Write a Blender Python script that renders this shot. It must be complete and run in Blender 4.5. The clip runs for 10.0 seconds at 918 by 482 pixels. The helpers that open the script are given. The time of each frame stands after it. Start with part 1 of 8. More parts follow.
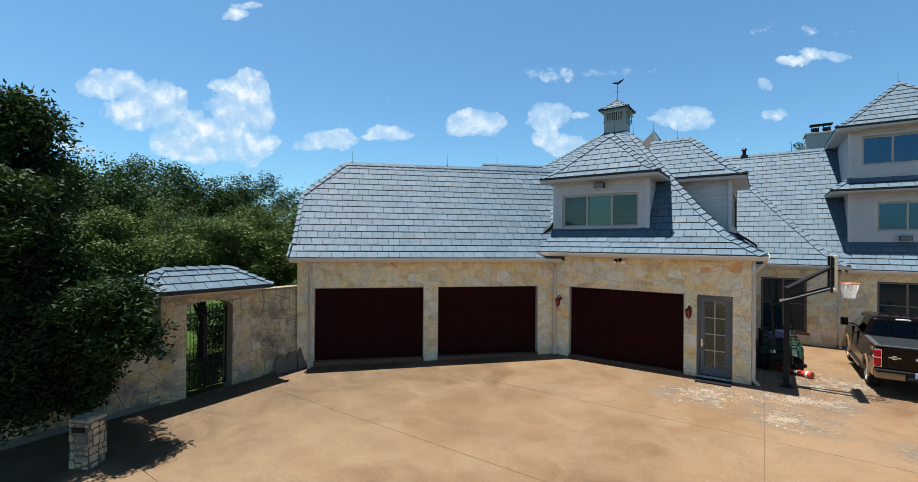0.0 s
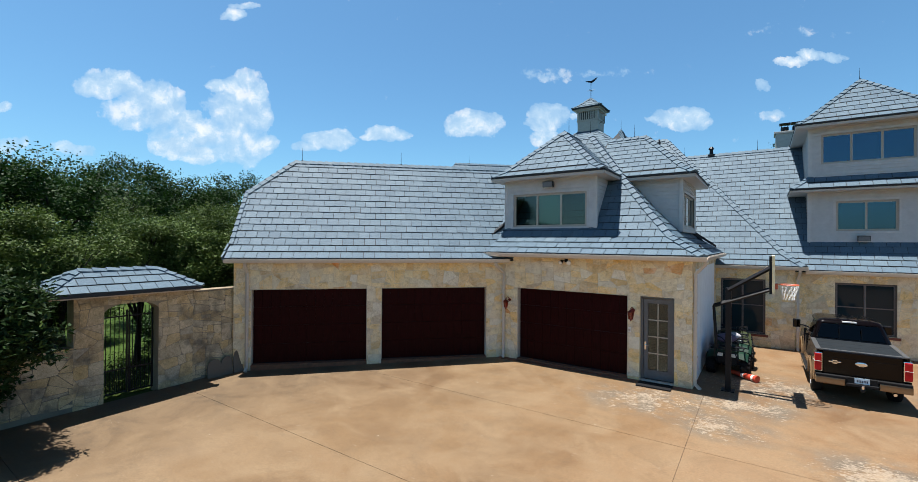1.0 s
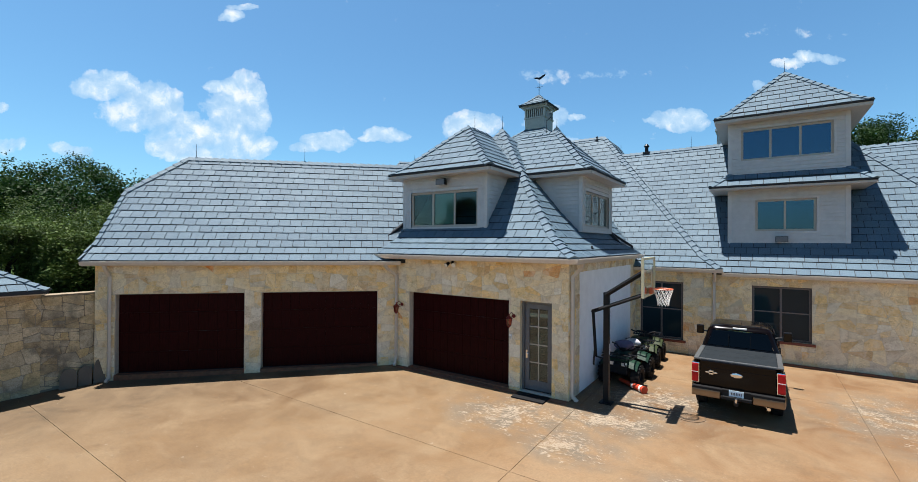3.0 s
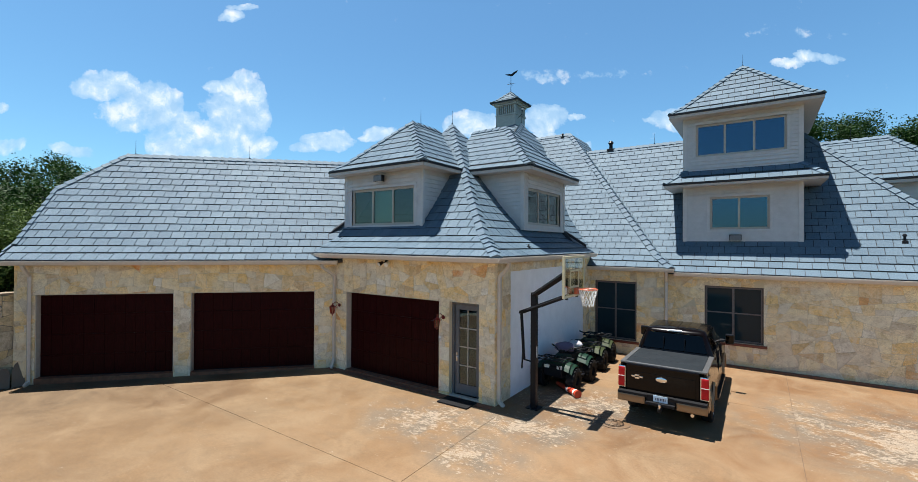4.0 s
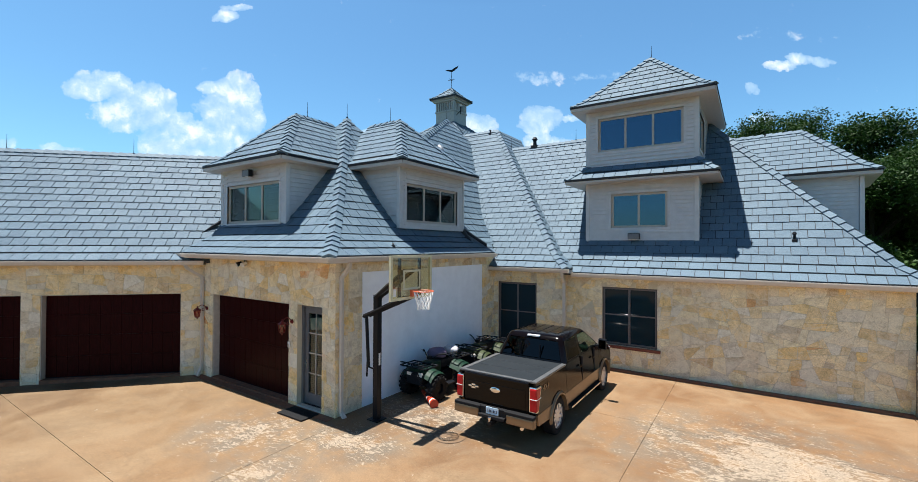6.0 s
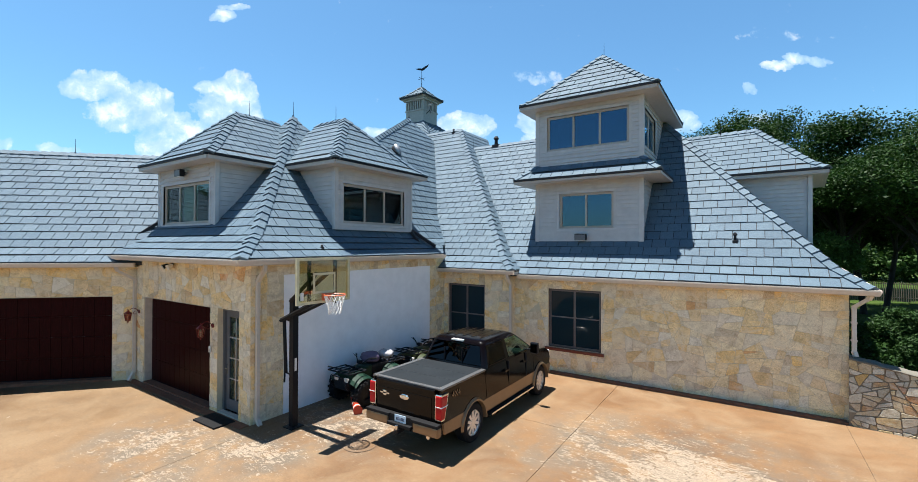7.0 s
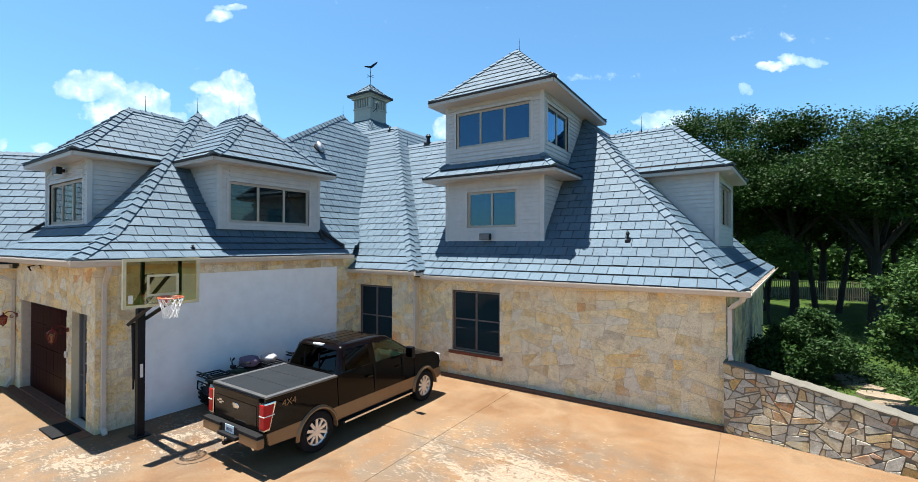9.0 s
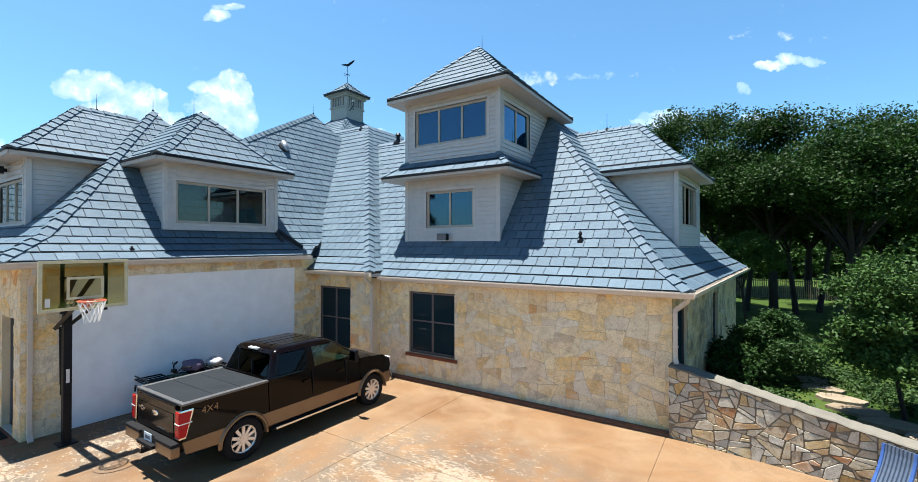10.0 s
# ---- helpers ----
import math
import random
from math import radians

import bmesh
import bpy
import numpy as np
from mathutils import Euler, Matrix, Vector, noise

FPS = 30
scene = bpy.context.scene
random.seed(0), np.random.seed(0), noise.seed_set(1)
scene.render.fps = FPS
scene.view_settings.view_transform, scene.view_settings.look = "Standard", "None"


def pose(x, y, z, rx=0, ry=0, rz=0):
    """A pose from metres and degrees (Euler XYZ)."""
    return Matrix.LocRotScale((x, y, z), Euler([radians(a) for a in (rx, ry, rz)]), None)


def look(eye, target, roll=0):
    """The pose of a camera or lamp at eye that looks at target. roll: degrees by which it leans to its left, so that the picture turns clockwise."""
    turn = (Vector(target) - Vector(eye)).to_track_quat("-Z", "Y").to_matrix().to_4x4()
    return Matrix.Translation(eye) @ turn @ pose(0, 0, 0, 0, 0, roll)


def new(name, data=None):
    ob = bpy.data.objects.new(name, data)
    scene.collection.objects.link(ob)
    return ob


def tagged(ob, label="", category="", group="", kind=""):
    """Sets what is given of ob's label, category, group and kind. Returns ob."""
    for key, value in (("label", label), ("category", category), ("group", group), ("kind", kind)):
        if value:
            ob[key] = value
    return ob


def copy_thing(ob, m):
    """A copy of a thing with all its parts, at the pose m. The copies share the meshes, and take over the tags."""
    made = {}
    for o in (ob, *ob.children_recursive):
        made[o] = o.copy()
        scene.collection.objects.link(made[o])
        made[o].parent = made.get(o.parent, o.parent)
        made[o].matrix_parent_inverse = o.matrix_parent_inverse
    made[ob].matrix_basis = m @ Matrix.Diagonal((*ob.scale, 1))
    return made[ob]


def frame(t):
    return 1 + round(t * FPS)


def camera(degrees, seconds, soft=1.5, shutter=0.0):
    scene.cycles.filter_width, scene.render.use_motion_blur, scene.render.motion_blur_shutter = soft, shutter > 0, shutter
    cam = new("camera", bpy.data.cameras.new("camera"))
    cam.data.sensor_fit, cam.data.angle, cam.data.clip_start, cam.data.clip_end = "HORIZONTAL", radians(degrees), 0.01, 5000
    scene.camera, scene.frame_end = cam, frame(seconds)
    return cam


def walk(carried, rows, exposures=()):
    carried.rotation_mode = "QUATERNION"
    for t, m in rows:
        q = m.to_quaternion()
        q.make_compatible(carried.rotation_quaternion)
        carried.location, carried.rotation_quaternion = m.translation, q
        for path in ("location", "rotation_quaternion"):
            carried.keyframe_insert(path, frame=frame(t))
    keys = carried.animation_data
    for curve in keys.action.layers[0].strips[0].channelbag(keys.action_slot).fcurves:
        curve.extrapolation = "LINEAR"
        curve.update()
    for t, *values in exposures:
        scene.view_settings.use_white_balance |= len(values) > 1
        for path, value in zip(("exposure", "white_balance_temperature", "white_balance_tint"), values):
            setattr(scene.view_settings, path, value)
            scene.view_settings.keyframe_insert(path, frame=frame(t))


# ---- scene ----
cam = camera(92.6, 10.0, soft=0.6)
PATH = [
    (0, (0.335, -16.225, 4.355), (-0.809, -14.584, 4.36), 0.4),
    (0.5, (0.987, -15.534, 4.356), (-0.152, -13.89, 4.363), 0.4),
    (1, (1.734, -14.753, 4.358), (0.596, -13.108, 4.365), 0.4),
    (1.5, (2.379, -14.017, 4.367), (1.243, -12.372, 4.377), 0.4),
    (2, (3.098, -13.23, 4.38), (1.962, -11.584, 4.389), 0.4),
    (2.5, (3.741, -12.511, 4.383), (2.609, -10.863, 4.395), 0.4),
    (4, (5.883, -10.124, 4.35), (4.751, -8.475, 4.362), 0.3),
    (4.5, (6.569, -9.372, 4.304), (5.439, -7.722, 4.318), 0.3),
    (5, (7.271, -8.626, 4.303), (6.149, -6.971, 4.318), 0.3),
    (5.5, (7.943, -7.918, 4.282), (6.826, -6.26, 4.3), 0.3),
    (7, (10.058, -5.894, 4.352), (8.951, -4.228, 4.369), 0.2),
    (7.5, (10.738, -5.305, 4.366), (9.634, -3.637, 4.384), 0.2),
    (8, (11.412, -4.687, 4.36), (10.314, -3.016, 4.377), 0.2),
    (8.5, (11.971, -4.23, 4.363), (10.872, -2.559, 4.379), 0.2),
    (9, (12.523, -3.696, 4.344), (11.426, -2.024, 4.363), 0.1),
    (9.5, (13.007, -3.205, 4.353), (11.912, -1.532, 4.371), 0.1),
    (10, (13.533, -2.702, 4.373), (12.441, -1.027, 4.39), 0.0),
]
walk(cam, [(t, look(eye, target, roll)) for t, eye, target, roll in PATH],
     exposures=[(0, 0.84), (2.5, 0.88), (5, 0.98), (7.5, 1.18), (10, 1.34)])

# ---- light ----
SUN_FROM = Vector((-0.177, -0.06, 1.0)).normalized()
sun_el = math.asin(SUN_FROM.z)
sun_az = math.atan2(SUN_FROM.x, SUN_FROM.y)
sun = new("sun", bpy.data.lights.new("sun", "SUN"))
sun.data.energy, sun.data.angle, sun.data.color = 5.0, radians(0.53), (1.0, 0.972, 0.925)
sun.matrix_world = look((0, 0, 40), Vector((0, 0, 40)) - SUN_FROM)
tagged(sun, kind="structure")


class Nodes:
    """Short hand for wiring a node tree."""

    def __init__(self, tree):
        self.t = tree
        self.t.nodes.clear()

    def n(self, kind, ins=None, **props):
        node = self.t.nodes.new(kind)
        if "operation" in props:
            node.operation = props["operation"]
        if props.get("use_clamp"):
            node.use_clamp = True
        if "data_type" in props:
            node.data_type, node.blend_type = props["data_type"], props["blend_type"]
        if "interpolation_type" in props:
            node.interpolation_type = props["interpolation_type"]
        if "rotation_type" in props:
            node.rotation_type = props["rotation_type"]
        for k, v in (ins or {}).items():
            if isinstance(v, bpy.types.NodeSocket):
                self.t.links.new(v, node.inputs[k])
            else:
                node.inputs[k].default_value = v
        return node

    def math(self, op, a, b=0.0, clamp=False):
        return self.n("ShaderNodeMath", {0: a, 1: b}, operation=op, use_clamp=clamp).outputs[0]

    def mix(self, fac, a, b, blend="MIX"):
        m = self.n("ShaderNodeMix", data_type="RGBA", blend_type=blend)
        for key, v in ((0, fac), (6, a), (7, b)):
            if isinstance(v, bpy.types.NodeSocket):
                self.t.links.new(v, m.inputs[key])
            else:
                m.inputs[key].default_value = v if key == 0 else (*v, 1)
        return m.outputs[2]

    def ramp(self, fac, stops):
        r = self.n("ShaderNodeValToRGB", {0: fac})
        e = r.color_ramp.elements
        while len(e) < len(stops):
            e.new(0.5)
        for el, (p, c) in zip(e, stops):
            el.position = p
            el.color = (*c, 1) if len(c) == 3 else c
        return r.outputs[0]

    def noise(self, vec, scale, detail=4.0, rough=0.55, distort=0.0):
        return self.n("ShaderNodeTexNoise", {"Vector": vec, "Scale": scale, "Detail": detail, "Roughness": rough, "Distortion": distort}).outputs[0]


# sky: clear blue with fair-weather cumulus low over the trees
FWD = (Vector(PATH[0][2]) - Vector(PATH[0][1])).normalized()
world = bpy.data.worlds.new("sky")
scene.world = world
world.use_nodes = True
w = Nodes(world.node_tree)
sky = w.n("ShaderNodeTexSky")
sky.sky_type, sky.sun_disc, sky.sun_elevation, sky.sun_rotation = "NISHITA", False, sun_el, sun_az
sky.air_density, sky.dust_density, sky.ozone_density, sky.altitude = 1.0, 1.3, 1.6, 300
geo = w.n("ShaderNodeTexCoord").outputs["Generated"]
yaw0 = math.atan2(FWD.x, FWD.y)
rot = w.n("ShaderNodeVectorRotate", {"Vector": geo, "Angle": yaw0}, rotation_type="Z_AXIS").outputs[0]
sep = w.n("ShaderNodeSeparateXYZ", {0: rot})
ahead = w.math("MAXIMUM", sep.outputs[1], 0.02)
tx = w.math("DIVIDE", sep.outputs[0], ahead)
tz = w.math("DIVIDE", sep.outputs[2], ahead)
flat = w.n("ShaderNodeCombineXYZ", {0: tx, 1: tz, 2: 0.0}).outputs[0]
big = w.n("ShaderNodeTexNoise", {"Vector": flat, "Scale": 7.0, "Detail": 7.0, "Roughness": 0.62})
warp = w.n("ShaderNodeVectorMath", {0: big.outputs[1], 1: (0.5, 0.5, 0.5)}, operation="SUBTRACT").outputs[0]
warp = w.n("ShaderNodeVectorMath", {0: warp, "Scale": 0.075}, operation="SCALE").outputs[0]
bent = w.n("ShaderNodeVectorMath", {0: flat, 1: warp}, operation="ADD").outputs[0]
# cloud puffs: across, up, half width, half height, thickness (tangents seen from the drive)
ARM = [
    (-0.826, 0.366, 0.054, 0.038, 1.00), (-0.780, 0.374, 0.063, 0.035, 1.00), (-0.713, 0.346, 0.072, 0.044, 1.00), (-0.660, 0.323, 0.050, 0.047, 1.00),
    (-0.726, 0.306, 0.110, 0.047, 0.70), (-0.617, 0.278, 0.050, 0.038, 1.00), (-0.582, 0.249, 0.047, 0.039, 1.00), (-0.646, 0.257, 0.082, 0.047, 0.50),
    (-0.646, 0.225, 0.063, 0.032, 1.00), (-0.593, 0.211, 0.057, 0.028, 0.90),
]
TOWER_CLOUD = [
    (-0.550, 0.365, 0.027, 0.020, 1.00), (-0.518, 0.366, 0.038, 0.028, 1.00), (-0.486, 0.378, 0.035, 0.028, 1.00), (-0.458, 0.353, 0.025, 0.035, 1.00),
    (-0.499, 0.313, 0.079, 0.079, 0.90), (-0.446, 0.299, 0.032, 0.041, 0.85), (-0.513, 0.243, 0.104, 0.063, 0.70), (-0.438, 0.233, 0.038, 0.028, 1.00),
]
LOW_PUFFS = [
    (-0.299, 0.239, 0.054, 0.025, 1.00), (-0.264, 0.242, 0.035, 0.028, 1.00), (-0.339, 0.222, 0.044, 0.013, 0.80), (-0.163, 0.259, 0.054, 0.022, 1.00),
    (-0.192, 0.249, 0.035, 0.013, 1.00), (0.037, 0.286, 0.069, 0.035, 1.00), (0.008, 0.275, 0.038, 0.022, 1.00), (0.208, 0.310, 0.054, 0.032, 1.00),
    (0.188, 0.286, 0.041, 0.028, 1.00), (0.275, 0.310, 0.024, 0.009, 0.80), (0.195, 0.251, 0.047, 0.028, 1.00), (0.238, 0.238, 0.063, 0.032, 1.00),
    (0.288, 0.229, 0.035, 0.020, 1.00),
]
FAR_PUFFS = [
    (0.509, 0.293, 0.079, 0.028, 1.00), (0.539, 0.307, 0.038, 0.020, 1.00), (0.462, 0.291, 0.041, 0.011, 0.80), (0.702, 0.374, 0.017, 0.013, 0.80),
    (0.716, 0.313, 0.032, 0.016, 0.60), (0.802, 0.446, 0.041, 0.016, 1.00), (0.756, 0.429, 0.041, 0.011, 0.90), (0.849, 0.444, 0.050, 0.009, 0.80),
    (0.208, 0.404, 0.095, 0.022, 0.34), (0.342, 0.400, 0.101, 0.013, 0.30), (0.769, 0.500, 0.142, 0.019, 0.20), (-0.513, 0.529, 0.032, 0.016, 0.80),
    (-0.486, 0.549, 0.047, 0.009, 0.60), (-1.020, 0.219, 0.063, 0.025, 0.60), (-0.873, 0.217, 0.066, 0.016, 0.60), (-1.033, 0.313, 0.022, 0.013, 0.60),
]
dense = None
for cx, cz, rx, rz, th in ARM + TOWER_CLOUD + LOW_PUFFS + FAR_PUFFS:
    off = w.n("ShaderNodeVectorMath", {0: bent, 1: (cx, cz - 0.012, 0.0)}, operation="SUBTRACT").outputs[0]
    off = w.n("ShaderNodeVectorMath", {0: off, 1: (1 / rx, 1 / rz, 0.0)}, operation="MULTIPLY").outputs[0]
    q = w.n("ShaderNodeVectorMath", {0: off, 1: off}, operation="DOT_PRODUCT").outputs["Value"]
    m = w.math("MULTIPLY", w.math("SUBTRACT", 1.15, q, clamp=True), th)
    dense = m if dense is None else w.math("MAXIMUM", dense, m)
fine = w.noise(flat, 26.0, 9.0, 0.62)
dense = w.math("ADD", dense, w.math("MULTIPLY", w.math("SUBTRACT", fine, 0.5), 1.3))
rim = w.n("ShaderNodeMapRange", {0: dense, 1: 0.2, 2: 0.4, 3: 0.0, 4: 1.0}, interpolation_type="SMOOTHSTEP").outputs[0]
body = w.n("ShaderNodeMapRange", {0: dense, 1: 0.2, 2: 1.05, 3: 0.34, 4: 0.88}, interpolation_type="SMOOTHSTEP").outputs[0]
cover = w.math("MULTIPLY", rim, body)
cover = w.math("MULTIPLY", cover, w.math("GREATER_THAN", sep.outputs[1], 0.05))
# billows lit from above: brighter where the cloud thins upwards
above = w.n("ShaderNodeVectorMath", {0: bent, 1: (0.006, 0.022, 0.0)}, operation="ADD").outputs[0]
relief = w.math("SUBTRACT", w.noise(bent, 13.0, 7.0, 0.6), w.noise(above, 13.0, 7.0, 0.6))
tone = w.math("ADD", w.math("MULTIPLY", relief, 2.0), w.math("ADD", 0.52, w.math("MULTIPLY", w.math("SUBTRACT", fine, 0.5), 0.3)))
cloud = w.ramp(tone, [(0.25, (4.2, 6.4, 8.8)), (0.54, (5.7, 7.6, 9.4)), (0.66, (7.4, 8.7, 9.9)), (0.82, (9.8, 10.1, 10.3))])
skycol = w.mix(1.0, sky.outputs[0], (0.90, 1.42, 1.60), "MULTIPLY")
# sky dimmed from above the view to the zenith, added to deepen shadows
skycol = w.mix(1.0, skycol, w.ramp(w.n("ShaderNodeSeparateXYZ", {0: geo}).outputs[2], [(0.48, (1.0, 1.0, 1.0)), (0.8, (0.17, 0.22, 0.32))]), "MULTIPLY")
full = w.mix(cover, skycol, cloud)
bg = w.n("ShaderNodeBackground", {0: full, 1: 0.058})
w.t.links.new(bg.outputs[0], w.n("ShaderNodeOutputWorld").inputs[0])


# ---- materials ----
def material(name):
    m = bpy.data.materials.new(name)
    m.use_nodes = True
    return m, Nodes(m.node_tree)


def finish(k, color, rough=0.6, bump=None, bump_dist=0.01, metal=0.0, spec=0.5, **more):
    ins = {"Base Color": color if isinstance(color, bpy.types.NodeSocket) else (*color, 1), "Roughness": rough, "Metallic": metal, "Specular IOR Level": spec}
    ins.update(more)
    if bump is not None:
        ins["Normal"] = k.n("ShaderNodeBump", {"Height": bump, "Distance": bump_dist, "Strength": 1.0}).outputs[0]
    p = k.n("ShaderNodeBsdfPrincipled", ins)
    k.t.links.new(p.outputs[0], k.n("ShaderNodeOutputMaterial").inputs[0])
    return p


def place(k):
    """World-scaled coordinates, so that grain keeps its real size on every piece."""
    return k.n("ShaderNodeNewGeometry").outputs["Position"]


def piece_random(k):
    a = k.n("ShaderNodeObjectInfo").outputs["Random"]
    b = k.n("ShaderNodeNewGeometry").outputs["Random Per Island"]
    return k.math("FRACT", k.math("ADD", a, b))


def stone_mat(name, stops, dirt, dirt_amount, smear=None, rough=0.85, dirt_at=(0.5, 0.72)):
    """Natural stone: a colour for each piece, mottled, gritty and stained; smear is mortar rubbed over the faces."""
    m, k = material(name)
    pos = place(k)
    base = k.ramp(piece_random(k), stops)
    g = k.noise(pos, 4.5, 8.0, 0.72, 0.4)
    base = k.mix(0.8, base, k.ramp(g, [(0.3, (0.66, 0.60, 0.50)), (0.5, (1.0, 1.0, 0.98)), (0.7, (1.2, 1.2, 1.17))]), "MULTIPLY")
    vein = k.noise(pos, 13.0, 5.0, 0.6, 2.2)
    base = k.mix(0.6, base, k.ramp(vein, [(0.36, (0.70, 0.63, 0.52)), (0.46, (1.0, 1.0, 1.0)), (0.66, (1.12, 1.12, 1.10))]), "MULTIPLY")
    f = k.noise(pos, 42.0, 6.0, 0.75)
    base = k.mix(0.75, base, k.ramp(f, [(0.28, (0.6, 0.58, 0.55)), (0.72, (1.32, 1.30, 1.28))]), "MULTIPLY")
    if smear:
        sm = k.noise(pos, 2.6, 9.0, 0.74, 0.5)
        base = k.mix(k.ramp(sm, [(0.47, (0, 0, 0)), (0.60, (0.5, 0.5, 0.5))]), base, smear)
    d = k.noise(pos, 1.1, 7.0, 0.66)
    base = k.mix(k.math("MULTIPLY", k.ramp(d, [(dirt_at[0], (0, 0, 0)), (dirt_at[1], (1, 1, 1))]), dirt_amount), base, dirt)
    h = k.math("ADD", k.math("MULTIPLY", f, 0.5), k.noise(pos, 12.0, 7.0, 0.7))
    finish(k, base, rough, h, 0.014, spec=0.25)
    return m


STONE = stone_mat("tan_limestone", [(0.0, (0.86, 0.62, 0.27)), (0.10, (0.88, 0.76, 0.51)), (0.22, (0.74, 0.67, 0.55)), (0.34, (0.88, 0.68, 0.35)), (0.44, (0.84, 0.79, 0.68)), (0.56, (0.74, 0.54, 0.27)), (0.66, (0.88, 0.76, 0.50)), (0.76, (0.88, 0.61, 0.24)), (0.86, (0.76, 0.68, 0.54)), (0.95, (0.62, 0.49, 0.33)), (0.98, (0.70, 0.50, 0.27)), (1.0, (0.76, 0.36, 0.13))], (0.58, 0.46, 0.31), 0.25, (0.86, 0.77, 0.58))
WALLSTONE = stone_mat("grey_fieldstone", [(0.0, (0.40, 0.37, 0.30)), (0.14, (0.58, 0.54, 0.44)), (0.24, (0.52, 0.36, 0.15)), (0.34, (0.48, 0.46, 0.40)), (0.46, (0.66, 0.62, 0.52)), (0.58, (0.44, 0.30, 0.16)), (0.66, (0.54, 0.52, 0.46)), (0.78, (0.36, 0.34, 0.30)), (0.88, (0.60, 0.48, 0.26)), (0.95, (0.42, 0.24, 0.12)), (1.0, (0.40, 0.18, 0.08))], (0.20, 0.18, 0.14), 0.4, (0.62, 0.58, 0.48))
# stained gate stone; the house end wall takes it as painted shade
GATESTONE = stone_mat("weathered_and_shaded_limestone", [(0.0, (0.62, 0.46, 0.24)), (0.3, (0.66, 0.56, 0.40)), (0.6, (0.64, 0.48, 0.26)), (0.8, (0.54, 0.47, 0.36)), (1.0, (0.48, 0.37, 0.22))], (0.13, 0.115, 0.095), 0.8, dirt_at=(0.48, 0.64))


def mortar_mat(name, color):
    m, k = material(name)
    pos = place(k)
    f = k.noise(pos, 60.0, 4.0, 0.7)
    g = k.noise(pos, 1.6, 4.0, 0.6)
    c = k.mix(0.6, color, k.ramp(f, [(0.2, (0.6, 0.58, 0.55)), (0.8, (1.25, 1.22, 1.2))]), "MULTIPLY")
    c = k.mix(k.ramp(g, [(0.45, (0, 0, 0)), (0.7, (0.6, 0.6, 0.6))]), c, [v * 0.62 for v in color])
    finish(k, c, 0.9, f, 0.006, spec=0.2)
    return m


MORTAR = mortar_mat("pale_mortar", (0.74, 0.64, 0.45))
DARKMORTAR = mortar_mat("dark_mortar", (0.17, 0.14, 0.11))
TANMORTAR = mortar_mat("tan_grey_mortar", (0.25, 0.21, 0.155))


def slate_mat():
    """Moulded slate-look tiles: even blue-grey with a riven, faintly chalky face."""
    m, k = material("grey_slate")
    pos = place(k)
    r = piece_random(k)
    c = k.ramp(r, [(0.0, (0.084, 0.130, 0.172)), (0.35, (0.101, 0.152, 0.196)), (0.7, (0.093, 0.142, 0.184)), (1.0, (0.116, 0.169, 0.212))])
    f = k.noise(pos, 26.0, 6.0, 0.7)
    g = k.noise(pos, 0.7, 5.0, 0.6)
    c = k.mix(0.5, c, k.ramp(f, [(0.3, (0.6, 0.6, 0.6)), (0.7, (1.38, 1.38, 1.36))]), "MULTIPLY")
    c = k.mix(0.5, c, k.ramp(g, [(0.3, (0.82, 0.83, 0.85)), (0.7, (1.18, 1.17, 1.15))]), "MULTIPLY")
    rough = k.n("ShaderNodeMapRange", {0: f, 1: 0.2, 2: 0.8, 3: 0.42, 4: 0.66}).outputs[0]
    finish(k, c, rough, k.noise(pos, 30.0, 6.0, 0.75), 0.016, spec=0.2)
    return m


SLATE = slate_mat()


def plain(name, color, rough=0.5, metal=0.0, spread=0.12, scale=9.0, bump=0.002, spec=0.5, **more):
    m, k = material(name)
    pos = place(k)
    f = k.noise(pos, scale, 5.0, 0.6)
    g = k.noise(pos, scale * 9, 3.0, 0.6)
    c = k.mix(1.0, color, k.ramp(f, [(0.3, (1 - spread,) * 3), (0.7, (1 + spread,) * 3)]), "MULTIPLY")
    rr = k.n("ShaderNodeMapRange", {0: f, 1: 0.25, 2: 0.75, 3: max(rough - 0.06, 0.02), 4: min(rough + 0.08, 1)}).outputs[0]
    finish(k, c, rr, g if bump else None, bump, metal, spec, **more)
    return m


UNDERLAY = plain("roof_underlay", (0.035, 0.038, 0.042), 0.9)
EAVETRIM = plain("grey_beige_trim_paint", (0.44, 0.41, 0.38), 0.5, spread=0.1)
TRIM = plain("tan_trim_paint", (0.60, 0.53, 0.45), 0.45, spread=0.07)
SIDING = plain("beige_siding_paint", (0.50, 0.49, 0.48), 0.5, spread=0.08, scale=4.0)
SASH = plain("putty_window_frame", (0.42, 0.37, 0.31), 0.45, spread=0.06)
DARKFRAME = plain("brown_window_frame", (0.085, 0.06, 0.05), 0.4)
GREYSASH = plain("grey_brown_sash", (0.125, 0.105, 0.10), 0.4)
REDSILL = plain("red_brown_sill", (0.15, 0.035, 0.02), 0.4)
DOORTRIM = plain("stone_coloured_casing", (0.52, 0.46, 0.38), 0.6)
GREYDOOR = plain("grey_door_paint", (0.13, 0.13, 0.135), 0.4)
RENDERED = plain("white_stucco", (0.92, 0.92, 0.92), 0.85, spread=0.05, scale=2.5, bump=0.004)
BLACK = plain("black_metal", (0.007, 0.008, 0.011), 0.4, spread=0.2, spec=0.22)
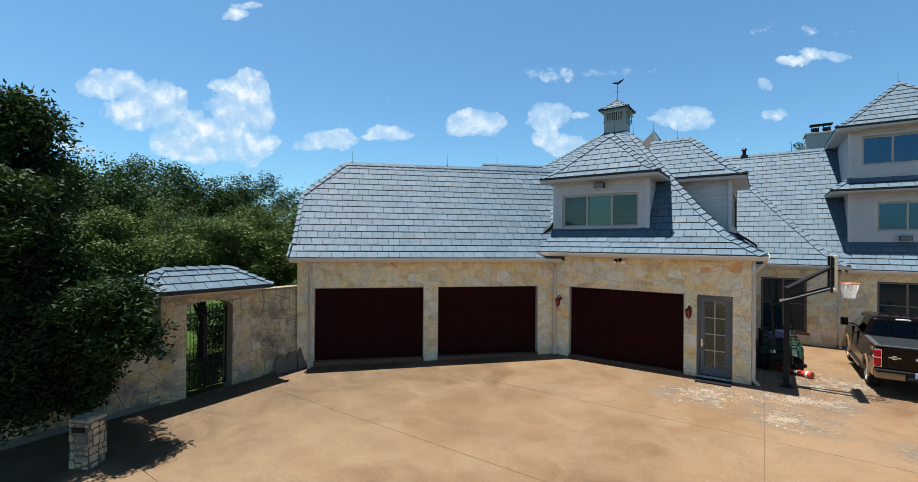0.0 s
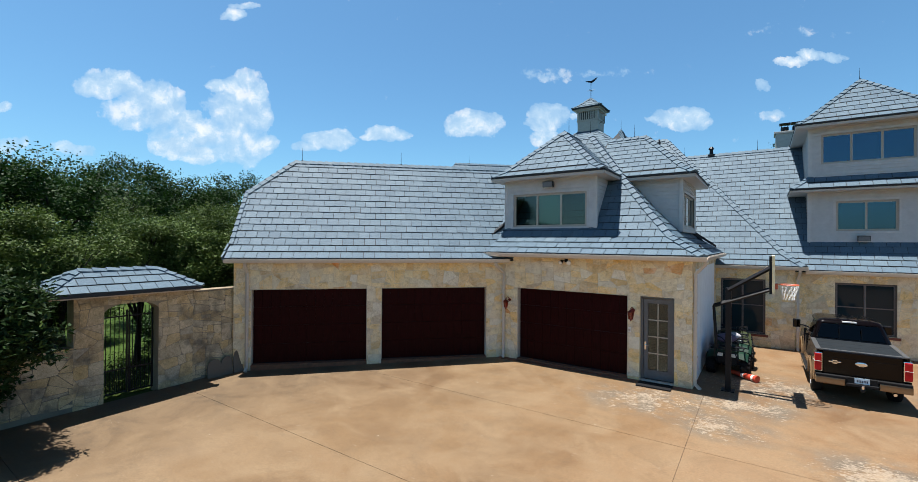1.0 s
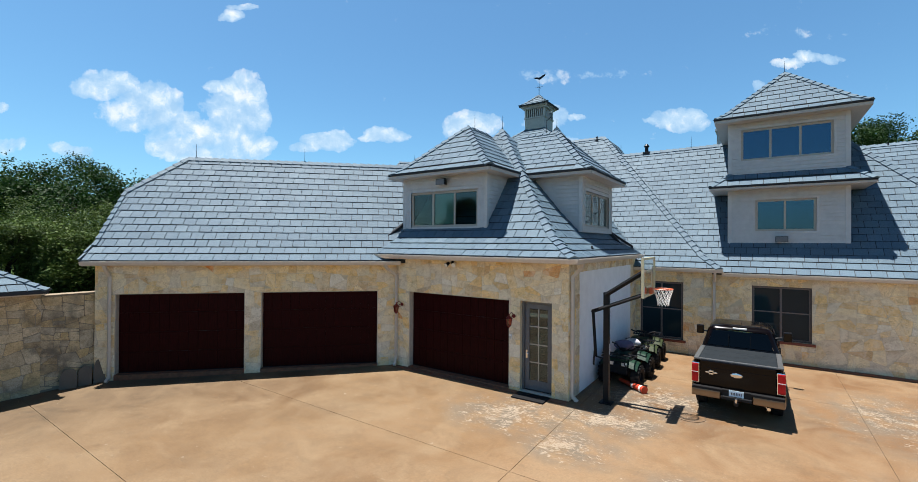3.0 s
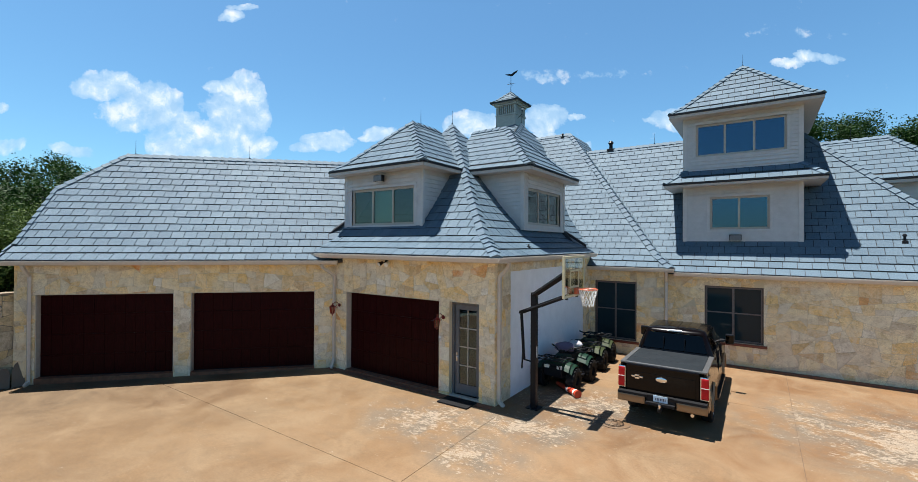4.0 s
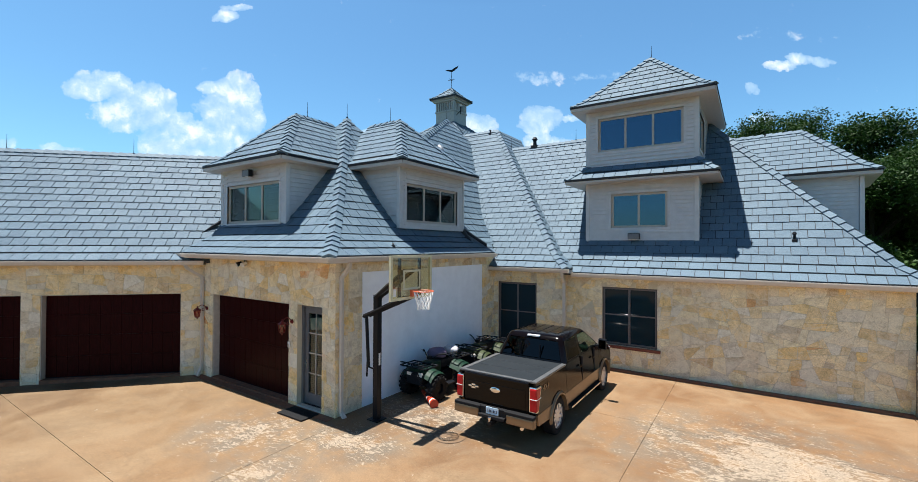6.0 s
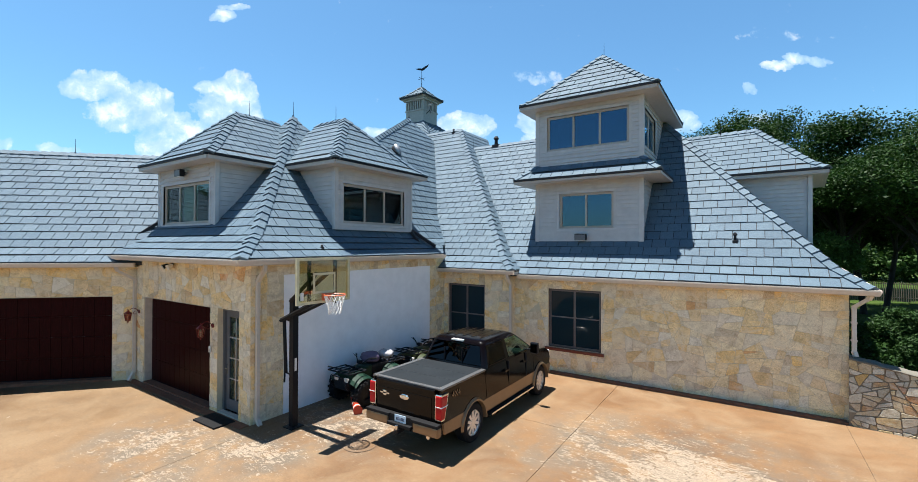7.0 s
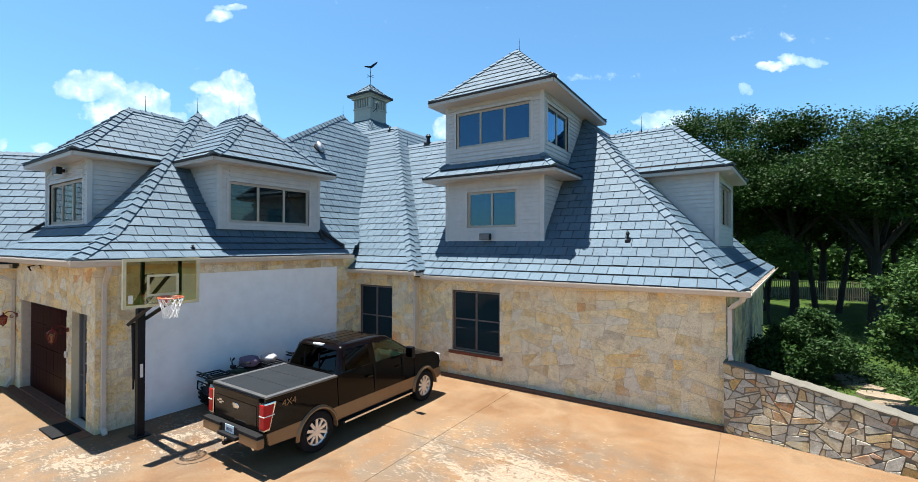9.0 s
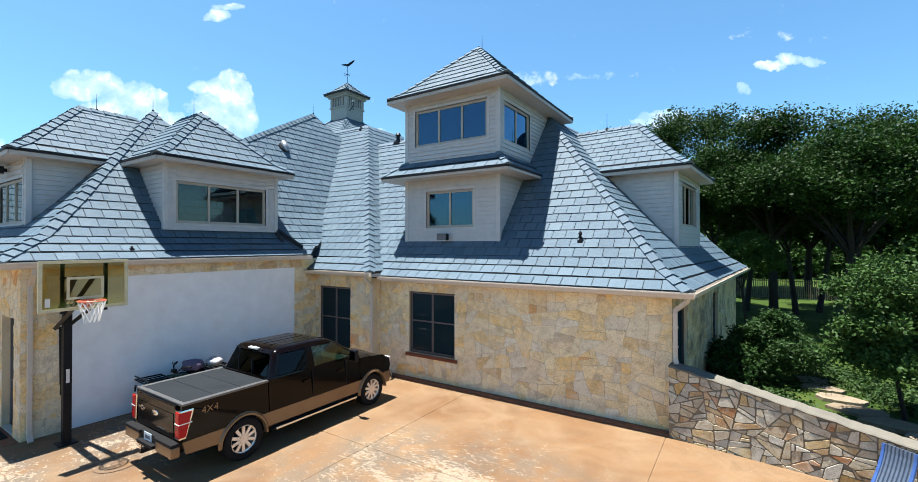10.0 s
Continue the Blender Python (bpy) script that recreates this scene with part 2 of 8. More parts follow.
RUBBER = plain("black_rubber", (0.008, 0.008, 0.009), 0.8, spread=0.2, bump=0.004, spec=0.25)
CHROME = plain("chrome", (0.72, 0.72, 0.72), 0.12, 1.0, bump=0.0)
ALLOY = plain("alloy", (0.75, 0.74, 0.72), 0.35, 0.7, bump=0.0)
# near-black colour stands in for the darkness of unlit rooms
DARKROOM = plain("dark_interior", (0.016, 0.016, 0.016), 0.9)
BLIND = plain("pale_blind", (0.60, 0.66, 0.58), 0.7, spread=0.04)
LEADFLASH = plain("lead_flashing", (0.018, 0.019, 0.022), 0.6, spec=0.2)
CUPOLAPAINT = plain("stone_grey_paint", (0.40, 0.37, 0.33), 0.55)


def garage_mat():
    m, k = material("dark_mahogany")
    pos = place(k)
    st = k.n("ShaderNodeMapping", {"Vector": pos, "Scale": (6.0, 6.0, 0.8)}).outputs[0]
    f = k.noise(st, 6.0, 6.0, 0.65, 0.6)
    c = k.ramp(f, [(0.3, (0.011, 0.0011, 0.0015)), (0.7, (0.031, 0.0032, 0.0040))])
    finish(k, c, 0.4, f, 0.002, spec=0.06)
    return m


MAHOGANY = garage_mat()


def glass_mat(name, tint, gloss=0.02, gain=1.6, coat=(1, 1, 1)):
    m, k = material(name)
    t = k.n("ShaderNodeBsdfTransparent", {0: (*tint, 1)})
    g = k.n("ShaderNodeBsdfGlossy", {0: (*coat, 1), 1: gloss})
    facing = k.n("ShaderNodeLayerWeight", {0: 0.5}).outputs["Facing"]
    fr = k.math("MULTIPLY", k.math("ADD", 0.042, k.math("MULTIPLY", k.math("POWER", facing, 5.0), 0.9)), gain)
    mx = k.n("ShaderNodeMixShader", {0: k.math("MINIMUM", fr, 1.0), 1: t.outputs[0], 2: g.outputs[0]})
    k.t.links.new(mx.outputs[0], k.n("ShaderNodeOutputMaterial").inputs[0])
    return m


GLASS = glass_mat("window_glass", (0.55, 0.68, 0.66), 0.02, 1.2)

COATED = glass_mat("coated_window_glass", (0.20, 0.34, 0.44), 0.02, 2.8, (0.42, 0.72, 1.0))


def screen_mat():
    """Glass behind a fine dark insect screen."""
    m, k = material("screened_glass")
    mesh = k.n("ShaderNodeBsdfDiffuse", {0: (0.010, 0.024, 0.032, 1)})
    g = k.n("ShaderNodeBsdfGlossy", {0: (1, 1, 1, 1), 1: 0.05})
    mx = k.n("ShaderNodeMixShader", {0: 0.016, 1: mesh.outputs[0], 2: g.outputs[0]})
    k.t.links.new(mx.outputs[0], k.n("ShaderNodeOutputMaterial").inputs[0])
    return m


SCREEN = screen_mat()
CARGLASS = glass_mat("tinted_car_glass", (0.02, 0.022, 0.024), 0.02, 0.5)


def drive_mat():
    m, k = material("stained_concrete")
    pos = place(k)
    x = k.n("ShaderNodeSeparateXYZ", {0: pos})
    big = k.noise(pos, 0.16, 6.0, 0.62, 0.4)
    mid = k.noise(pos, 0.7, 8.0, 0.68, 0.6)
    fine = k.noise(pos, 34.0, 4.0, 0.7)
    # the stain is fresher and redder towards the house, greyer and ochre near the gate
    fresh = k.n("ShaderNodeMapRange", {0: k.math("ADD", x.outputs[0], k.math("MULTIPLY", k.math("SUBTRACT", big, 0.5), 14.0)), 1: -7.0, 2: 6.0}, interpolation_type="SMOOTHSTEP").outputs[0]
    old = k.ramp(big, [(0.36, (0.128, 0.074, 0.035)), (0.5, (0.184, 0.114, 0.056)), (0.64, (0.212, 0.140, 0.077))])
    red = k.ramp(big, [(0.36, (0.150, 0.076, 0.033)), (0.5, (0.212, 0.120, 0.057)), (0.64, (0.236, 0.148, 0.080))])
    c = k.mix(fresh, old, red)
    c = k.mix(k.ramp(mid, [(0.42, (0, 0, 0)), (0.66, (0.8, 0.8, 0.8))]), c, k.mix(fresh, (0.222, 0.152, 0.086), (0.252, 0.170, 0.096)))
    streak = k.noise(k.n("ShaderNodeMapping", {"Vector": pos, "Location": (7.3, 2.1, 0), "Rotation": (0, 0, 0.6), "Scale": (1.0, 1.7, 1.0)}).outputs[0], 0.6, 9.0, 0.74, 0.8)
    c = k.mix(k.ramp(streak, [(0.50, (0, 0, 0)), (0.66, (0.45, 0.45, 0.45))]), c, (0.135, 0.088, 0.048))
    spots = k.noise(pos, 3.2, 8.0, 0.78, 0.2)
    c = k.mix(k.ramp(spots, [(0.60, (0, 0, 0)), (0.70, (0.4, 0.4, 0.4))]), c, (0.105, 0.076, 0.048))
    c = k.mix(k.ramp(spots, [(0.30, (0.65, 0.65, 0.65)), (0.36, (0, 0, 0))]), c, (0.28, 0.215, 0.145))
    # darker and mottled towards the foot of the gate wall and along the garage
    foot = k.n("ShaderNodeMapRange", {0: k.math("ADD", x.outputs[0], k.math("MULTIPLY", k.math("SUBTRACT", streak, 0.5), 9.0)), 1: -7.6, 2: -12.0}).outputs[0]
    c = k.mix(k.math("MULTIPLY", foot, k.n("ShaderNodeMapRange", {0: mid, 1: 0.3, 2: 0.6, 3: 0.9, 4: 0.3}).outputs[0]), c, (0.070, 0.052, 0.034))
    # worn patches where the stain has flaked off to pale and grey concrete
    wear = None
    for cx, cy, r in ((8.8, 3.6, 4.4), (0.9, -2.3, 1.5), (-1.0, -1.5, 2.2), (3.6, -3.2, 1.5), (1.3, -0.5, 1.7), (11.5, 1.6, 3.0), (7.6, -1.5, 2.4), (1.9, 1.7, 2.6)):
        dx = k.math("DIVIDE", k.math("SUBTRACT", x.outputs[0], cx), r)
        dy = k.math("DIVIDE", k.math("SUBTRACT", x.outputs[1], cy), r * 0.75)
        q = k.math("SUBTRACT", 1.0, k.math("SQRT", k.math("ADD", k.math("MULTIPLY", dx, dx), k.math("MULTIPLY", dy, dy))), clamp=True)
        wear = q if wear is None else k.math("MAXIMUM", wear, q)
    wear = k.math("MULTIPLY", wear, k.n("ShaderNodeMapRange", {0: mid, 1: 0.35, 2: 0.6, 3: 0.35, 4: 1.3}).outputs[0])
    flake = k.noise(k.n("ShaderNodeMapping", {"Vector": pos, "Rotation": (0, 0, -0.5), "Scale": (1.0, 1.9, 1.0)}).outputs[0], 6.5, 9.0, 0.76, 0.9)
    edge = k.math("ADD", flake, k.math("MULTIPLY", wear, 0.20))
    pale = k.ramp(edge, [(0.64, (0, 0, 0)), (0.662, (1, 1, 1)), (0.71, (1, 1, 1)), (0.76, (0.5, 0.5, 0.5))])
    grey = k.noise(pos, 1.3, 8.0, 0.72, 0.3)
    gmask = k.math("MULTIPLY", k.ramp(grey, [(0.41, (0, 0, 0)), (0.54, (1, 1, 1))]), k.math("MULTIPLY", wear, 1.9, clamp=True))
    c = k.mix(k.math("MULTIPLY", gmask, 0.72), c, (0.122, 0.106, 0.084))
    c = k.mix(k.math("MULTIPLY", pale, 0.85), c, (0.36, 0.285, 0.205))
    c = k.mix(0.6, c, k.ramp(fine, [(0.28, (0.62, 0.62, 0.62)), (0.72, (1.28, 1.28, 1.28))]), "MULTIPLY")
    rough = k.n("ShaderNodeMapRange", {0: mid, 1: 0.3, 2: 0.7, 3: 0.55, 4: 0.85}).outputs[0]
    finish(k, c, rough, k.math("ADD", fine, k.math("MULTIPLY", pale, -0.6)), 0.004, spec=0.3)
    return m


CONCRETE = drive_mat()
JOINT = plain("joint_filler", (0.13, 0.085, 0.055), 0.9)


def grass_mat():
    m, k = material("lawn_soil")
    pos = place(k)
    a = k.noise(pos, 0.25, 6.0, 0.6)
    b = k.noise(pos, 9.0, 5.0, 0.7)
    c = k.ramp(a, [(0.3, (0.022, 0.048, 0.009)), (0.55, (0.048, 0.082, 0.016)), (0.75, (0.10, 0.11, 0.032))])
    c = k.mix(0.8, c, k.ramp(b, [(0.25, (0.5, 0.5, 0.5)), (0.75, (1.35, 1.35, 1.3))]), "MULTIPLY")
    finish(k, c, 0.95, b, 0.03, spec=0.1)
    return m


LAWN = grass_mat()


def leaf_mat(name, dark, light):
    m, k = material(name)
    r = k.n("ShaderNodeNewGeometry").outputs["Random Per Island"]
    big = k.noise(place(k), 0.9, 4.0, 0.6)
    c = k.ramp(k.math("ADD", k.math("MULTIPLY", r, 0.3), k.math("MULTIPLY", big, 0.75)), [(0.22, dark), (0.86, light)])
    p = k.n("ShaderNodeBsdfPrincipled", {"Base Color": c, "Roughness": 0.6, "Specular IOR Level": 0.2})
    t = k.n("ShaderNodeBsdfTranslucent", {0: c})
    mx = k.n("ShaderNodeMixShader", {0: 0.2, 1: p.outputs[0], 2: t.outputs[0]})
    k.t.links.new(mx.outputs[0], k.n("ShaderNodeOutputMaterial").inputs[0])
    return m


OAK = leaf_mat("oak_leaf", (0.004, 0.015, 0.003), (0.036, 0.090, 0.014))
PECAN = leaf_mat("pecan_leaf", (0.004, 0.014, 0.004), (0.036, 0.074, 0.014))
LIGHTLEAF = leaf_mat("glossy_and_sunlit_leaf", (0.016, 0.045, 0.010), (0.070, 0.140, 0.030))
CEDAR = leaf_mat("cedar_frond", (0.010, 0.032, 0.007), (0.115, 0.170, 0.034))
SHRUB = leaf_mat("shrub_leaf", (0.010, 0.030, 0.008), (0.055, 0.120, 0.028))
IVY = leaf_mat("ground_ivy", (0.016, 0.042, 0.010), (0.055, 0.105, 0.024))
BLADE = leaf_mat("grass_blade", (0.025, 0.055, 0.008), (0.09, 0.125, 0.025))
BARK = plain("bark", (0.022, 0.018, 0.015), 0.95, spread=0.4, scale=12.0, bump=0.03)
FLAG = stone_mat("flagstone", [(0.0, (0.22, 0.175, 0.125)), (1.0, (0.28, 0.23, 0.17))], (0.15, 0.12, 0.09), 0.5)


# ---- building blocks ----
def part(name, bm, mat, parent=None, label="", m=None):
    """Links a bmesh as one mesh object, under a thing or a part."""
    me = bpy.data.meshes.new(name)
    if m is not None:
        bm.transform(m)
    bmesh.ops.recalc_face_normals(bm, faces=bm.faces[:])
    bm.to_mesh(me)
    bm.free()
    me.materials.append(mat)
    ob = new(name, me)
    if parent is not None:
        ob.parent = parent
    return tagged(ob, label)


def thing(name, label, category, group="", kind="", m=None):
    ob = new(name)
    ob.empty_display_size = 0.2
    if m is not None:
        ob.matrix_world = m
    return tagged(ob, label, category, group, kind)


def box(bm, x0, y0, z0, x1, y1, z1, bevel=0.0, m=None):
    vs = [bm.verts.new((x, y, z)) for z in (z0, z1) for x, y in ((x0, y0), (x1, y0), (x1, y1), (x0, y1))]
    fs = [(3, 2, 1, 0), (4, 5, 6, 7), (0, 1, 5, 4), (1, 2, 6, 5), (2, 3, 7, 6), (3, 0, 4, 7)]
    faces = [bm.faces.new([vs[i] for i in f]) for f in fs]
    if bevel:
        es = list({e for f in faces for e in f.edges})
        got = bmesh.ops.bevel(bm, geom=es, offset=bevel, segments=2, affect="EDGES", profile=0.6)
        vs = list({v for f in got["faces"] for v in f.verts} | {v for v in vs if v.is_valid})
    if m is not None:
        bmesh.ops.transform(bm, matrix=m, verts=[v for v in vs if v.is_valid])
    return bm


def boxes(*rows, bevel=0.0):
    bm = bmesh.new()
    for r in rows:
        box(bm, *r, bevel=bevel)
    return bm


def rod(bm, p0, p1, r0, r1=None, sides=10, caps=True):
    """A round bar from p0 to p1."""
    r1 = r0 if r1 is None else r1
    p0, p1 = Vector(p0), Vector(p1)
    q = (p1 - p0).to_track_quat("Z", "Y")
    rings = []
    for p, r in ((p0, r0), (p1, r1)):
        rings.append([bm.verts.new(p + q @ Vector((r * math.cos(a), r * math.sin(a), 0))) for a in [2 * math.pi * i / sides for i in range(sides)]])
    for i in range(sides):
        bm.faces.new((rings[0][i], rings[0][(i + 1) % sides], rings[1][(i + 1) % sides], rings[1][i]))
    if caps:
        bm.faces.new(rings[0][::-1])
        bm.faces.new(rings[1])
    return bm


def rods(*rows, sides=10):
    bm = bmesh.new()
    for r in rows:
        rod(bm, *r, sides=sides)
    return bm


def pipe(points, r, sides=8):
    bm = bmesh.new()
    for a, b in zip(points, points[1:]):
        rod(bm, a, b, r, sides=sides)
    return bm


def prism(poly, z0, z1, bm=None):
    """A plan polygon raised from z0 to z1."""
    bm = bm or bmesh.new()
    lo = [bm.verts.new((x, y, z0)) for x, y in poly]
    hi = [bm.verts.new((x, y, z1)) for x, y in poly]
    bm.faces.new(lo[::-1])
    bm.faces.new(hi)
    for i in range(len(poly)):
        j = (i + 1) % len(poly)
        bm.faces.new((lo[i], lo[j], hi[j], hi[i]))
    return bm


def slab(poly, off):
    """A plane 3D polygon given a thickness by the vector off."""
    bm = bmesh.new()
    lo = [bm.verts.new(p) for p in poly]
    hi = [bm.verts.new(Vector(p) + Vector(off)) for p in poly]
    bm.faces.new(lo[::-1])
    bm.faces.new(hi)
    for i in range(len(poly)):
        j = (i + 1) % len(poly)
        bm.faces.new((lo[i], lo[j], hi[j], hi[i]))
    return bm


def frame_of(x, y, z, ax, ay):
    """A wall's frame: s runs to the right as seen from outside, d goes inwards, z up."""
    return Matrix(((ax, -ay, 0, x), (ay, ax, 0, y), (0, 0, 1, z), (0, 0, 0, 1)))


def clip(poly, a, b, c):
    """The part of a convex polygon where a*x + b*y <= c."""
    out = []
    for i, p in enumerate(poly):
        q = poly[(i + 1) % len(poly)]
        fp, fq = a * p[0] + b * p[1] - c, a * q[0] + b * q[1] - c
        if fp <= 0:
            out.append(p)
        if fp * fq < 0:
            k = fp / (fp - fq)
            out.append((p[0] + k * (q[0] - p[0]), p[1] + k * (q[1] - p[1])))
    return out


def area(poly):
    return 0.5 * sum(p[0] * q[1] - q[0] * p[1] for p, q in zip(poly, poly[1:] + poly[:1]))


def clip_to(poly, cell):
    for i, p in enumerate(cell):
        q = cell[(i + 1) % len(cell)]
        a, b = q[1] - p[1], p[0] - q[0]
        poly = clip(poly, a, b, a * p[0] + b * p[1])
        if len(poly) < 3:
            return []
    return poly


NEAR = Vector((6.0, -5.0, 3.0))   # middle of the yard: pieces nearest to it are built one by one


def pieces(name, parent, mat, singles, rest, limit=280):
    """singles: (mesh, matrix); the nearest ones become parts, all others one joined mesh with the rest."""
    singles.sort(key=lambda it: (it[1].translation - NEAR).length)
    for me, m in singles[:limit]:
        ob = new(name, me)
        ob.parent = parent
        ob.matrix_world = m
    verts, faces = rest
    for me, m in singles[limit:]:
        at = len(verts)
        verts.extend([m @ v.co for v in me.vertices])
        faces.extend([[at + i for i in p.vertices] for p in me.polygons])
    if faces:
        me = bpy.data.meshes.new(name + "_field")
        me.from_pydata([tuple(v) for v in verts], [], faces)
        me.materials.append(mat)
        ob = new(name + "_field", me)
        ob.parent = parent
        tagged(ob, kind="stuff")


def raw_mesh(name, verts, faces, mat):
    me = bpy.data.meshes.new(name)
    me.from_pydata(verts, [], faces)
    me.materials.append(mat)
    return me


# ---- roofs ----
TILE_W, TILE_E, TILE_GAP = 0.40, 0.335, 0.0095
TILES = []
for v in range(4):
    rnd = random.Random(40 + v)
    hw, e = TILE_W / 2 - TILE_GAP, TILE_E
    lift = 0.033 + 0.006 * rnd.random()
    c0, c1 = rnd.uniform(-0.006, 0.006), rnd.uniform(-0.006, 0.006)
    vs = [(-hw, c0 + 0.03, 0), (hw, c1 + 0.03, 0), (hw, e, 0), (-hw, e, 0), (-hw, c0, lift), (hw, c1, lift), (hw, e, 0.012), (-hw, e, 0.012)]
    TILES.append(raw_mesh("tile", vs, [(4, 5, 6, 7), (0, 1, 5, 4), (1, 2, 6, 5), (3, 0, 4, 7)], SLATE))


def profile_z(prof, d):
    for (d0, z0), (d1, z1) in zip(prof, prof[1:]):
        if d <= d1 or (d1, z1) == prof[-1]:
            return z0 + (z1 - z0) * (d - d0) / (d1 - d0)


class Face:
    """One roof slope: plan origin on the eave, direction along it, direction up the slope and its profile."""

    def __init__(self, o, along, prof):
        self.o, self.a = Vector((*o, 0)), Vector((*along, 0)).normalized()
        self.n = Vector((-self.a.y, self.a.x, 0))
        self.prof = prof

    def at(self, s, d, up=0.0):
        return self.o + self.a * s + self.n * d + Vector((0, 0, profile_z(self.prof, d) + up))

    def normal(self, d):
        p = self.at(0, d + 0.01) - self.at(0, d - 0.01)
        return self.a.cross(p).normalized()


def lay(roof, face, poly, seed=0, singles=None, rest=None):
    """Lays underlay and overlapping tiles on the part of a slope inside poly, in (s, d)."""
    rnd = random.Random(seed)
    deck = bmesh.new()
    for (d0, z0), (d1, z1) in zip(face.prof, face.prof[1:]):
        seg = clip(clip(poly, 0, -1, -d0), 0, 1, d1)
        if len(seg) < 3 or area(seg) < 0.01:
            continue
        top = [deck.verts.new(face.at(s, d)) for s, d in seg]
        low = [deck.verts.new(face.at(s, d, -0.09)) for s, d in seg]
        deck.faces.new(top)
        deck.faces.new(low[::-1])
        for i in range(len(seg)):
            j = (i + 1) % len(seg)
            deck.faces.new((top[i], low[i], low[j], top[j]))
        k = math.hypot(d1 - d0, z1 - z0) / (d1 - d0)
        rows = max(1, round((d1 - d0) * k / TILE_E))
        e = (d1 - d0) * k / rows
        q3 = (face.n * (d1 - d0) + Vector((0, 0, z1 - z0))).normalized()
        nrm = face.a.cross(q3)
        base = face.at(0, d0)
        cells = [(s, (d - d0) * k) for s, d in seg]
        smin, smax = min(p[0] for p in cells), max(p[0] for p in cells)
        for r in range(rows):
            off = rnd.uniform(0.44, 0.56) * TILE_W if r % 2 else rnd.uniform(-0.06, 0.06) * TILE_W
            s = smin - TILE_W + off
            while s < smax + TILE_W:
                rect = [(s - TILE_W / 2 + TILE_GAP, r * e), (s + TILE_W / 2 - TILE_GAP, r * e), (s + TILE_W / 2 - TILE_GAP, r * e + e), (s - TILE_W / 2 + TILE_GAP, r * e + e)]
                got = clip_to(rect, cells)
                if len(got) >= 3 and area(got) > 0.004:
                    if area(got) > 0.985 * area(rect):
                        m = Matrix.Identity(4)
                        tilt = rnd.uniform(-0.003, 0.003)
                        for i, ax in enumerate((face.a, q3, nrm)):
                            m.col[i][:3] = ax
                        m.translation = base + face.a * s + q3 * (r * e + rnd.uniform(-0.006, 0.006)) + nrm * rnd.uniform(0.0, 0.004)
                        singles.append((rnd.choice(TILES), m @ Matrix.Rotation(tilt, 4, "Z")))
                    else:
                        verts, faces = rest
                        at = len(verts)
                        nn = len(got)
                        for h in (0, 1):
                            for p in got:
                                lift = 0.0 if h == 0 else 0.036 - 0.024 * (p[1] - r * e) / e
                                tuck = 0.03 if h == 0 and p[1] - r * e < 0.02 else 0.0
                                verts.append(base + face.a * p[0] + q3 * (p[1] + tuck) + nrm * lift)
                        faces.append([at + nn + i for i in range(nn)])
                        faces.extend([[at + i, at + (i + 1) % nn, at + nn + (i + 1) % nn, at + nn + i] for i in range(nn)])
                s += TILE_W
    part("underlay", deck, UNDERLAY, roof)


def ridge_caps(roof, p0, p1, n0, n1, half=0.165, lift=0.03):
    """A row of lapped cap tiles along a hip or ridge between two slopes with normals n0 and n1, from the low end up."""
    p0, p1 = Vector(p0), Vector(p1)
    t = (p1 - p0).normalized()
    length = (p1 - p0).length
    count = max(1, round(length / 0.31))
    sides = []
    for nv in (n0, n1):
        v = nv.cross(t).normalized()
        sides.append(-v if v.z > 0 else v)
    up = (n0 + n1).normalized()
    step = length / count
    verts = []
    for q, h in ((0.0, lift + 0.045), (step + 0.03, lift + 0.008)):
        c = t * q
        low = t * (q + (0.035 if q == 0 else 0.0))
        verts += [c + sides[0] * half + n0 * h, c + up * h * 1.15, c + sides[1] * half + n1 * h, low + sides[0] * half + n0 * 0.0, low + sides[1] * half + n1 * 0.0]
    me = raw_mesh("cap_tile", [tuple(v) for v in verts], [(0, 1, 6, 5), (1, 2, 7, 6), (0, 5, 8, 3), (2, 4, 9, 7), (0, 3, 4, 2, 1)], SLATE)
    for i in range(count):
        ob = new("cap_tile", me)
        ob.parent = roof
        ob.location = p0 + t * step * i


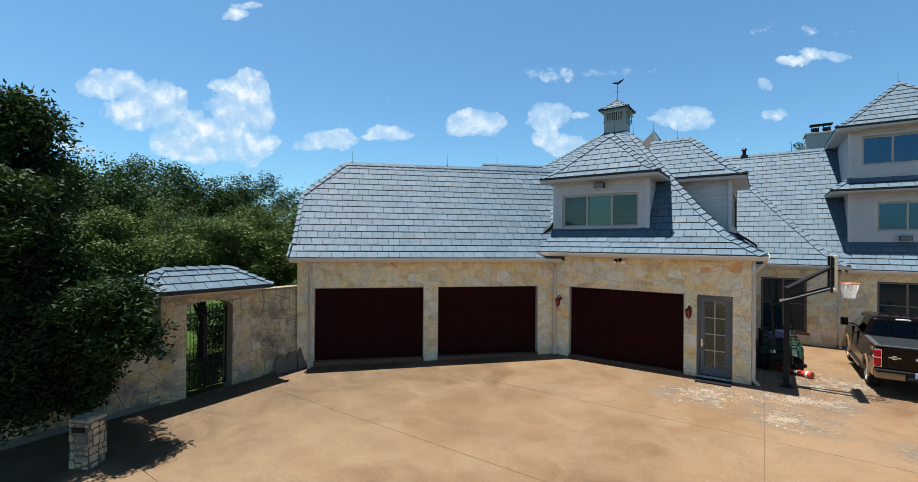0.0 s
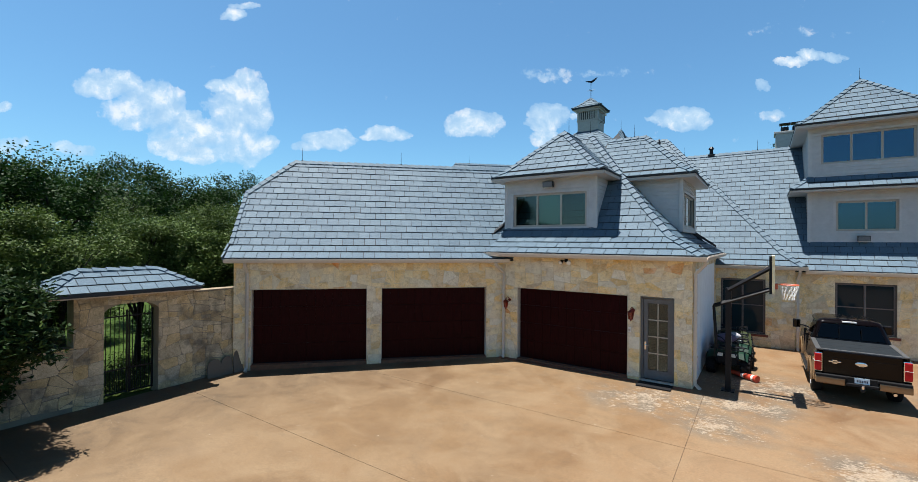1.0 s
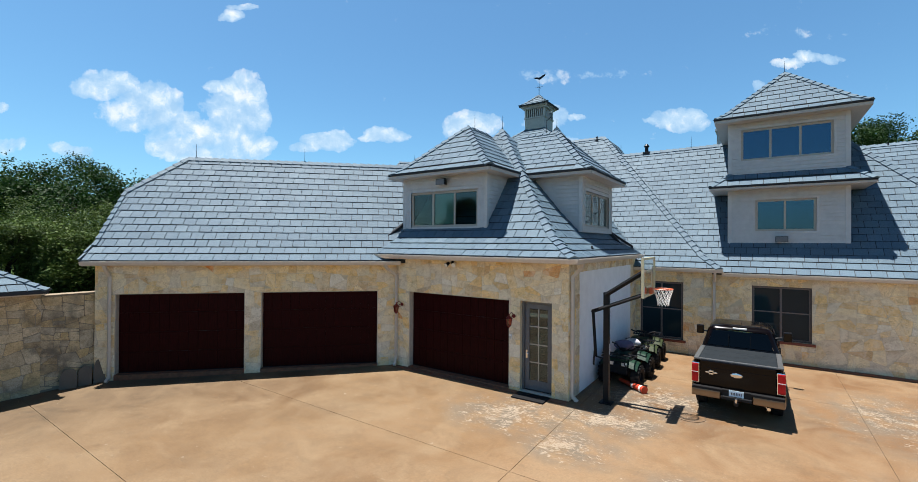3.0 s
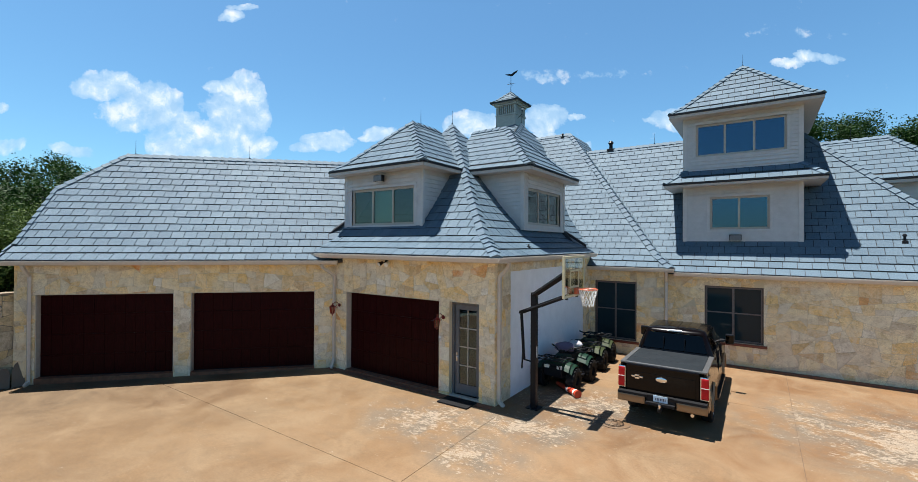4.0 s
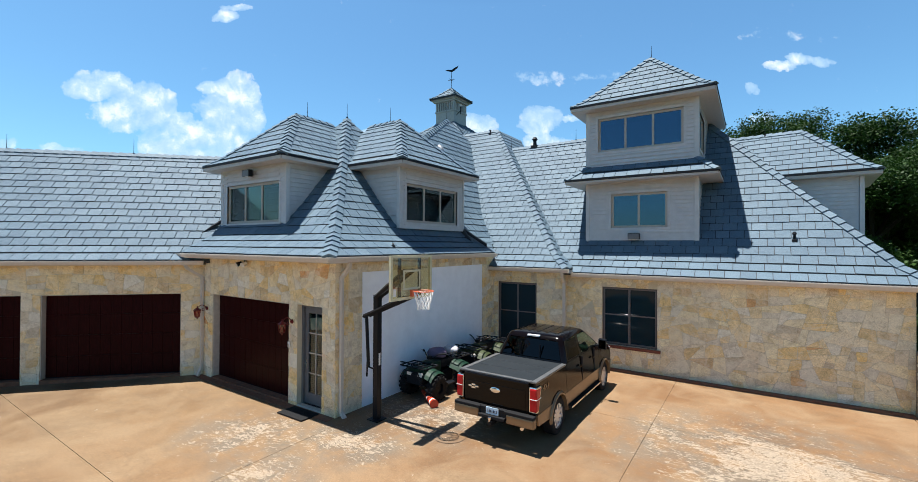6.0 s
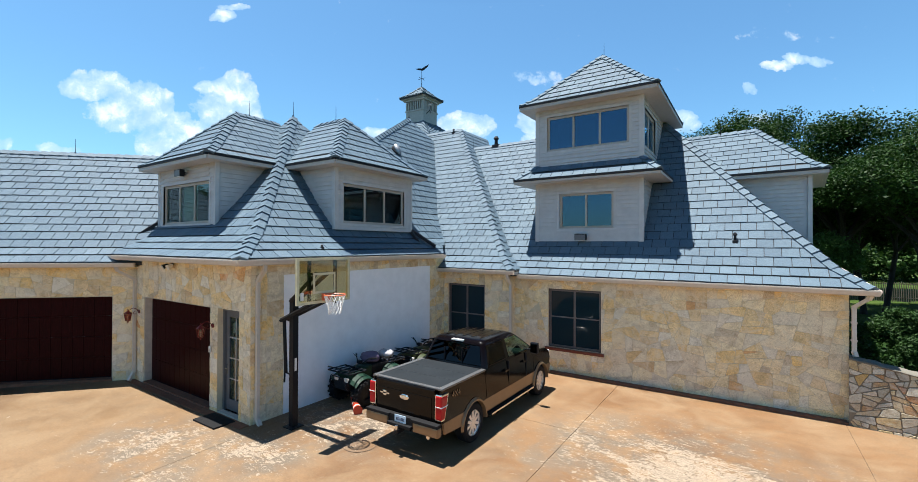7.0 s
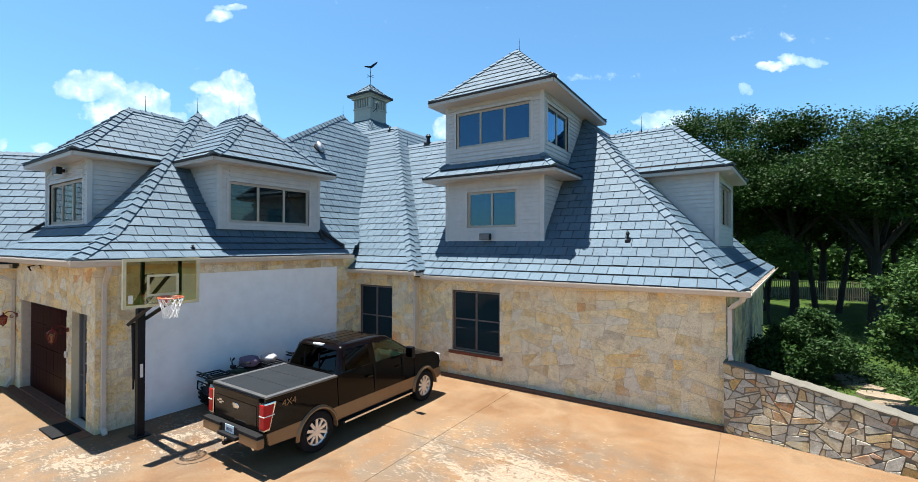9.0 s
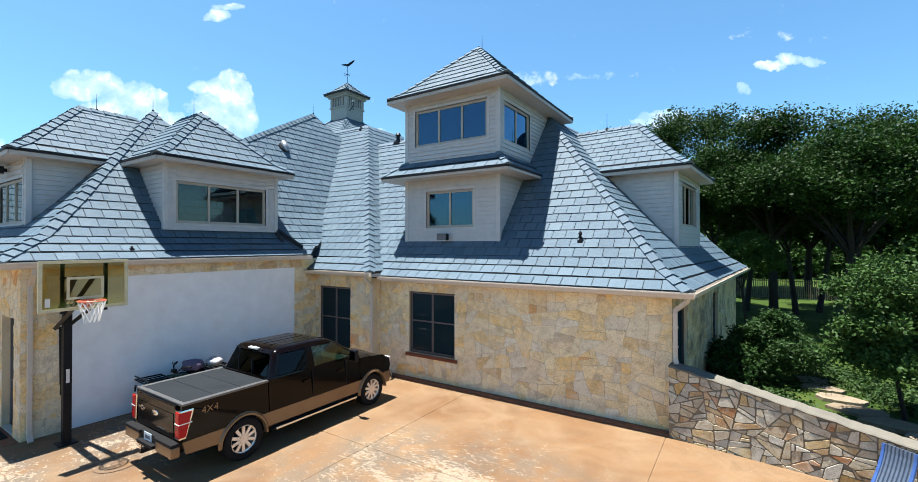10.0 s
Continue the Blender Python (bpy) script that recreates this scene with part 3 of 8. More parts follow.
def eave(parent, m, s0, s1, z, drop=0.15, reach=0.35, gutter=True, mat=None, trim=(0.0, 0.0)):
    """Fascia, soffit and gutter along an eave; m is the frame of the eave's edge, z the underside of the tiles."""
    mat = mat or (TRIM if gutter else EAVETRIM)
    lip = 0.0 if gutter else 0.05
    part("fascia", boxes((s0, -0.035, z - drop, s1, -0.004, z - 0.004 - lip)), mat, parent, m=m)
    if not gutter:
        part("drip_edge", boxes((s0, -0.055, z - lip - 0.002, s1, -0.004, z + 0.004)), LEADFLASH, parent, "dark metal drip edge", m=m)
    part("soffit", boxes((s0 + trim[0], -0.004, z - drop, s1 - trim[1], reach + 0.02, z - drop + 0.02)), mat, parent, m=m)
    if gutter:
        bm = bmesh.new()
        prof = [(-0.036, -0.13), (-0.10, -0.13), (-0.125, -0.08), (-0.145, -0.03), (-0.145, -0.012), (-0.13, -0.012), (-0.115, -0.075), (-0.095, -0.118), (-0.036, -0.118)]
        a = [bm.verts.new((s0, y, z + h)) for y, h in prof]
        b = [bm.verts.new((s1, y, z + h)) for y, h in prof]
        for i in range(len(prof)):
            j = (i + 1) % len(prof)
            bm.faces.new((a[i], a[j], b[j], b[i]))
        bm.faces.new(a)
        bm.faces.new(b[::-1])
        part("gutter", bm, mat, parent, m=m)


def downpipe(points, label="tan metal downpipe with an elbow at its foot"):
    ob = thing("downpipe", label, "downpipe", "downpipes at the corners")
    bm = bmesh.new()
    for p, q in zip(points, points[1:]):
        p, q = Vector(p), Vector(q)
        d = (q - p)
        side = d.to_track_quat("Z", "Y").to_matrix().to_4x4()
        box(bm, -0.045, -0.04, -0.02, 0.045, 0.04, d.length + 0.02, m=Matrix.Translation(p) @ side)
    part("pipe", bm, TRIM, ob)
    for k in (0.35, 0.75):
        a, b = Vector(points[-3]), Vector(points[-2])
        c = a.lerp(b, k)
        part("strap", boxes((c.x - 0.06, c.y - 0.052, c.z - 0.02, c.x + 0.06, c.y + 0.052, c.z + 0.02)), TRIM, ob)
    return ob


# ---- walls ----
def wall_body(s0, s1, z0, z1, thick, openings):
    """Wall mass with its openings cut through."""
    bm = bmesh.new()
    ss = sorted({s0, s1, *[o[0] for o in openings], *[o[1] for o in openings]})
    ss = [s for s in ss if s0 <= s <= s1]
    for a, b in zip(ss, ss[1:]):
        mid = (a + b) / 2
        spans = sorted((o[2], o[3]) for o in openings if o[0] <= mid <= o[1])
        z = z0
        for lo, hi in spans:
            if lo > z:
                box(bm, a, 0, z, b, thick, lo)
            z = max(z, hi)
        if z < z1:
            box(bm, a, 0, z, b, thick, z1)
    bmesh.ops.remove_doubles(bm, verts=bm.verts[:], dist=0.0005)
    return bm


def rubble(s0, s1, z0, z1, size, gap, jitter, rnd):
    """Irregular stones grown round scattered seeds."""
    seeds = []
    nz = max(1, round((z1 - z0) / size[1]))
    for r in range(nz + 2):
        zz = z0 + (r - 0.5) * (z1 - z0) / nz
        s = s0 - size[0] + (0.5 * size[0] if r % 2 else 0)
        while s < s1 + size[0]:
            if rnd.random() > 0.16:
                seeds.append((s + rnd.uniform(-jitter, jitter) * size[0], zz + rnd.uniform(-jitter, jitter) * size[1]))
            s += size[0]
    pts = np.array(seeds)
    asp = size[1] / size[0]
    out = []
    for ps, pz in seeds:
        if not (s0 - max(0.3, size[0]) < ps < s1 + max(0.3, size[0]) and z0 - max(0.3, size[1]) < pz < z1 + max(0.3, size[1])):
            continue
        dist = np.hypot((pts[:, 0] - ps) * asp, pts[:, 1] - pz)
        bx, bz = max(0.9, size[0] * 2), max(0.7, size[1] * 2)
        poly = [(ps - bx, pz - bz), (ps + bx, pz - bz), (ps + bx, pz + bz), (ps - bx, pz + bz)]
        for j in np.argsort(dist)[1:15]:
            qs, qz = seeds[j]
            a, b = (qs - ps) * asp * asp, qz - pz
            ln = math.hypot(a, b)
            if ln > 1e-6 and len(poly) >= 3:
                poly = clip(poly, a / ln, b / ln, (a * (ps + qs) + b * (pz + qz)) / 2 / ln - gap / 2)
        if len(poly) >= 3:
            out.append(poly)
    return out


def squared(s0, s1, z0, z1, size, gap, rnd):
    """Roughly squared stones of many sizes: the wall is split again and again, and the corners knocked about."""
    out, todo = [], [(s0 - 0.2, z0 - 0.1, s1 + 0.2, z1 + 0.1)]
    while todo:
        a, b, c, d = todo.pop()
        wd, ht = c - a, d - b
        big_s, big_z = size[0] * rnd.uniform(0.8, 1.9), size[1] * rnd.uniform(0.8, 1.8)
        if wd > big_s and wd / size[0] >= ht / size[1]:
            m_ = a + wd * rnd.uniform(0.36, 0.64)
            todo += [(a, b, m_, d), (m_, b, c, d)]
        elif ht > big_z:
            m_ = b + ht * rnd.uniform(0.36, 0.64)
            todo += [(a, b, c, m_), (a, m_, c, d)]
        elif wd > big_s:
            m_ = a + wd * rnd.uniform(0.36, 0.64)
            todo += [(a, b, m_, d), (m_, b, c, d)]
        else:
            g = gap / 2
            j = lambda: rnd.uniform(-0.004, 0.022)
            poly = []
            for x, y, sx, sy in ((a, b, 1, 1), (c, b, -1, 1), (c, d, -1, -1), (a, d, 1, -1)):
                k = rnd.uniform(0.02, min(0.09, wd * 0.3, ht * 0.3))
                q = rnd.uniform(0.015, min(0.07, wd * 0.3, ht * 0.3))
                p1, p2 = (x + sx * (g + k), y + sy * (g + j())), (x + sx * (g + j()), y + sy * (g + q))
                poly += [p2, p1] if (sx, sy) in ((1, 1), (-1, -1)) else [p1, p2]
            out.append(poly)
    return out


def broken(s0, s1, z0, z1, size, gap, slant, rnd):
    """Quarry-broken stones: big cells split again and again across their longer way, each chord a little askew."""
    def cut(poly):
        n = len(poly)
        c = (sum(p[0] for p in poly) / n, sum(p[1] for p in poly) / n)
        wd = max(p[0] for p in poly) - min(p[0] for p in poly)
        ht = max(p[1] for p in poly) - min(p[1] for p in poly)
        if area(poly) < size[0] * size[1] * rnd.choice((0.45, 0.9, 1.2, 1.7, 2.4)) and wd < size[0] * 2.6 and ht < size[1] * 2.4:
            return [poly]
        a = rnd.gauss(0, slant) + (0 if wd / size[0] > ht / size[1] else math.pi / 2)
        ca, sa = math.cos(a), math.sin(a)
        k = ca * (c[0] + rnd.uniform(-0.16, 0.16) * wd) + sa * (c[1] + rnd.uniform(-0.16, 0.16) * ht)
        got = [clip(poly, ca, sa, k), clip(poly, -ca, -sa, -k)]
        return [q for h in got if len(h) >= 3 and area(h) > 0.002 for q in cut(h)]
    out = []
    for cell in rubble(s0, s1, z0, z1, (size[0] * 3.2, size[1] * 3.0), 0.0, 0.35, rnd):
        for poly in cut(cell):
            small = poly
            for p, q in zip(poly, poly[1:] + poly[:1]):
                ln = math.hypot(q[0] - p[0], q[1] - p[1])
                if ln > 1e-5 and len(small) >= 3:
                    a, b = (q[1] - p[1]) / ln, (p[0] - q[0]) / ln
                    small = clip(small, a, b, a * p[0] + b * p[1] - gap * rnd.uniform(0.2, 0.9))
            if len(small) >= 3 and area(small) > 0.003:
                out.append(small)
    return out


def stones(parent, m, s0, s1, z0, z1, openings, mat, seed, size=(0.44, 0.33), proud=(0.005, 0.015), gap=0.012, jitter=0.3, limit=280, name="stone", top=None, chip=0.0, style="squared", bevel=0.02):
    """Facing stones over a wall, each with chamfered edges; top trims them under a sloping coping."""
    rnd = random.Random(seed)
    singles, rest = [], ([], [])
    cells = {"rubble": lambda: rubble(s0, s1, z0, z1, size, gap, jitter, rnd), "broken": lambda: broken(s0, s1, z0, z1, size, gap, jitter, rnd), "squared": lambda: squared(s0, s1, z0, z1, size, gap, rnd)}[style]()
    for poly in cells:
        poly = clip(clip(clip(clip(poly, -1, 0, -s0), 1, 0, s1), 0, -1, -z0), 0, 1, z1)
        if top and len(poly) >= 3:
            (sa, ta), (sb, tb) = top
            sl = (tb - ta) / (sb - sa)
            poly = clip(poly, -sl, 1, ta - sl * sa - gap)
        for a, b, c, d in openings:
            if len(poly) < 3:
                break
            xs, zs = [p[0] for p in poly], [p[1] for p in poly]
            if max(xs) > a and min(xs) < b and max(zs) > c and min(zs) < d:
                opts = [clip(poly, 1, 0, a), clip(poly, -1, 0, -b), clip(poly, 0, 1, c), clip(poly, 0, -1, -d)]
                opts = [o for o in opts if len(o) >= 3]
                poly = max(opts, key=area) if opts else []
        if len(poly) < 3 or area(poly) < 0.006:
            continue
        if chip:
            cut = []
            for k, p in enumerate(poly):
                for q in (poly[k - 1], poly[(k + 1) % len(poly)]):
                    f = rnd.uniform(0.5, 1.2) * chip
                    cut.append((p[0] + (q[0] - p[0]) * f, p[1] + (q[1] - p[1]) * f))
            poly = cut
        n = len(poly)
        c = Vector((sum(p[0] for p in poly) / n, sum(p[1] for p in poly) / n))
        out = rnd.uniform(*proud)
        ins = 1 - min(0.22, bevel / max(math.sqrt(area(poly)) * 0.5, 0.03))
        tilt_s, tilt_z = rnd.uniform(-0.02, 0.02), rnd.uniform(-0.02, 0.02)
        back = [(p[0] - c.x, 0.0, p[1] - c.y) for p in poly]
        edge = [(x, -out * 0.8, zz) for x, _, zz in back]
        face = [(x * ins, -out - tilt_s * x - tilt_z * zz, zz * ins) for x, _, zz in back]
        fs = [tuple(range(2 * n, 3 * n))]
        for k in range(n):
            q = (k + 1) % n
            fs += [(k, q, n + q, n + k), (n + k, n + q, 2 * n + q, 2 * n + k)]
        singles.append((raw_mesh("stone", back + edge + face, fs, mat), m @ Matrix.Translation((c.x, 0, c.y))))
    pieces(name, parent, mat, singles, rest, limit)


def window(name, m, s0, s1, z0, z1, lights, label, group="", casing=0.09, frame_mat=None, case_mat=None, inset=0.05, bars=(), blind=(), sill=None, kind="structure", glass=None, sash_mat=None):
    """A window with casing, a sash and a pane for each light, bars across at the given heights, and blinds behind some lights."""
    frame_mat, case_mat = frame_mat or SASH, case_mat or SIDING
    ob = tagged(new(name), label, "window", group, kind)
    if casing:
        c = casing
        part("casing", boxes((s0 - c, -0.03, z0 - c, s0, 0.06, z1 + c), (s1, -0.03, z0 - c, s1 + c, 0.06, z1 + c), (s0, -0.03, z1, s1, 0.06, z1 + c), (s0, -0.03, z0 - c, s1, 0.06, z0)), case_mat, ob, m=m)
    f = 0.045
    part("window_frame", boxes((s0, inset - 0.03, z0, s0 + f, inset + 0.06, z1), (s1 - f, inset - 0.03, z0, s1, inset + 0.06, z1), (s0 + f, inset - 0.03, z1 - f, s1 - f, inset + 0.06, z1), (s0 + f, inset - 0.03, z0, s1 - f, inset + 0.06, z0 + f)), frame_mat, ob, m=m)
    wid = (s1 - s0 - 2 * f) / lights
    for i in range(lights):
        a, b = s0 + f + i * wid, s0 + f + (i + 1) * wid
        g = 0.035
        rows = [(a + 0.002, inset - 0.015, z0 + f, a + g, inset + 0.045, z1 - f), (b - g, inset - 0.015, z0 + f, b - 0.002, inset + 0.045, z1 - f), (a + g, inset - 0.015, z1 - f - g, b - g, inset + 0.045, z1 - f), (a + g, inset - 0.015, z0 + f, b - g, inset + 0.045, z0 + f + g)]
        rows += [(a + g, inset - 0.01, z0 + (z1 - z0) * h - 0.02, b - g, inset + 0.04, z0 + (z1 - z0) * h + 0.02) for h in bars]
        part("sash", boxes(*rows), sash_mat or frame_mat, ob, m=m)
        pane = part("pane", boxes((a + g, inset + 0.012, z0 + f + g, b - g, inset + 0.018, z1 - f - g)), glass or GLASS, ob, m=m)
        pane.visible_shadow = False
        if i in blind:
            bm = bmesh.new()
            z = z0 + f
            while z < z1 - f:
                box(bm, a + 0.02, inset + 0.09, z, b - 0.02, inset + 0.1, z + 0.042)
                z += 0.046
            part("blind", bm, BLIND, ob, "pale drawn blind", m=m)
    # lining behind the panes, its darkness painted in
    r = 1.3
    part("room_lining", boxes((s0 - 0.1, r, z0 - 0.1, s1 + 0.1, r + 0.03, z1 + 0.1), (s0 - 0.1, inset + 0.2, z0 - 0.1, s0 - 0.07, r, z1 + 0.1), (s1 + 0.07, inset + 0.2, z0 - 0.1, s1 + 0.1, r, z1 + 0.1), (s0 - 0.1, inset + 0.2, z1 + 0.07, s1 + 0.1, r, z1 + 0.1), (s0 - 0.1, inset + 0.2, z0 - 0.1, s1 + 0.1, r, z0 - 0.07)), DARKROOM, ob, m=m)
    if sill:
        part("sill", boxes((s0 - 0.1, -0.07, z0 - sill, s1 + 0.1, 0.1, z0 - 0.003)), REDSILL, ob, "red-brown sill", m=m)
    return ob


def siding(ob, m, poly, seed=0, step=0.14, name="board"):
    """Lapped boards over a convex wall polygon, in (s, z)."""
    zs = [p[1] for p in poly]
    z = min(zs)
    while z < max(zs) - 0.01:
        row = clip(clip(poly, 0, -1, -z), 0, 1, z + step)
        if len(row) >= 3 and area(row) > 0.003:
            bm = bmesh.new()
            n = len(row)
            bk = [bm.verts.new((s, 0.0, zz)) for s, zz in row]
            fr = [bm.verts.new((s, -0.036 + 0.03 * (zz - z) / step, zz)) for s, zz in row]
            bm.faces.new(fr)
            for i in range(n):
                j = (i + 1) % n
                bm.faces.new((bk[i], bk[j], fr[j], fr[i]))
            part(name, bm, SIDING, ob, m=m)
        z += step


# ---- ground ----
def ground_z(x, y):
    return 0.02 * max(min(y, 0.0), -17.0) - 0.03


gm = bmesh.new()
xs, ys = [-700, -60, -20, 0, 20, 60, 700], [-700, -60, -17, 0, 30, 60, 1200]
grid = [[gm.verts.new((x, y, ground_z(x, y) - 0.09)) for x in xs] for y in ys]
for j in range(len(ys) - 1):
    for i in range(len(xs) - 1):
        gm.faces.new((grid[j][i], grid[j][i + 1], grid[j + 1][i + 1], grid[j + 1][i]))
ground = tagged(part("ground", gm, LAWN), "sunlit green lawn with dry patches", "lawn", kind="structure")

driveway = tagged(new("driveway"), "tan stained concrete forecourt with flaked pale patches", "driveway", kind="structure")
bed = bmesh.new()
xl, yl = [-13.5, 0.35, 6.6, 12.0, 24.0], [-40.0, -24.0, -16.6, -12.6, -8.4, -4.0, 4.25, 8.9]
for j in range(len(yl) - 1):
    for i in range(len(xl) - 1):
        g = 0.005
        x0, x1, ends = xl[i] + g, xl[i + 1] - g, [yl[j] + g, yl[j + 1] - g]
        if ends[0] < 0 < ends[1]:
            ends.insert(1, 0.0)
        bm = bmesh.new()
        rows = [[bm.verts.new((x, y, ground_z(x, y) - dz)) for x, dz in ((x0, 0.1), (x0, 0.0), (x1, 0.0), (x1, 0.1))] for y in ends]
        for a, b in zip(rows, rows[1:]):
            for k in range(3):
                bm.faces.new((a[k], a[k + 1], b[k + 1], b[k]))
        bm.faces.new(rows[0])
        bm.faces.new(rows[-1][::-1])
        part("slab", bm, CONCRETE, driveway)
    for y0, y1 in zip(ends, ends[1:]):
        bed.faces.new([bed.verts.new((x, y, ground_z(x, y) - 0.012)) for x, y in ((-13.5, y0), (24, y0), (24, y1), (-13.5, y1))])
part("joint_filler", bed, JOINT, driveway)
REDFOOT = plain("red_brown_edge_and_shade", (0.19, 0.080, 0.042), 0.85, spread=0.3)
# red-brown kerb along the walls, widened so its colour paints the eave's shadow
part("apron", prism([(2.9, 8.60), (2.9, 8.36), (12.05, 8.36), (12.05, 8.60)], -0.1, 0.02), REDFOOT, driveway)
part("apron", prism([(-6.6, 0.15), (0.0, 0.15), (0.0, -0.1), (-6.6, -0.1)], -0.1, -0.018), REDFOOT, driveway)

# ---- wall frames: s to the right seen from outside, d inwards ----
WING = frame_of(0, 0.16, 0, 1, 0)                  # front of the projecting garage
WSIDE = frame_of(0, 0, 0, 0, 1)                 # its side wall, facing the truck
HOUSE = frame_of(0, 8.62, 0, 1, 0)
LINK = frame_of(0, 8.2, 0, 1, 0)
R2 = math.sqrt(0.5)
LEFT = frame_of(-6.65 + 0.0, 0.0, 0, R2, R2)    # two-door garage, meets the projecting one at its right end
HSIDE = frame_of(12.1, 8.62, 0, 0.0797, 0.9968)  # the end wall stands a little askew
GATE = frame_of(-13.45, 0, 0, 0, 1)


def stone_wall(name, m, s0, s1, z0, z1, openings, label, seed, mat=None, mortar=None, thick=0.28, **kw):
    ob = tagged(part(name, wall_body(s0, s1, z0, z1, thick, openings), mortar or MORTAR, m=m), label, "wall", kind="structure")
    stones(ob, m, s0, s1, max(z0, -0.12), z1, openings, mat or STONE, seed, **kw)
    return ob


D3 = (-5.88, -1.87, -0.3, 2.68)
EN = (-1.50, -0.49, -0.3, 2.68)
wing_wall = (WING, -6.65, 0.0, -0.4, 3.9, [D3, EN])
D1 = (-8.88, -4.92, -0.4, 2.67)
D2 = (-4.4, -0.44, -0.4, 2.67)
W3 = (4.17, 5.99, 0.82, 2.84)
W4 = (0.2, 1.85, 0.5, 2.86)

# house interior stays dark: floor slab and back walls close it
shell = tagged(new("shell_walls"), "plain outer walls at the back of the house", "wall", kind="structure")
part("wall_back", boxes((-14.0, 21.6, -0.3, 12.1, 21.8, 3.3)), MORTAR, shell)
part("wall_west", boxes((-14.2, 2.0, -0.3, -14.0, 21.8, 3.3)), MORTAR, shell)
part("floor_slab", prism([(-6.3, 0.3), (-0.3, 0.3), (-0.3, 8.7), (11.8, 8.95), (11.8, 21.5), (-13.9, 21.5), (-13.9, -4.0)], -0.3, 0.02), DARKROOM, shell)


# ---- roofs ----
def prof(z0, flare, slope, top):
    return [(0.0, z0), (flare, z0 + 0.76 * flare), (flare + top, z0 + 0.76 * flare + slope * top)]


def new_roof(name, label):
    return tagged(new(name), label, "roof", kind="structure"), [], ([], [])


SLATE_LABEL = "hipped roof of blue-grey slate-look tiles with cap tiles on its hips"

# projecting garage: pyramid with its ridge carried on towards the main block
PW = [(0.0, 4.0), (0.95, 4.58), (1.9, 5.6), (6.8, 11.5)]
roof, sing, rest = new_roof("roof_1", SLATE_LABEL)
f_front = Face((-9.5, -0.32), (1, 0), PW)
f_right = Face((0.33, -0.32), (0, 1), PW)
lay(roof, f_front, [(0.0, 0.0), (9.83, 0.0), (4.92, 4.91)], 1, sing, rest)
apex = f_front.at(4.92, 4.91)
lay(roof, f_right, [(0.0, 0.0), (8.0, 0.0), (9.1, 0.9), (4.92, 4.91)], 2, sing, rest)
f_back = Face((-9.5, 13.0), (0, -1), PW)
lay(roof, f_back, [(3.5, 0.0), (13.3, 0.0), (8.4, 4.91)], 3, sing, rest)
pieces("tile", roof, SLATE, sing, rest)
k0 = f_right.at(0, 0)
k1 = f_right.at(0.95, 0.95)
k2 = f_right.at(1.9, 1.9)
ridge_caps(roof, k0, k1, f_front.normal(0.4), f_right.normal(0.4))
ridge_caps(roof, k1, k2, f_front.normal(1.4), f_right.normal(1.4))
ridge_caps(roof, k2, apex, f_front.normal(3), f_right.normal(3))
# the higher slope behind it, facing the same way
P7 = [(0.0, 4.01), (0.95, 4.6), (1.9, 5.68), (5.6, 11.2)]
f7 = Face((0.33, 0.0), (0, 1), P7)
r7, sing, rest = new_roof("roof_7", "steep upper slope of blue-grey tiles with an oval roof vent")
lay(r7, f7, [(7.0, 0.62), (8.4, 0.5), (13.6, 4.3), (13.5, 4.75), (12.2, 5.55), (7.0, 3.72)], 4, sing, rest)
pieces("tile", r7, SLATE, sing, rest, 120)
big_apex = f7.at(12.2, 5.55)
ridge_caps(r7, f7.at(7.0, 3.72), big_apex, f7.normal(2), Vector((-0.6, -0.4, 0.7)))
part("underlay", slab([f7.at(7.0, 3.72), big_apex, (-10.0, 12.0, 6.5), (-8.5, 6.0, 5.0)], (0, 0, -0.08)), UNDERLAY, r7)
part("underlay", slab([f7.at(7.0, 0.62), f7.at(7.0, 3.72), (-6.5, 7.0, 4.0), (-0.3, 7.0, 4.0)], (0, 0.08, 0)), UNDERLAY, r7)
part("underlay", slab([f7.at(12.2, 5.55), f7.at(13.5, 4.75), (-9.0, 15.0, 7.0)], (0, 0, -0.08)), UNDERLAY, r7)
eave(roof, frame_of(-7.05, -0.32, 0, 1, 0), 0.0, 7.38 + 0.1, 3.99, reach=0.5)
eave(roof, frame_of(0.33, -0.32, 0, 0, 1), -0.1, 8.0, 3.99, trim=(0.625, 0))

# two-door garage: clipped gable at its free end
PL = prof(3.76, 0.6, 1.1, 3.25)
roof, sing, rest = new_roof("roof_2", "long roof of blue-grey slate-look tiles with a clipped gable end")
oL = LEFT @ Vector((0, -0.32, 0))
f_l = Face((oL.x, oL.y), (R2, R2), PL)
dR = 3.85
zc = 2.45
lay(roof, f_l, [(-9.66, 0.0), (2.6, 0.0), (4.4, dR), (-8.1, dR), (-9.66, zc)], 5, sing, rest)
oB = LEFT @ Vector((0, -0.32 + 2 * dR, 0))
f_lb = Face((oB.x, oB.y), (-R2, -R2), PL)
lay(roof, f_lb, [(-6.0, 0.0), (9.66, 0.0), (9.66, zc), (8.1, dR), (-6.0, dR)], 6, sing, rest)
zcl = profile_z(PL, zc)
oE = LEFT @ Vector((-9.66, -0.32 + 2 * dR - zc, 0))
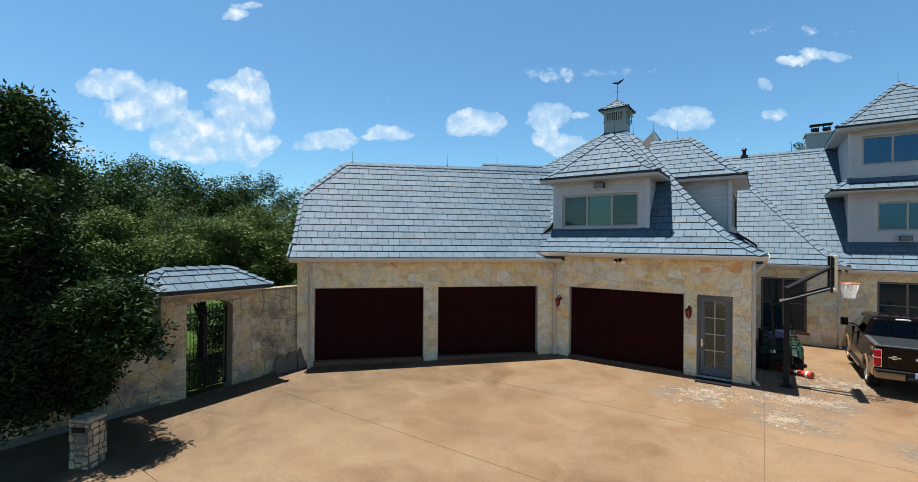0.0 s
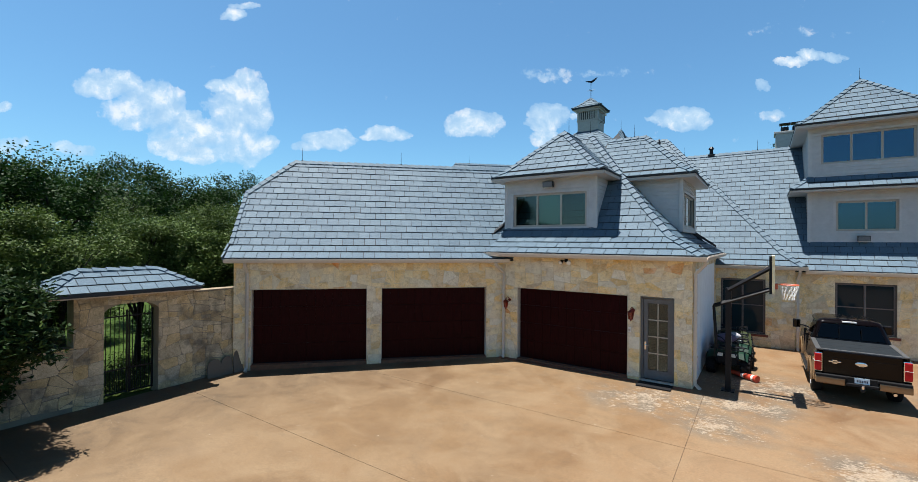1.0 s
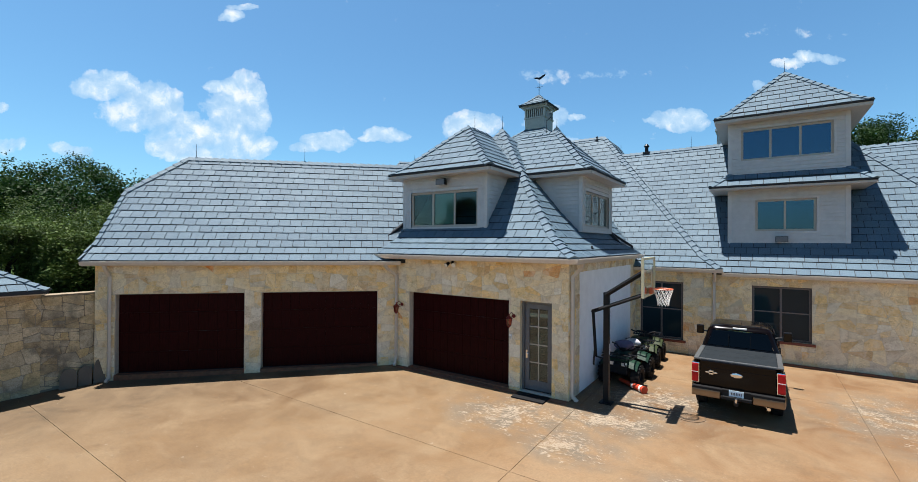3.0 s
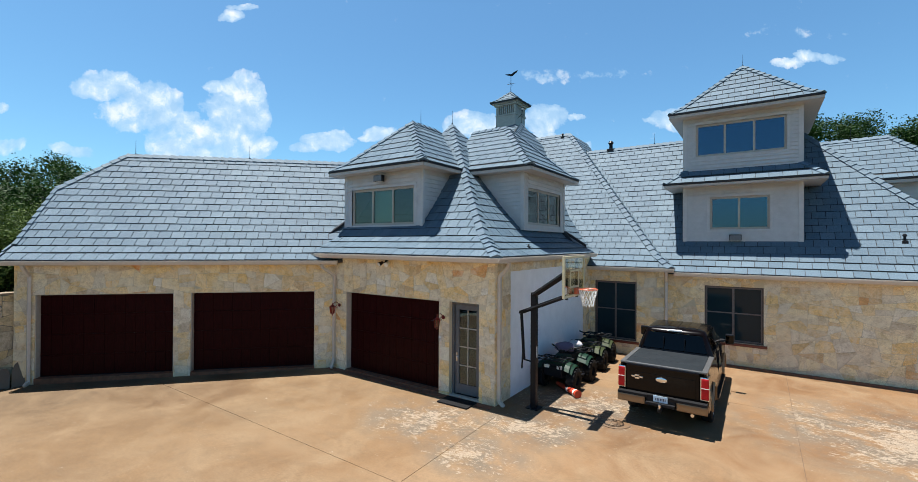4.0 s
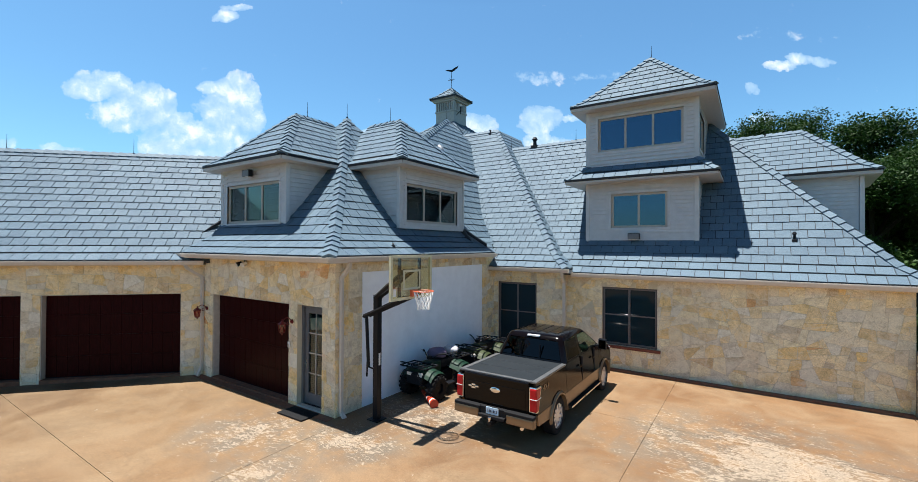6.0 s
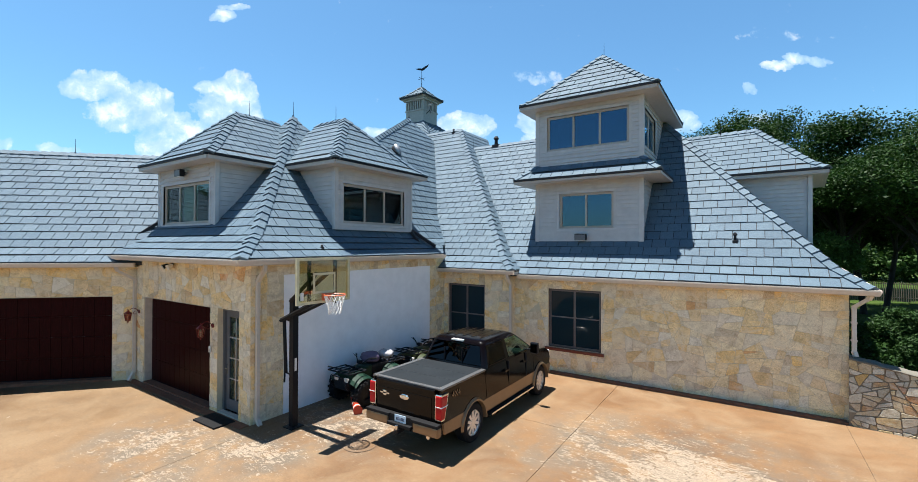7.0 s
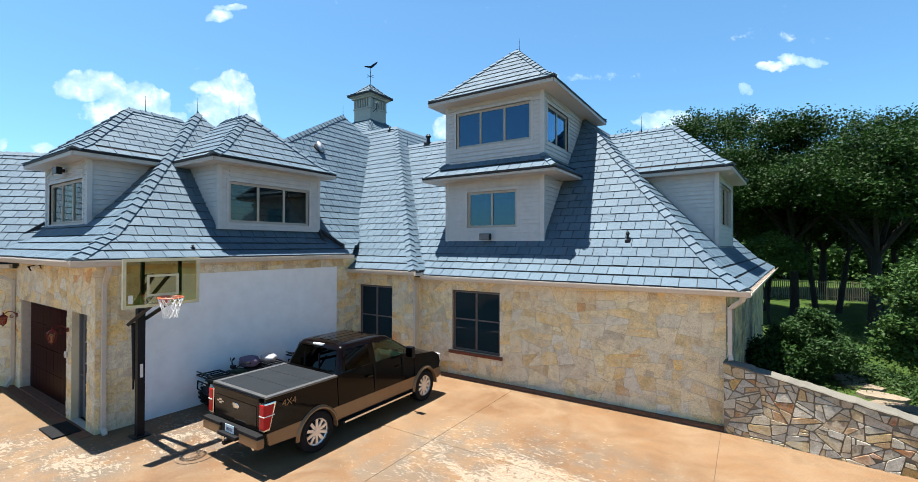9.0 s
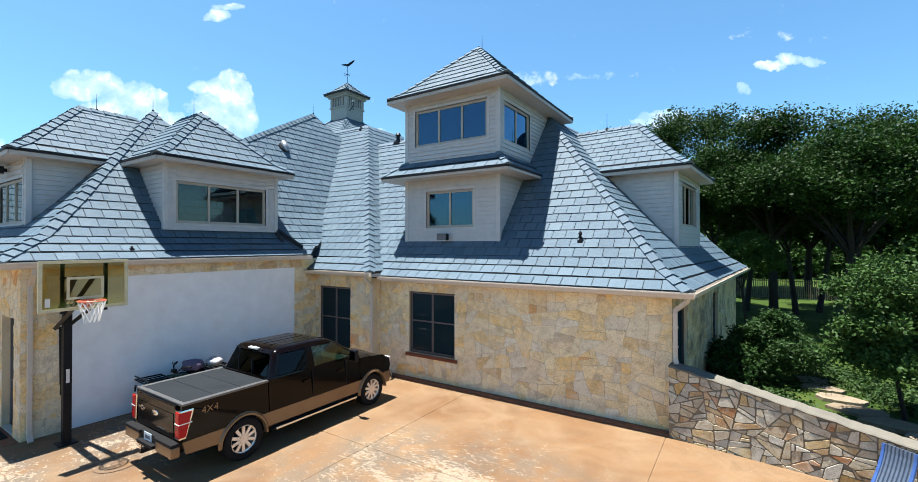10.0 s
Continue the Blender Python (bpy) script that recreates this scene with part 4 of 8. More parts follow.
f_le = Face((oE.x, oE.y), (R2, -R2), [(0.0, zcl), (1.65, profile_z(PL, dR))])
lay(roof, f_le, [(0.0, 0.0), (2 * (dR - zc), 0.0), (dR - zc, 1.65)], 7, sing, rest)
pieces("tile", roof, SLATE, sing, rest)
ridge_caps(roof, f_l.at(-9.66, zc), f_l.at(-8.1, dR), f_l.normal(3), f_le.normal(0.5))
ridge_caps(roof, f_l.at(-8.1, dR), f_l.at(4.4, dR), f_l.normal(3), f_lb.normal(3))
ridge_caps(roof, f_l.at(-9.66, 0), f_l.at(-9.66, 0.6), f_l.normal(0.3), Vector((-R2, -R2, 0.3)), half=0.1)
ridge_caps(roof, f_l.at(-9.66, 0.6), f_l.at(-9.66, zc), f_l.normal(2), Vector((-R2, -R2, 0.3)), half=0.1)
eave(roof, LEFT @ Matrix.Translation((0, -0.32, 0)), -9.66, 0.35, 3.75)
gable = [(LEFT @ Vector((-9.45, d, profile_z(PL, min(d + 0.32, 2 * dR - d - 0.32)) - 0.1))) for d in (0.0, 0.28, zc - 0.32, 2 * dR - zc - 0.32, 2 * dR - 0.6)]
part("gable_wall", slab([LEFT @ Vector((-9.45, 0, 3.5)), *gable, LEFT @ Vector((-9.45, 2 * dR - 0.6, 3.5))], (LEFT.to_3x3() @ Vector((0.2, 0, 0)))), MORTAR, roof)

# link between garage and house
PK = prof(3.47, 0.6, 1.2, 6.0)
roof, sing, rest = new_roof("roof_3", SLATE_LABEL)
f_k = Face((-8.0, 7.8), (1, 0), PK)
f_kr = Face((3.16, 7.8), (0, 1), PK)
lay(roof, f_k, [(7.6, 0.0), (11.16, 0.0), (5.0, 6.16), (0.5, 6.16)], 9, sing, rest)
lay(roof, f_kr, [(0.0, 0.0), (2.0, 0.0), (9.0, 6.16), (6.16, 6.16)], 10, sing, rest)
pieces("tile", roof, SLATE, sing, rest, 160)
k0, k1, k2 = f_kr.at(0, 0), f_kr.at(0.6, 0.6), f_kr.at(6.16, 6.16)
ridge_caps(roof, k0, k1, f_k.normal(0.3), f_kr.normal(0.3))
ridge_caps(roof, k1, k2, f_k.normal(2), f_kr.normal(2))
ridge_caps(roof, f_k.at(2.0, 6.16), k2, f_k.normal(2), Vector((0, 0.7, 0.7)))
part("underlay", slab([f_k.at(0.5, 6.16), k2, k2 + Vector((0, 6, -6)), f_k.at(0.5, 6.16) + Vector((0, 6, -6))], (0, 0, -0.08)), UNDERLAY, roof)
eave(roof, frame_of(0, 7.8, 0, 1, 0), -0.6, 3.26, 3.46)
eave(roof, frame_of(3.16, 7.8, 0, 0, 1), 0.0, 0.45, 3.46, gutter=False, trim=(0.371, 0))

# main house
PH = prof(3.32, 0.6, 1.17, 5.0)
roof, sing, rest = new_roof("roof_4", "large hipped roof of blue-grey slate-look tiles over the house")
f_h = Face((-6.0, 8.24), (1, 0), PH)
f_hr = Face((12.5, 8.24), (0.0797, 0.9968), [(d * 1.0765, z) for d, z in PH])
f_hb = Face((12.5, 19.0), (-1, 0), PH)
lay(roof, f_h, [(8.5, 0.0), (18.5, 0.0), (13.12, 5.38), (2.0, 5.38), (2.0, 5.0)], 12, sing, rest)
lay(roof, f_hr, [(0.0, 0.0), (14.0, 0.0), (8.0, 5.79), (4.93, 5.79)], 13, sing, rest)
lay(roof, f_hb, [(0.0, 0.0), (18.5, 0.0), (18.5, 5.38), (5.38, 5.38)], 14, sing, rest)
pieces("tile", roof, SLATE, sing, rest, 300)
k0, k1, k2 = f_hr.at(0, 0), f_hr.at(0.55, 0.646), f_hr.at(4.93, 5.79)
ridge_caps(roof, k0, k1, f_h.normal(0.3), f_hr.normal(0.3))
ridge_caps(roof, k1, k2, f_h.normal(2), f_hr.normal(2))
ridge_caps(roof, f_h.at(2.0, 5.38), k2, f_h.normal(2), f_hb.normal(2))
eave(roof, frame_of(0, 8.24, 0, 1, 0), 3.2, 12.6, 3.31)
eave(roof, frame_of(12.5, 8.24, 0, 0.0797, 0.9968), -0.1, 14.0, 3.31, trim=(0.471, 0))

# taller block behind, under the cupola, and the far wing over the left garage
PM = [(0.0, 9.54), (0.6, 10.0), (4.6, 13.2)]
roof, sing, rest = new_roof("roof_5", "tall rear roof of blue-grey tiles under the cupola")
cx, cy, half = -8.9, 17.9, 4.6
corners = [(cx - half, cy - half), (cx + half, cy - half), (cx + half, cy + half), (cx - half, cy + half)]
faces5 = []
for i, (p, a) in enumerate(zip(corners, ((1, 0), (0, 1), (-1, 0), (0, -1)))):
    f = Face(p, a, PM)
    faces5.append(f)
    lay(roof, f, [(0, 0), (2 * half, 0), (half, half)], 20 + i, sing, rest)
pieces("tile", roof, SLATE, sing, rest, 60)
for i in range(4):
    f, g = faces5[i], faces5[(i + 1) % 4]
    ridge_caps(roof, g.at(0.6, 0.6), g.at(half, half), f.normal(2), g.normal(2))
roof, sing, rest = new_roof("roof_6", "far ridge of blue-grey tiles behind the garage")
PF = prof(5.0, 0.6, 1.1, 5.0)
of = Vector((-17.6, 11.9)) + Vector((R2, -R2)) * 5.0
f6 = Face((of.x, of.y), (R2, R2), PF)
lay(roof, f6, [(-4.0, 0), (16, 0), (16, 5.0), (0.4, 5.0)], 30, sing, rest)
ob6 = of + Vector((-R2, R2)) * 10.0
f6b = Face((ob6.x, ob6.y), (-R2, -R2), PF)
lay(roof, f6b, [(-16, 0), (4, 0), (-0.4, 5.0), (-16, 5.0)], 31, sing, rest)
pieces("tile", roof, SLATE, sing, rest, 60)
ridge_caps(roof, f6.at(0.4, 5.0), f6.at(16, 5.0), f6.normal(3), f6b.normal(3))


# ---- dormers ----
def dormer(name, m, w0, w1, win, eave_z, rise, back, over, number, blind, lamp_bar=False, lights=3, wall_z0=4.5, slope_len=None):
    """A hipped dormer: m is the frame of its front wall, w0..w1 its width, back how far its cheeks run in."""
    ob, sing, rest = new_roof(name, "dormer with beige lapped siding under a hipped slate-look roof")
    s0, s1, z0, z1 = win
    base = wall_z0
    part("front_wall", wall_body(w0, w1, base, eave_z, 0.14, [win]), SIDING, ob, m=m)
    for poly in ([(w0, base), (s0, base), (s0, eave_z), (w0, eave_z)], [(s1, base), (w1, base), (w1, eave_z), (s1, eave_z)], [(s0, z1), (s1, z1), (s1, eave_z), (s0, eave_z)], [(s0, base), (s1, base), (s1, z0), (s0, z0)]):
        siding(ob, m, poly)
    for s, sg in ((w0, -1), (w1, 1)):
        part("corner_board", boxes((s - 0.06 + 0.035 * sg, -0.035, base, s + 0.06 + 0.035 * sg, 0.09, eave_z)), SIDING, ob, m=m)
    # cheeks
    for s, sg in ((w0, -1), (w1, 1)):
        part("cheek", boxes((min(s, s - sg * 0.12), 0.14, base - 0.4, max(s, s - sg * 0.12), back, eave_z)), SIDING, ob, m=m)
        cm = m @ (frame_of(w1, 0, 0, 0, 1) if sg > 0 else Matrix(((0, 1, 0, w0), (-1, 0, 0, back), (0, 0, 1, 0), (0, 0, 0, 1))))
        siding(ob, cm, [(0.1, base), (back, base), (back, eave_z), (0.1, eave_z)] if sg > 0 else [(0, base), (back - 0.1, base), (back - 0.1, eave_z), (0, eave_z)])
    # roof
    o = over
    width = w1 - w0 + 2 * o
    hw = width / 2
    run = hw * 0.93
    pr = [(0.0, eave_z + 0.03), (0.35, eave_z + 0.03 + 0.24), (run, eave_z + rise)]
    mm = m.to_3x3()

    def pl(s, d):
        v = m @ Vector((s, d, 0))
        return (v.x, v.y)
    ax = mm @ Vector((1, 0, 0))
    fr = Face(pl(w0 - o, -o), (ax.x, ax.y), pr)
    lay(ob, fr, [(0, 0), (width, 0), (hw, run)], 50 + number, sing, rest)
    # side slopes use the same profile squeezed to half the width
    k = hw / run
    ps = [(d * k, z) for d, z in pr]
    fright = Face(pl(w1 + o, -o), (mm @ Vector((0, 1, 0))).xy, ps)
    fleft = Face(pl(w0 - o, back), (mm @ Vector((0, -1, 0))).xy, ps)
    lay(ob, fright, [(0, 0), (back + o, 0), (back + o, hw), (run, hw)], 60 + number, sing, rest)
    lay(ob, fleft, [(0, 0), (back + o, 0), (back + o - run, hw), (0, hw)], 70 + number, sing, rest)
    pieces("tile", ob, SLATE, sing, rest, 170)
    top = fr.at(hw, run)
    for f, s, sgn in ((fright, width, -1), (fleft, 0, 1)):
        a, b = fr.at(s, 0), fr.at(s + sgn * 0.35 * k, 0.35)
        ridge_caps(ob, a, b, fr.normal(0.2), f.normal(0.2))
        ridge_caps(ob, b, top, fr.normal(1), f.normal(1))
    rb = top + mm @ Vector((0, back + o - run, 0))
    ridge_caps(ob, top, rb, fright.normal(1), fleft.normal(1))
    eave(ob, m @ Matrix.Translation((0, -o, 0)), w0 - o, w1 + o, eave_z + 0.02, 0.16, o, gutter=False)
    eave(ob, m @ frame_of(w1 + o, -o, 0, 0, 1), 0, back + o, eave_z + 0.02, 0.16, o, gutter=False, trim=(o + 0.021, 0))
    eave(ob, m @ Matrix(((0, 1, 0, w0 - o), (-1, 0, 0, back), (0, 0, 1, 0), (0, 0, 0, 1))), 0, back + o, eave_z + 0.02, 0.16, o, gutter=False, trim=(0, o + 0.021))
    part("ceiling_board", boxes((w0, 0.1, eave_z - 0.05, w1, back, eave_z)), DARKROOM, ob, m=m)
    return ob, top


D1F = frame_of(0, 0.94, 0, 1, 0)
d1, d1top = dormer("dormer_1", D1F, -6.76, -3.22, (-6.46, -3.5, 4.98, 6.27), 6.93, 2.0, 3.3, 0.45, 1, (1,), wall_z0=4.82)
window("window_1", D1F, -6.46, -3.5, 4.98, 6.27, 3, "wide three-light dormer window with a drawn pale blind", "dormer windows", blind=(1,))
D2F = frame_of(-0.72, 0, 0, 0, 1)
d2, d2top = dormer("dormer_2", D2F, 3.4, 6.95, (3.65, 6.58, 5.03, 6.3), 6.93, 2.0, 3.2, 0.45, 2, (), wall_z0=4.82)
window("window_2", D2F, 3.65, 6.58, 5.03, 6.3, 3, "wide three-light dormer window reflecting dark trees", "dormer windows")
D3F = frame_of(10.73, 0.04, 0, 0.0797, 0.9968)
d3, d3top = dormer("dormer_3", D3F, 12.8, 16.4, (13.35, 15.85, 5.0, 6.45), 6.85, 2.0, 4.2, 0.42, 3, (), wall_z0=4.2)
window("window_3", D3F, 13.35, 15.85, 5.0, 6.45, 3, "three-light dormer window on the side slope", "dormer windows")
for mm, w0, w1, ob in ((D1F, -6.76, -3.22, d1), (D2F, 3.4, 6.95, d2)):
    for s, t in (((w0, -1),) if mm is D1F else ((w1, 1),)):
        pts = []
        for a, b in ((0.02, 0.2), (0.14, 0.2), (0.66, -0.74), (0.56, -0.78)):
            v = mm @ Vector((s + t * a, b, 0))
            dd = (v.y + 0.32) if mm is D1F else (0.33 - v.x)
            pts.append(Vector((v.x, v.y, profile_z(PW, dd) + 0.05)))
        part("flashing", slab(pts, (0, 0, 0.11)), LEADFLASH, ob)

# ---- tower dormer of two storeys ----
TF = frame_of(0, 9.45, 0, 1, 0)
TS = frame_of(7.08, 9.45, 0, 0, 1)
tower, sing, rest = new_roof("tower", "two-storey dormer tower with beige siding and a pyramid roof")
tw1 = (3.78, 6.68, 7.8, 9.06)
tw2 = (4.27, 6.18, 4.95, 6.2)
tws = (0.36, 2.35, 7.72, 9.0)
for zz0, zz1, wn in ((4.35, 6.75, tw2), (7.2, 9.5, tw1)):
    part("front_wall", wall_body(3.4, 7.08, zz0, zz1, 0.15, [wn]), SIDING, tower, m=TF)
    s0, s1, z0, z1 = wn
    for poly in ([(3.4, zz0), (s0, zz0), (s0, zz1), (3.4, zz1)], [(s1, zz0), (7.08, zz0), (7.08, zz1), (s1, zz1)], [(s0, z1), (s1, z1), (s1, zz1), (s0, zz1)], [(s0, zz0), (s1, zz0), (s1, z0), (s0, z0)]):
        siding(tower, TF, poly)
    for s in (3.4, 7.08):
        part("corner_board", boxes((s - 0.07, -0.035, zz0, s + 0.07, 0.07, zz1)), SIDING, tower, m=TF)
part("side_wall", wall_body(0.15, 4.2, 4.2, 6.9, 0.15, []), SIDING, tower, m=TS)
siding(tower, TS, [(0.06, 4.3), (4.2, 4.3), (4.2, 6.75), (0.06, 6.75)])
part("side_wall", wall_body(0.15, 4.7, 6.9, 9.5, 0.15, [tws]), SIDING, tower, m=TS)
for poly in ([(0.06, 7.2), (tws[0], 7.2), (tws[0], 9.5), (0.06, 9.5)], [(tws[1], 7.2), (4.7, 7.2), (4.7, 9.5), (tws[1], 9.5)], [(tws[0], tws[3]), (tws[1], tws[3]), (tws[1], 9.5), (tws[0], 9.5)], [(tws[0], 7.2), (tws[1], 7.2), (tws[1], tws[2]), (tws[0], tws[2])]):
    siding(tower, TS, poly)
part("side_wall", boxes((3.4, 9.6, 4.2, 3.55, 14.1, 9.5)), SIDING, tower)
part("back_wall", boxes((3.4, 14.1, 7.0, 7.08, 14.25, 9.5)), SIDING, tower)
siding(tower, Matrix(((0, 1, 0, 3.4), (-1, 0, 0, 14.1), (0, 0, 1, 0), (0, 0, 0, 1))), [(0, 4.3), (4.6, 4.3), (4.6, 9.5), (0, 9.5)])
part("floor_board", boxes((3.56, 9.61, 6.8, 6.9, 14.1, 6.9)), DARKROOM, tower)
part("ceiling_board", boxes((3.56, 9.61, 9.4, 6.9, 14.1, 9.48)), DARKROOM, tower)
# skirt roof between the storeys
PS = [(0.0, 6.74), (0.62, 7.28)]
sk = [((2.75, 8.83), (1, 0), 4.98, 0.62), ((7.73, 8.83), (0, 1), 4.2, 0.62), ((2.75, 13.0), (0, -1), 4.17, 0.62)]
fsf, fsr, fsl = [Face(o, a, PS) for o, a, _, _ in sk]
lay(tower, fsf, [(0, 0), (4.98, 0), (4.98 - 0.65, 0.62), (0.65, 0.62)], 80, sing, rest)
lay(tower, fsr, [(0, 0), (4.2, 0), (4.2, 0.62), (0.62, 0.62)], 81, sing, rest)
lay(tower, fsl, [(0, 0), (4.17, 0), (3.52, 0.62), (0, 0.62)], 82, sing, rest)
ridge_caps(tower, fsr.at(0, 0), fsr.at(0.62, 0.62), fsf.normal(0.3), fsr.normal(0.3), half=0.12)
ridge_caps(tower, fsf.at(0, 0), fsf.at(0.65, 0.62), fsf.normal(0.3), fsl.normal(0.3), half=0.12)
eave(tower, frame_of(0, 8.83, 0, 1, 0), 2.75, 7.73, 6.73, 0.13, 0.62, gutter=False)
eave(tower, frame_of(7.73, 8.83, 0, 0, 1), 0, 4.2, 6.73, 0.13, 0.62, gutter=False, trim=(0.641, 0))
eave(tower, Matrix(((0, 1, 0, 2.75), (-1, 0, 0, 13.0), (0, 0, 1, 0), (0, 0, 0, 1))), 0, 4.17, 6.73, 0.13, 0.62, gutter=False, trim=(0, 0.641))
# pyramid roof
PT = [(0.0, 9.5), (0.35, 9.74), (2.36, 11.68)]
tf = [Face((2.92, 8.95), (1, 0), PT), Face((7.64, 8.95), (0, 1), PT), Face((7.64, 14.8), (-1, 0), PT), Face((2.92, 14.8), (0, -1), PT)]
ln = 14.8 - 8.95
for i, f in enumerate(tf):
    L = 4.72 if i % 2 == 0 else ln
    lay(tower, f, [(0, 0), (L, 0), (L / 2, 2.36)] if i % 2 == 0 else [(0, 0), (L, 0), (L - 2.36, 2.36), (2.36, 2.36)], 90 + i, sing, rest)
pieces("tile", tower, SLATE, sing, rest, 260)
for i in range(4):
    f, g = tf[i], tf[(i + 1) % 4]
    ridge_caps(tower, g.at(0, 0), g.at(0.35, 0.35), f.normal(0.2), g.normal(0.2), half=0.12)
    ridge_caps(tower, g.at(0.35, 0.35), g.at(2.36, 2.36), f.normal(1), g.normal(1), half=0.12)
ridge_caps(tower, tf[1].at(2.36, 2.36), tf[1].at(ln - 2.36, 2.36), tf[1].normal(1), tf[3].normal(1))
eave(tower, frame_of(0, 8.95, 0, 1, 0), 2.92, 7.64, 9.49, 0.16, 0.5, gutter=False)
eave(tower, frame_of(7.64, 8.95, 0, 0, 1), 0, ln, 9.49, 0.16, 0.56, gutter=False, trim=(0.521, 0))
eave(tower, Matrix(((0, 1, 0, 2.92), (-1, 0, 0, 14.8), (0, 0, 1, 0), (0, 0, 0, 1))), 0, ln, 9.49, 0.16, 0.5, gutter=False, trim=(0, 0.521))
window("window_4", TF, *tw1, 3, "three-light tower window reflecting the blue sky", "tower windows", glass=COATED)
window("window_5", TF, *tw2, 2, "two-light window below the tower's skirt roof", "tower windows", glass=glass_mat("dim_window_glass", (0.20, 0.34, 0.44), 0.02, 2.7, (0.45, 0.75, 1.0)))
window("window_6", TS, *tws, 2, "two-light window in the tower's side", "tower windows", glass=COATED)


# ---- stone walls (their stones come last in the build of each wall) ----
def garage_door(m, s0, s1, z0, z1, name):
    """Carriage-style mahogany door of planked sections, set back in its opening."""
    ob = tagged(new(name), "closed dark mahogany garage door set deep in stone", "garage door", "garage doors", "structure")
    n = 4
    h = (z1 - z0) / n
    for i in range(n):
        a = z0 + i * h
        sec = part("section", boxes((s0 + 0.02, 0.23, a + 0.003, s1 - 0.02, 0.275, a + h - 0.003)), MAHOGANY, ob, m=m)
        k = max(4, round((s1 - s0) / 0.3))
        bm = bmesh.new()
        for j in range(k):
            p = s0 + 0.02 + (s1 - s0 - 0.04) * j / k
            q = s0 + 0.02 + (s1 - s0 - 0.04) * (j + 1) / k
            box(bm, p + 0.004, 0.215, a + 0.006, q - 0.004, 0.23, a + h - 0.006)
        part("planks", bm, MAHOGANY, sec, m=m)
    c = 0.02
    part("casing", boxes((s0, 0.02, z0, s0 + c, 0.38, z1), (s1 - c, 0.02, z0, s1, 0.38, z1), (s0 + c, 0.02, z1 - c, s1 - c, 0.38, z1)), DOORTRIM, ob, m=m)
    part("threshold", boxes((s0, -0.03, -0.4, s1, 0.42, z0 - 0.022)), REDFOOT, ob, m=m)
    part("bottom_seal", boxes((s0 + c, 0.22, z0 - 0.02, s1 - c, 0.29, z0 + 0.02)), RUBBER, ob, m=m)
    return ob


garage_door(LEFT, *D1[:2], 0.045, D1[3], "garage_door_1")
garage_door(LEFT, *D2[:2], 0.045, D2[3], "garage_door_2")
garage_door(WING, *D3[:2], 0.045, D3[3], "garage_door_3")

# entry door: grey frame with ten lights
door = tagged(new("door_1"), "grey glazed entry door with a grid of panes", "door", kind="structure")
s0, s1, zt = EN[0], EN[1], EN[3]
part("casing", boxes((s0, 0.04, -0.02, s0 + 0.07, 0.2, zt), (s1 - 0.07, 0.04, -0.02, s1, 0.2, zt), (s0 + 0.07, 0.04, zt - 0.07, s1 - 0.07, 0.2, zt)), GREYDOOR, door, m=WING)
a, b, lo, hi = s0 + 0.08, s1 - 0.08, 0.03, zt - 0.09
leaf = part("leaf", boxes((a, 0.1, lo, a + 0.13, 0.145, hi), (b - 0.13, 0.1, lo, b, 0.145, hi), (a + 0.13, 0.1, hi - 0.14, b - 0.13, 0.145, hi), (a + 0.13, 0.1, lo, b - 0.13, 0.145, lo + 0.28)), GREYDOOR, door, m=WING)
gl0, gl1, gz0, gz1 = a + 0.13, b - 0.13, lo + 0.28, hi - 0.14
BAR = plain("cream_glazing_bar", (0.42, 0.40, 0.36), 0.5)
for i in range(1, 4):
    z = gz0 + (gz1 - gz0) * i / 4
    part("glazing_bar", boxes((gl0, 0.105, z - 0.014, gl1, 0.14, z + 0.014)), BAR, leaf, m=WING)
part("glazing_bar", boxes(((gl0 + gl1) / 2 - 0.014, 0.106, gz0, (gl0 + gl1) / 2 + 0.014, 0.139, gz1)), BAR, leaf, m=WING)
for i in range(4):
    for j in range(2):
        z0, z1 = gz0 + (gz1 - gz0) * i / 4, gz0 + (gz1 - gz0) * (i + 1) / 4
        p, q = gl0 + (gl1 - gl0) * j / 2, gl0 + (gl1 - gl0) * (j + 1) / 2
        pane = part("pane", boxes((p + 0.014, 0.12, z0 + 0.014, q - 0.014, 0.126, z1 - 0.014)), GLASS, leaf, m=WING)
        pane.visible_shadow = False
bl = bmesh.new()
z = gz0
while z < gz1 - 0.5:
    box(bl, gl0, 0.17, z, gl1, 0.175, z + 0.04)
    z += 0.05
part("blind", bl, plain("grey_blind", (0.13, 0.12, 0.11), 0.7), door, "grey slatted blind", m=WING)
hd = part("door_handle", boxes((a + 0.03, 0.085, 0.95, a + 0.08, 0.1, 1.2)), CHROME, leaf, "bright metal handle plate", m=WING)
part("lever", rods(((a + 0.055, 0.08, 1.1), (a + 0.055, 0.04, 1.1), 0.012), ((a + 0.055, 0.045, 1.1), (a + 0.17, 0.045, 1.1), 0.01)), CHROME, door, m=WING)
part("threshold", boxes((s0, 0.0, -0.03, s1, 0.42, 0.02)), DOORTRIM, door, m=WING)

for ob in [door, *door.children_recursive]:
    if ob.type == "MESH" and ob.name.split(".")[0] != "threshold":
        ob.data.transform(Matrix.Translation((0, 0.10, 0)))

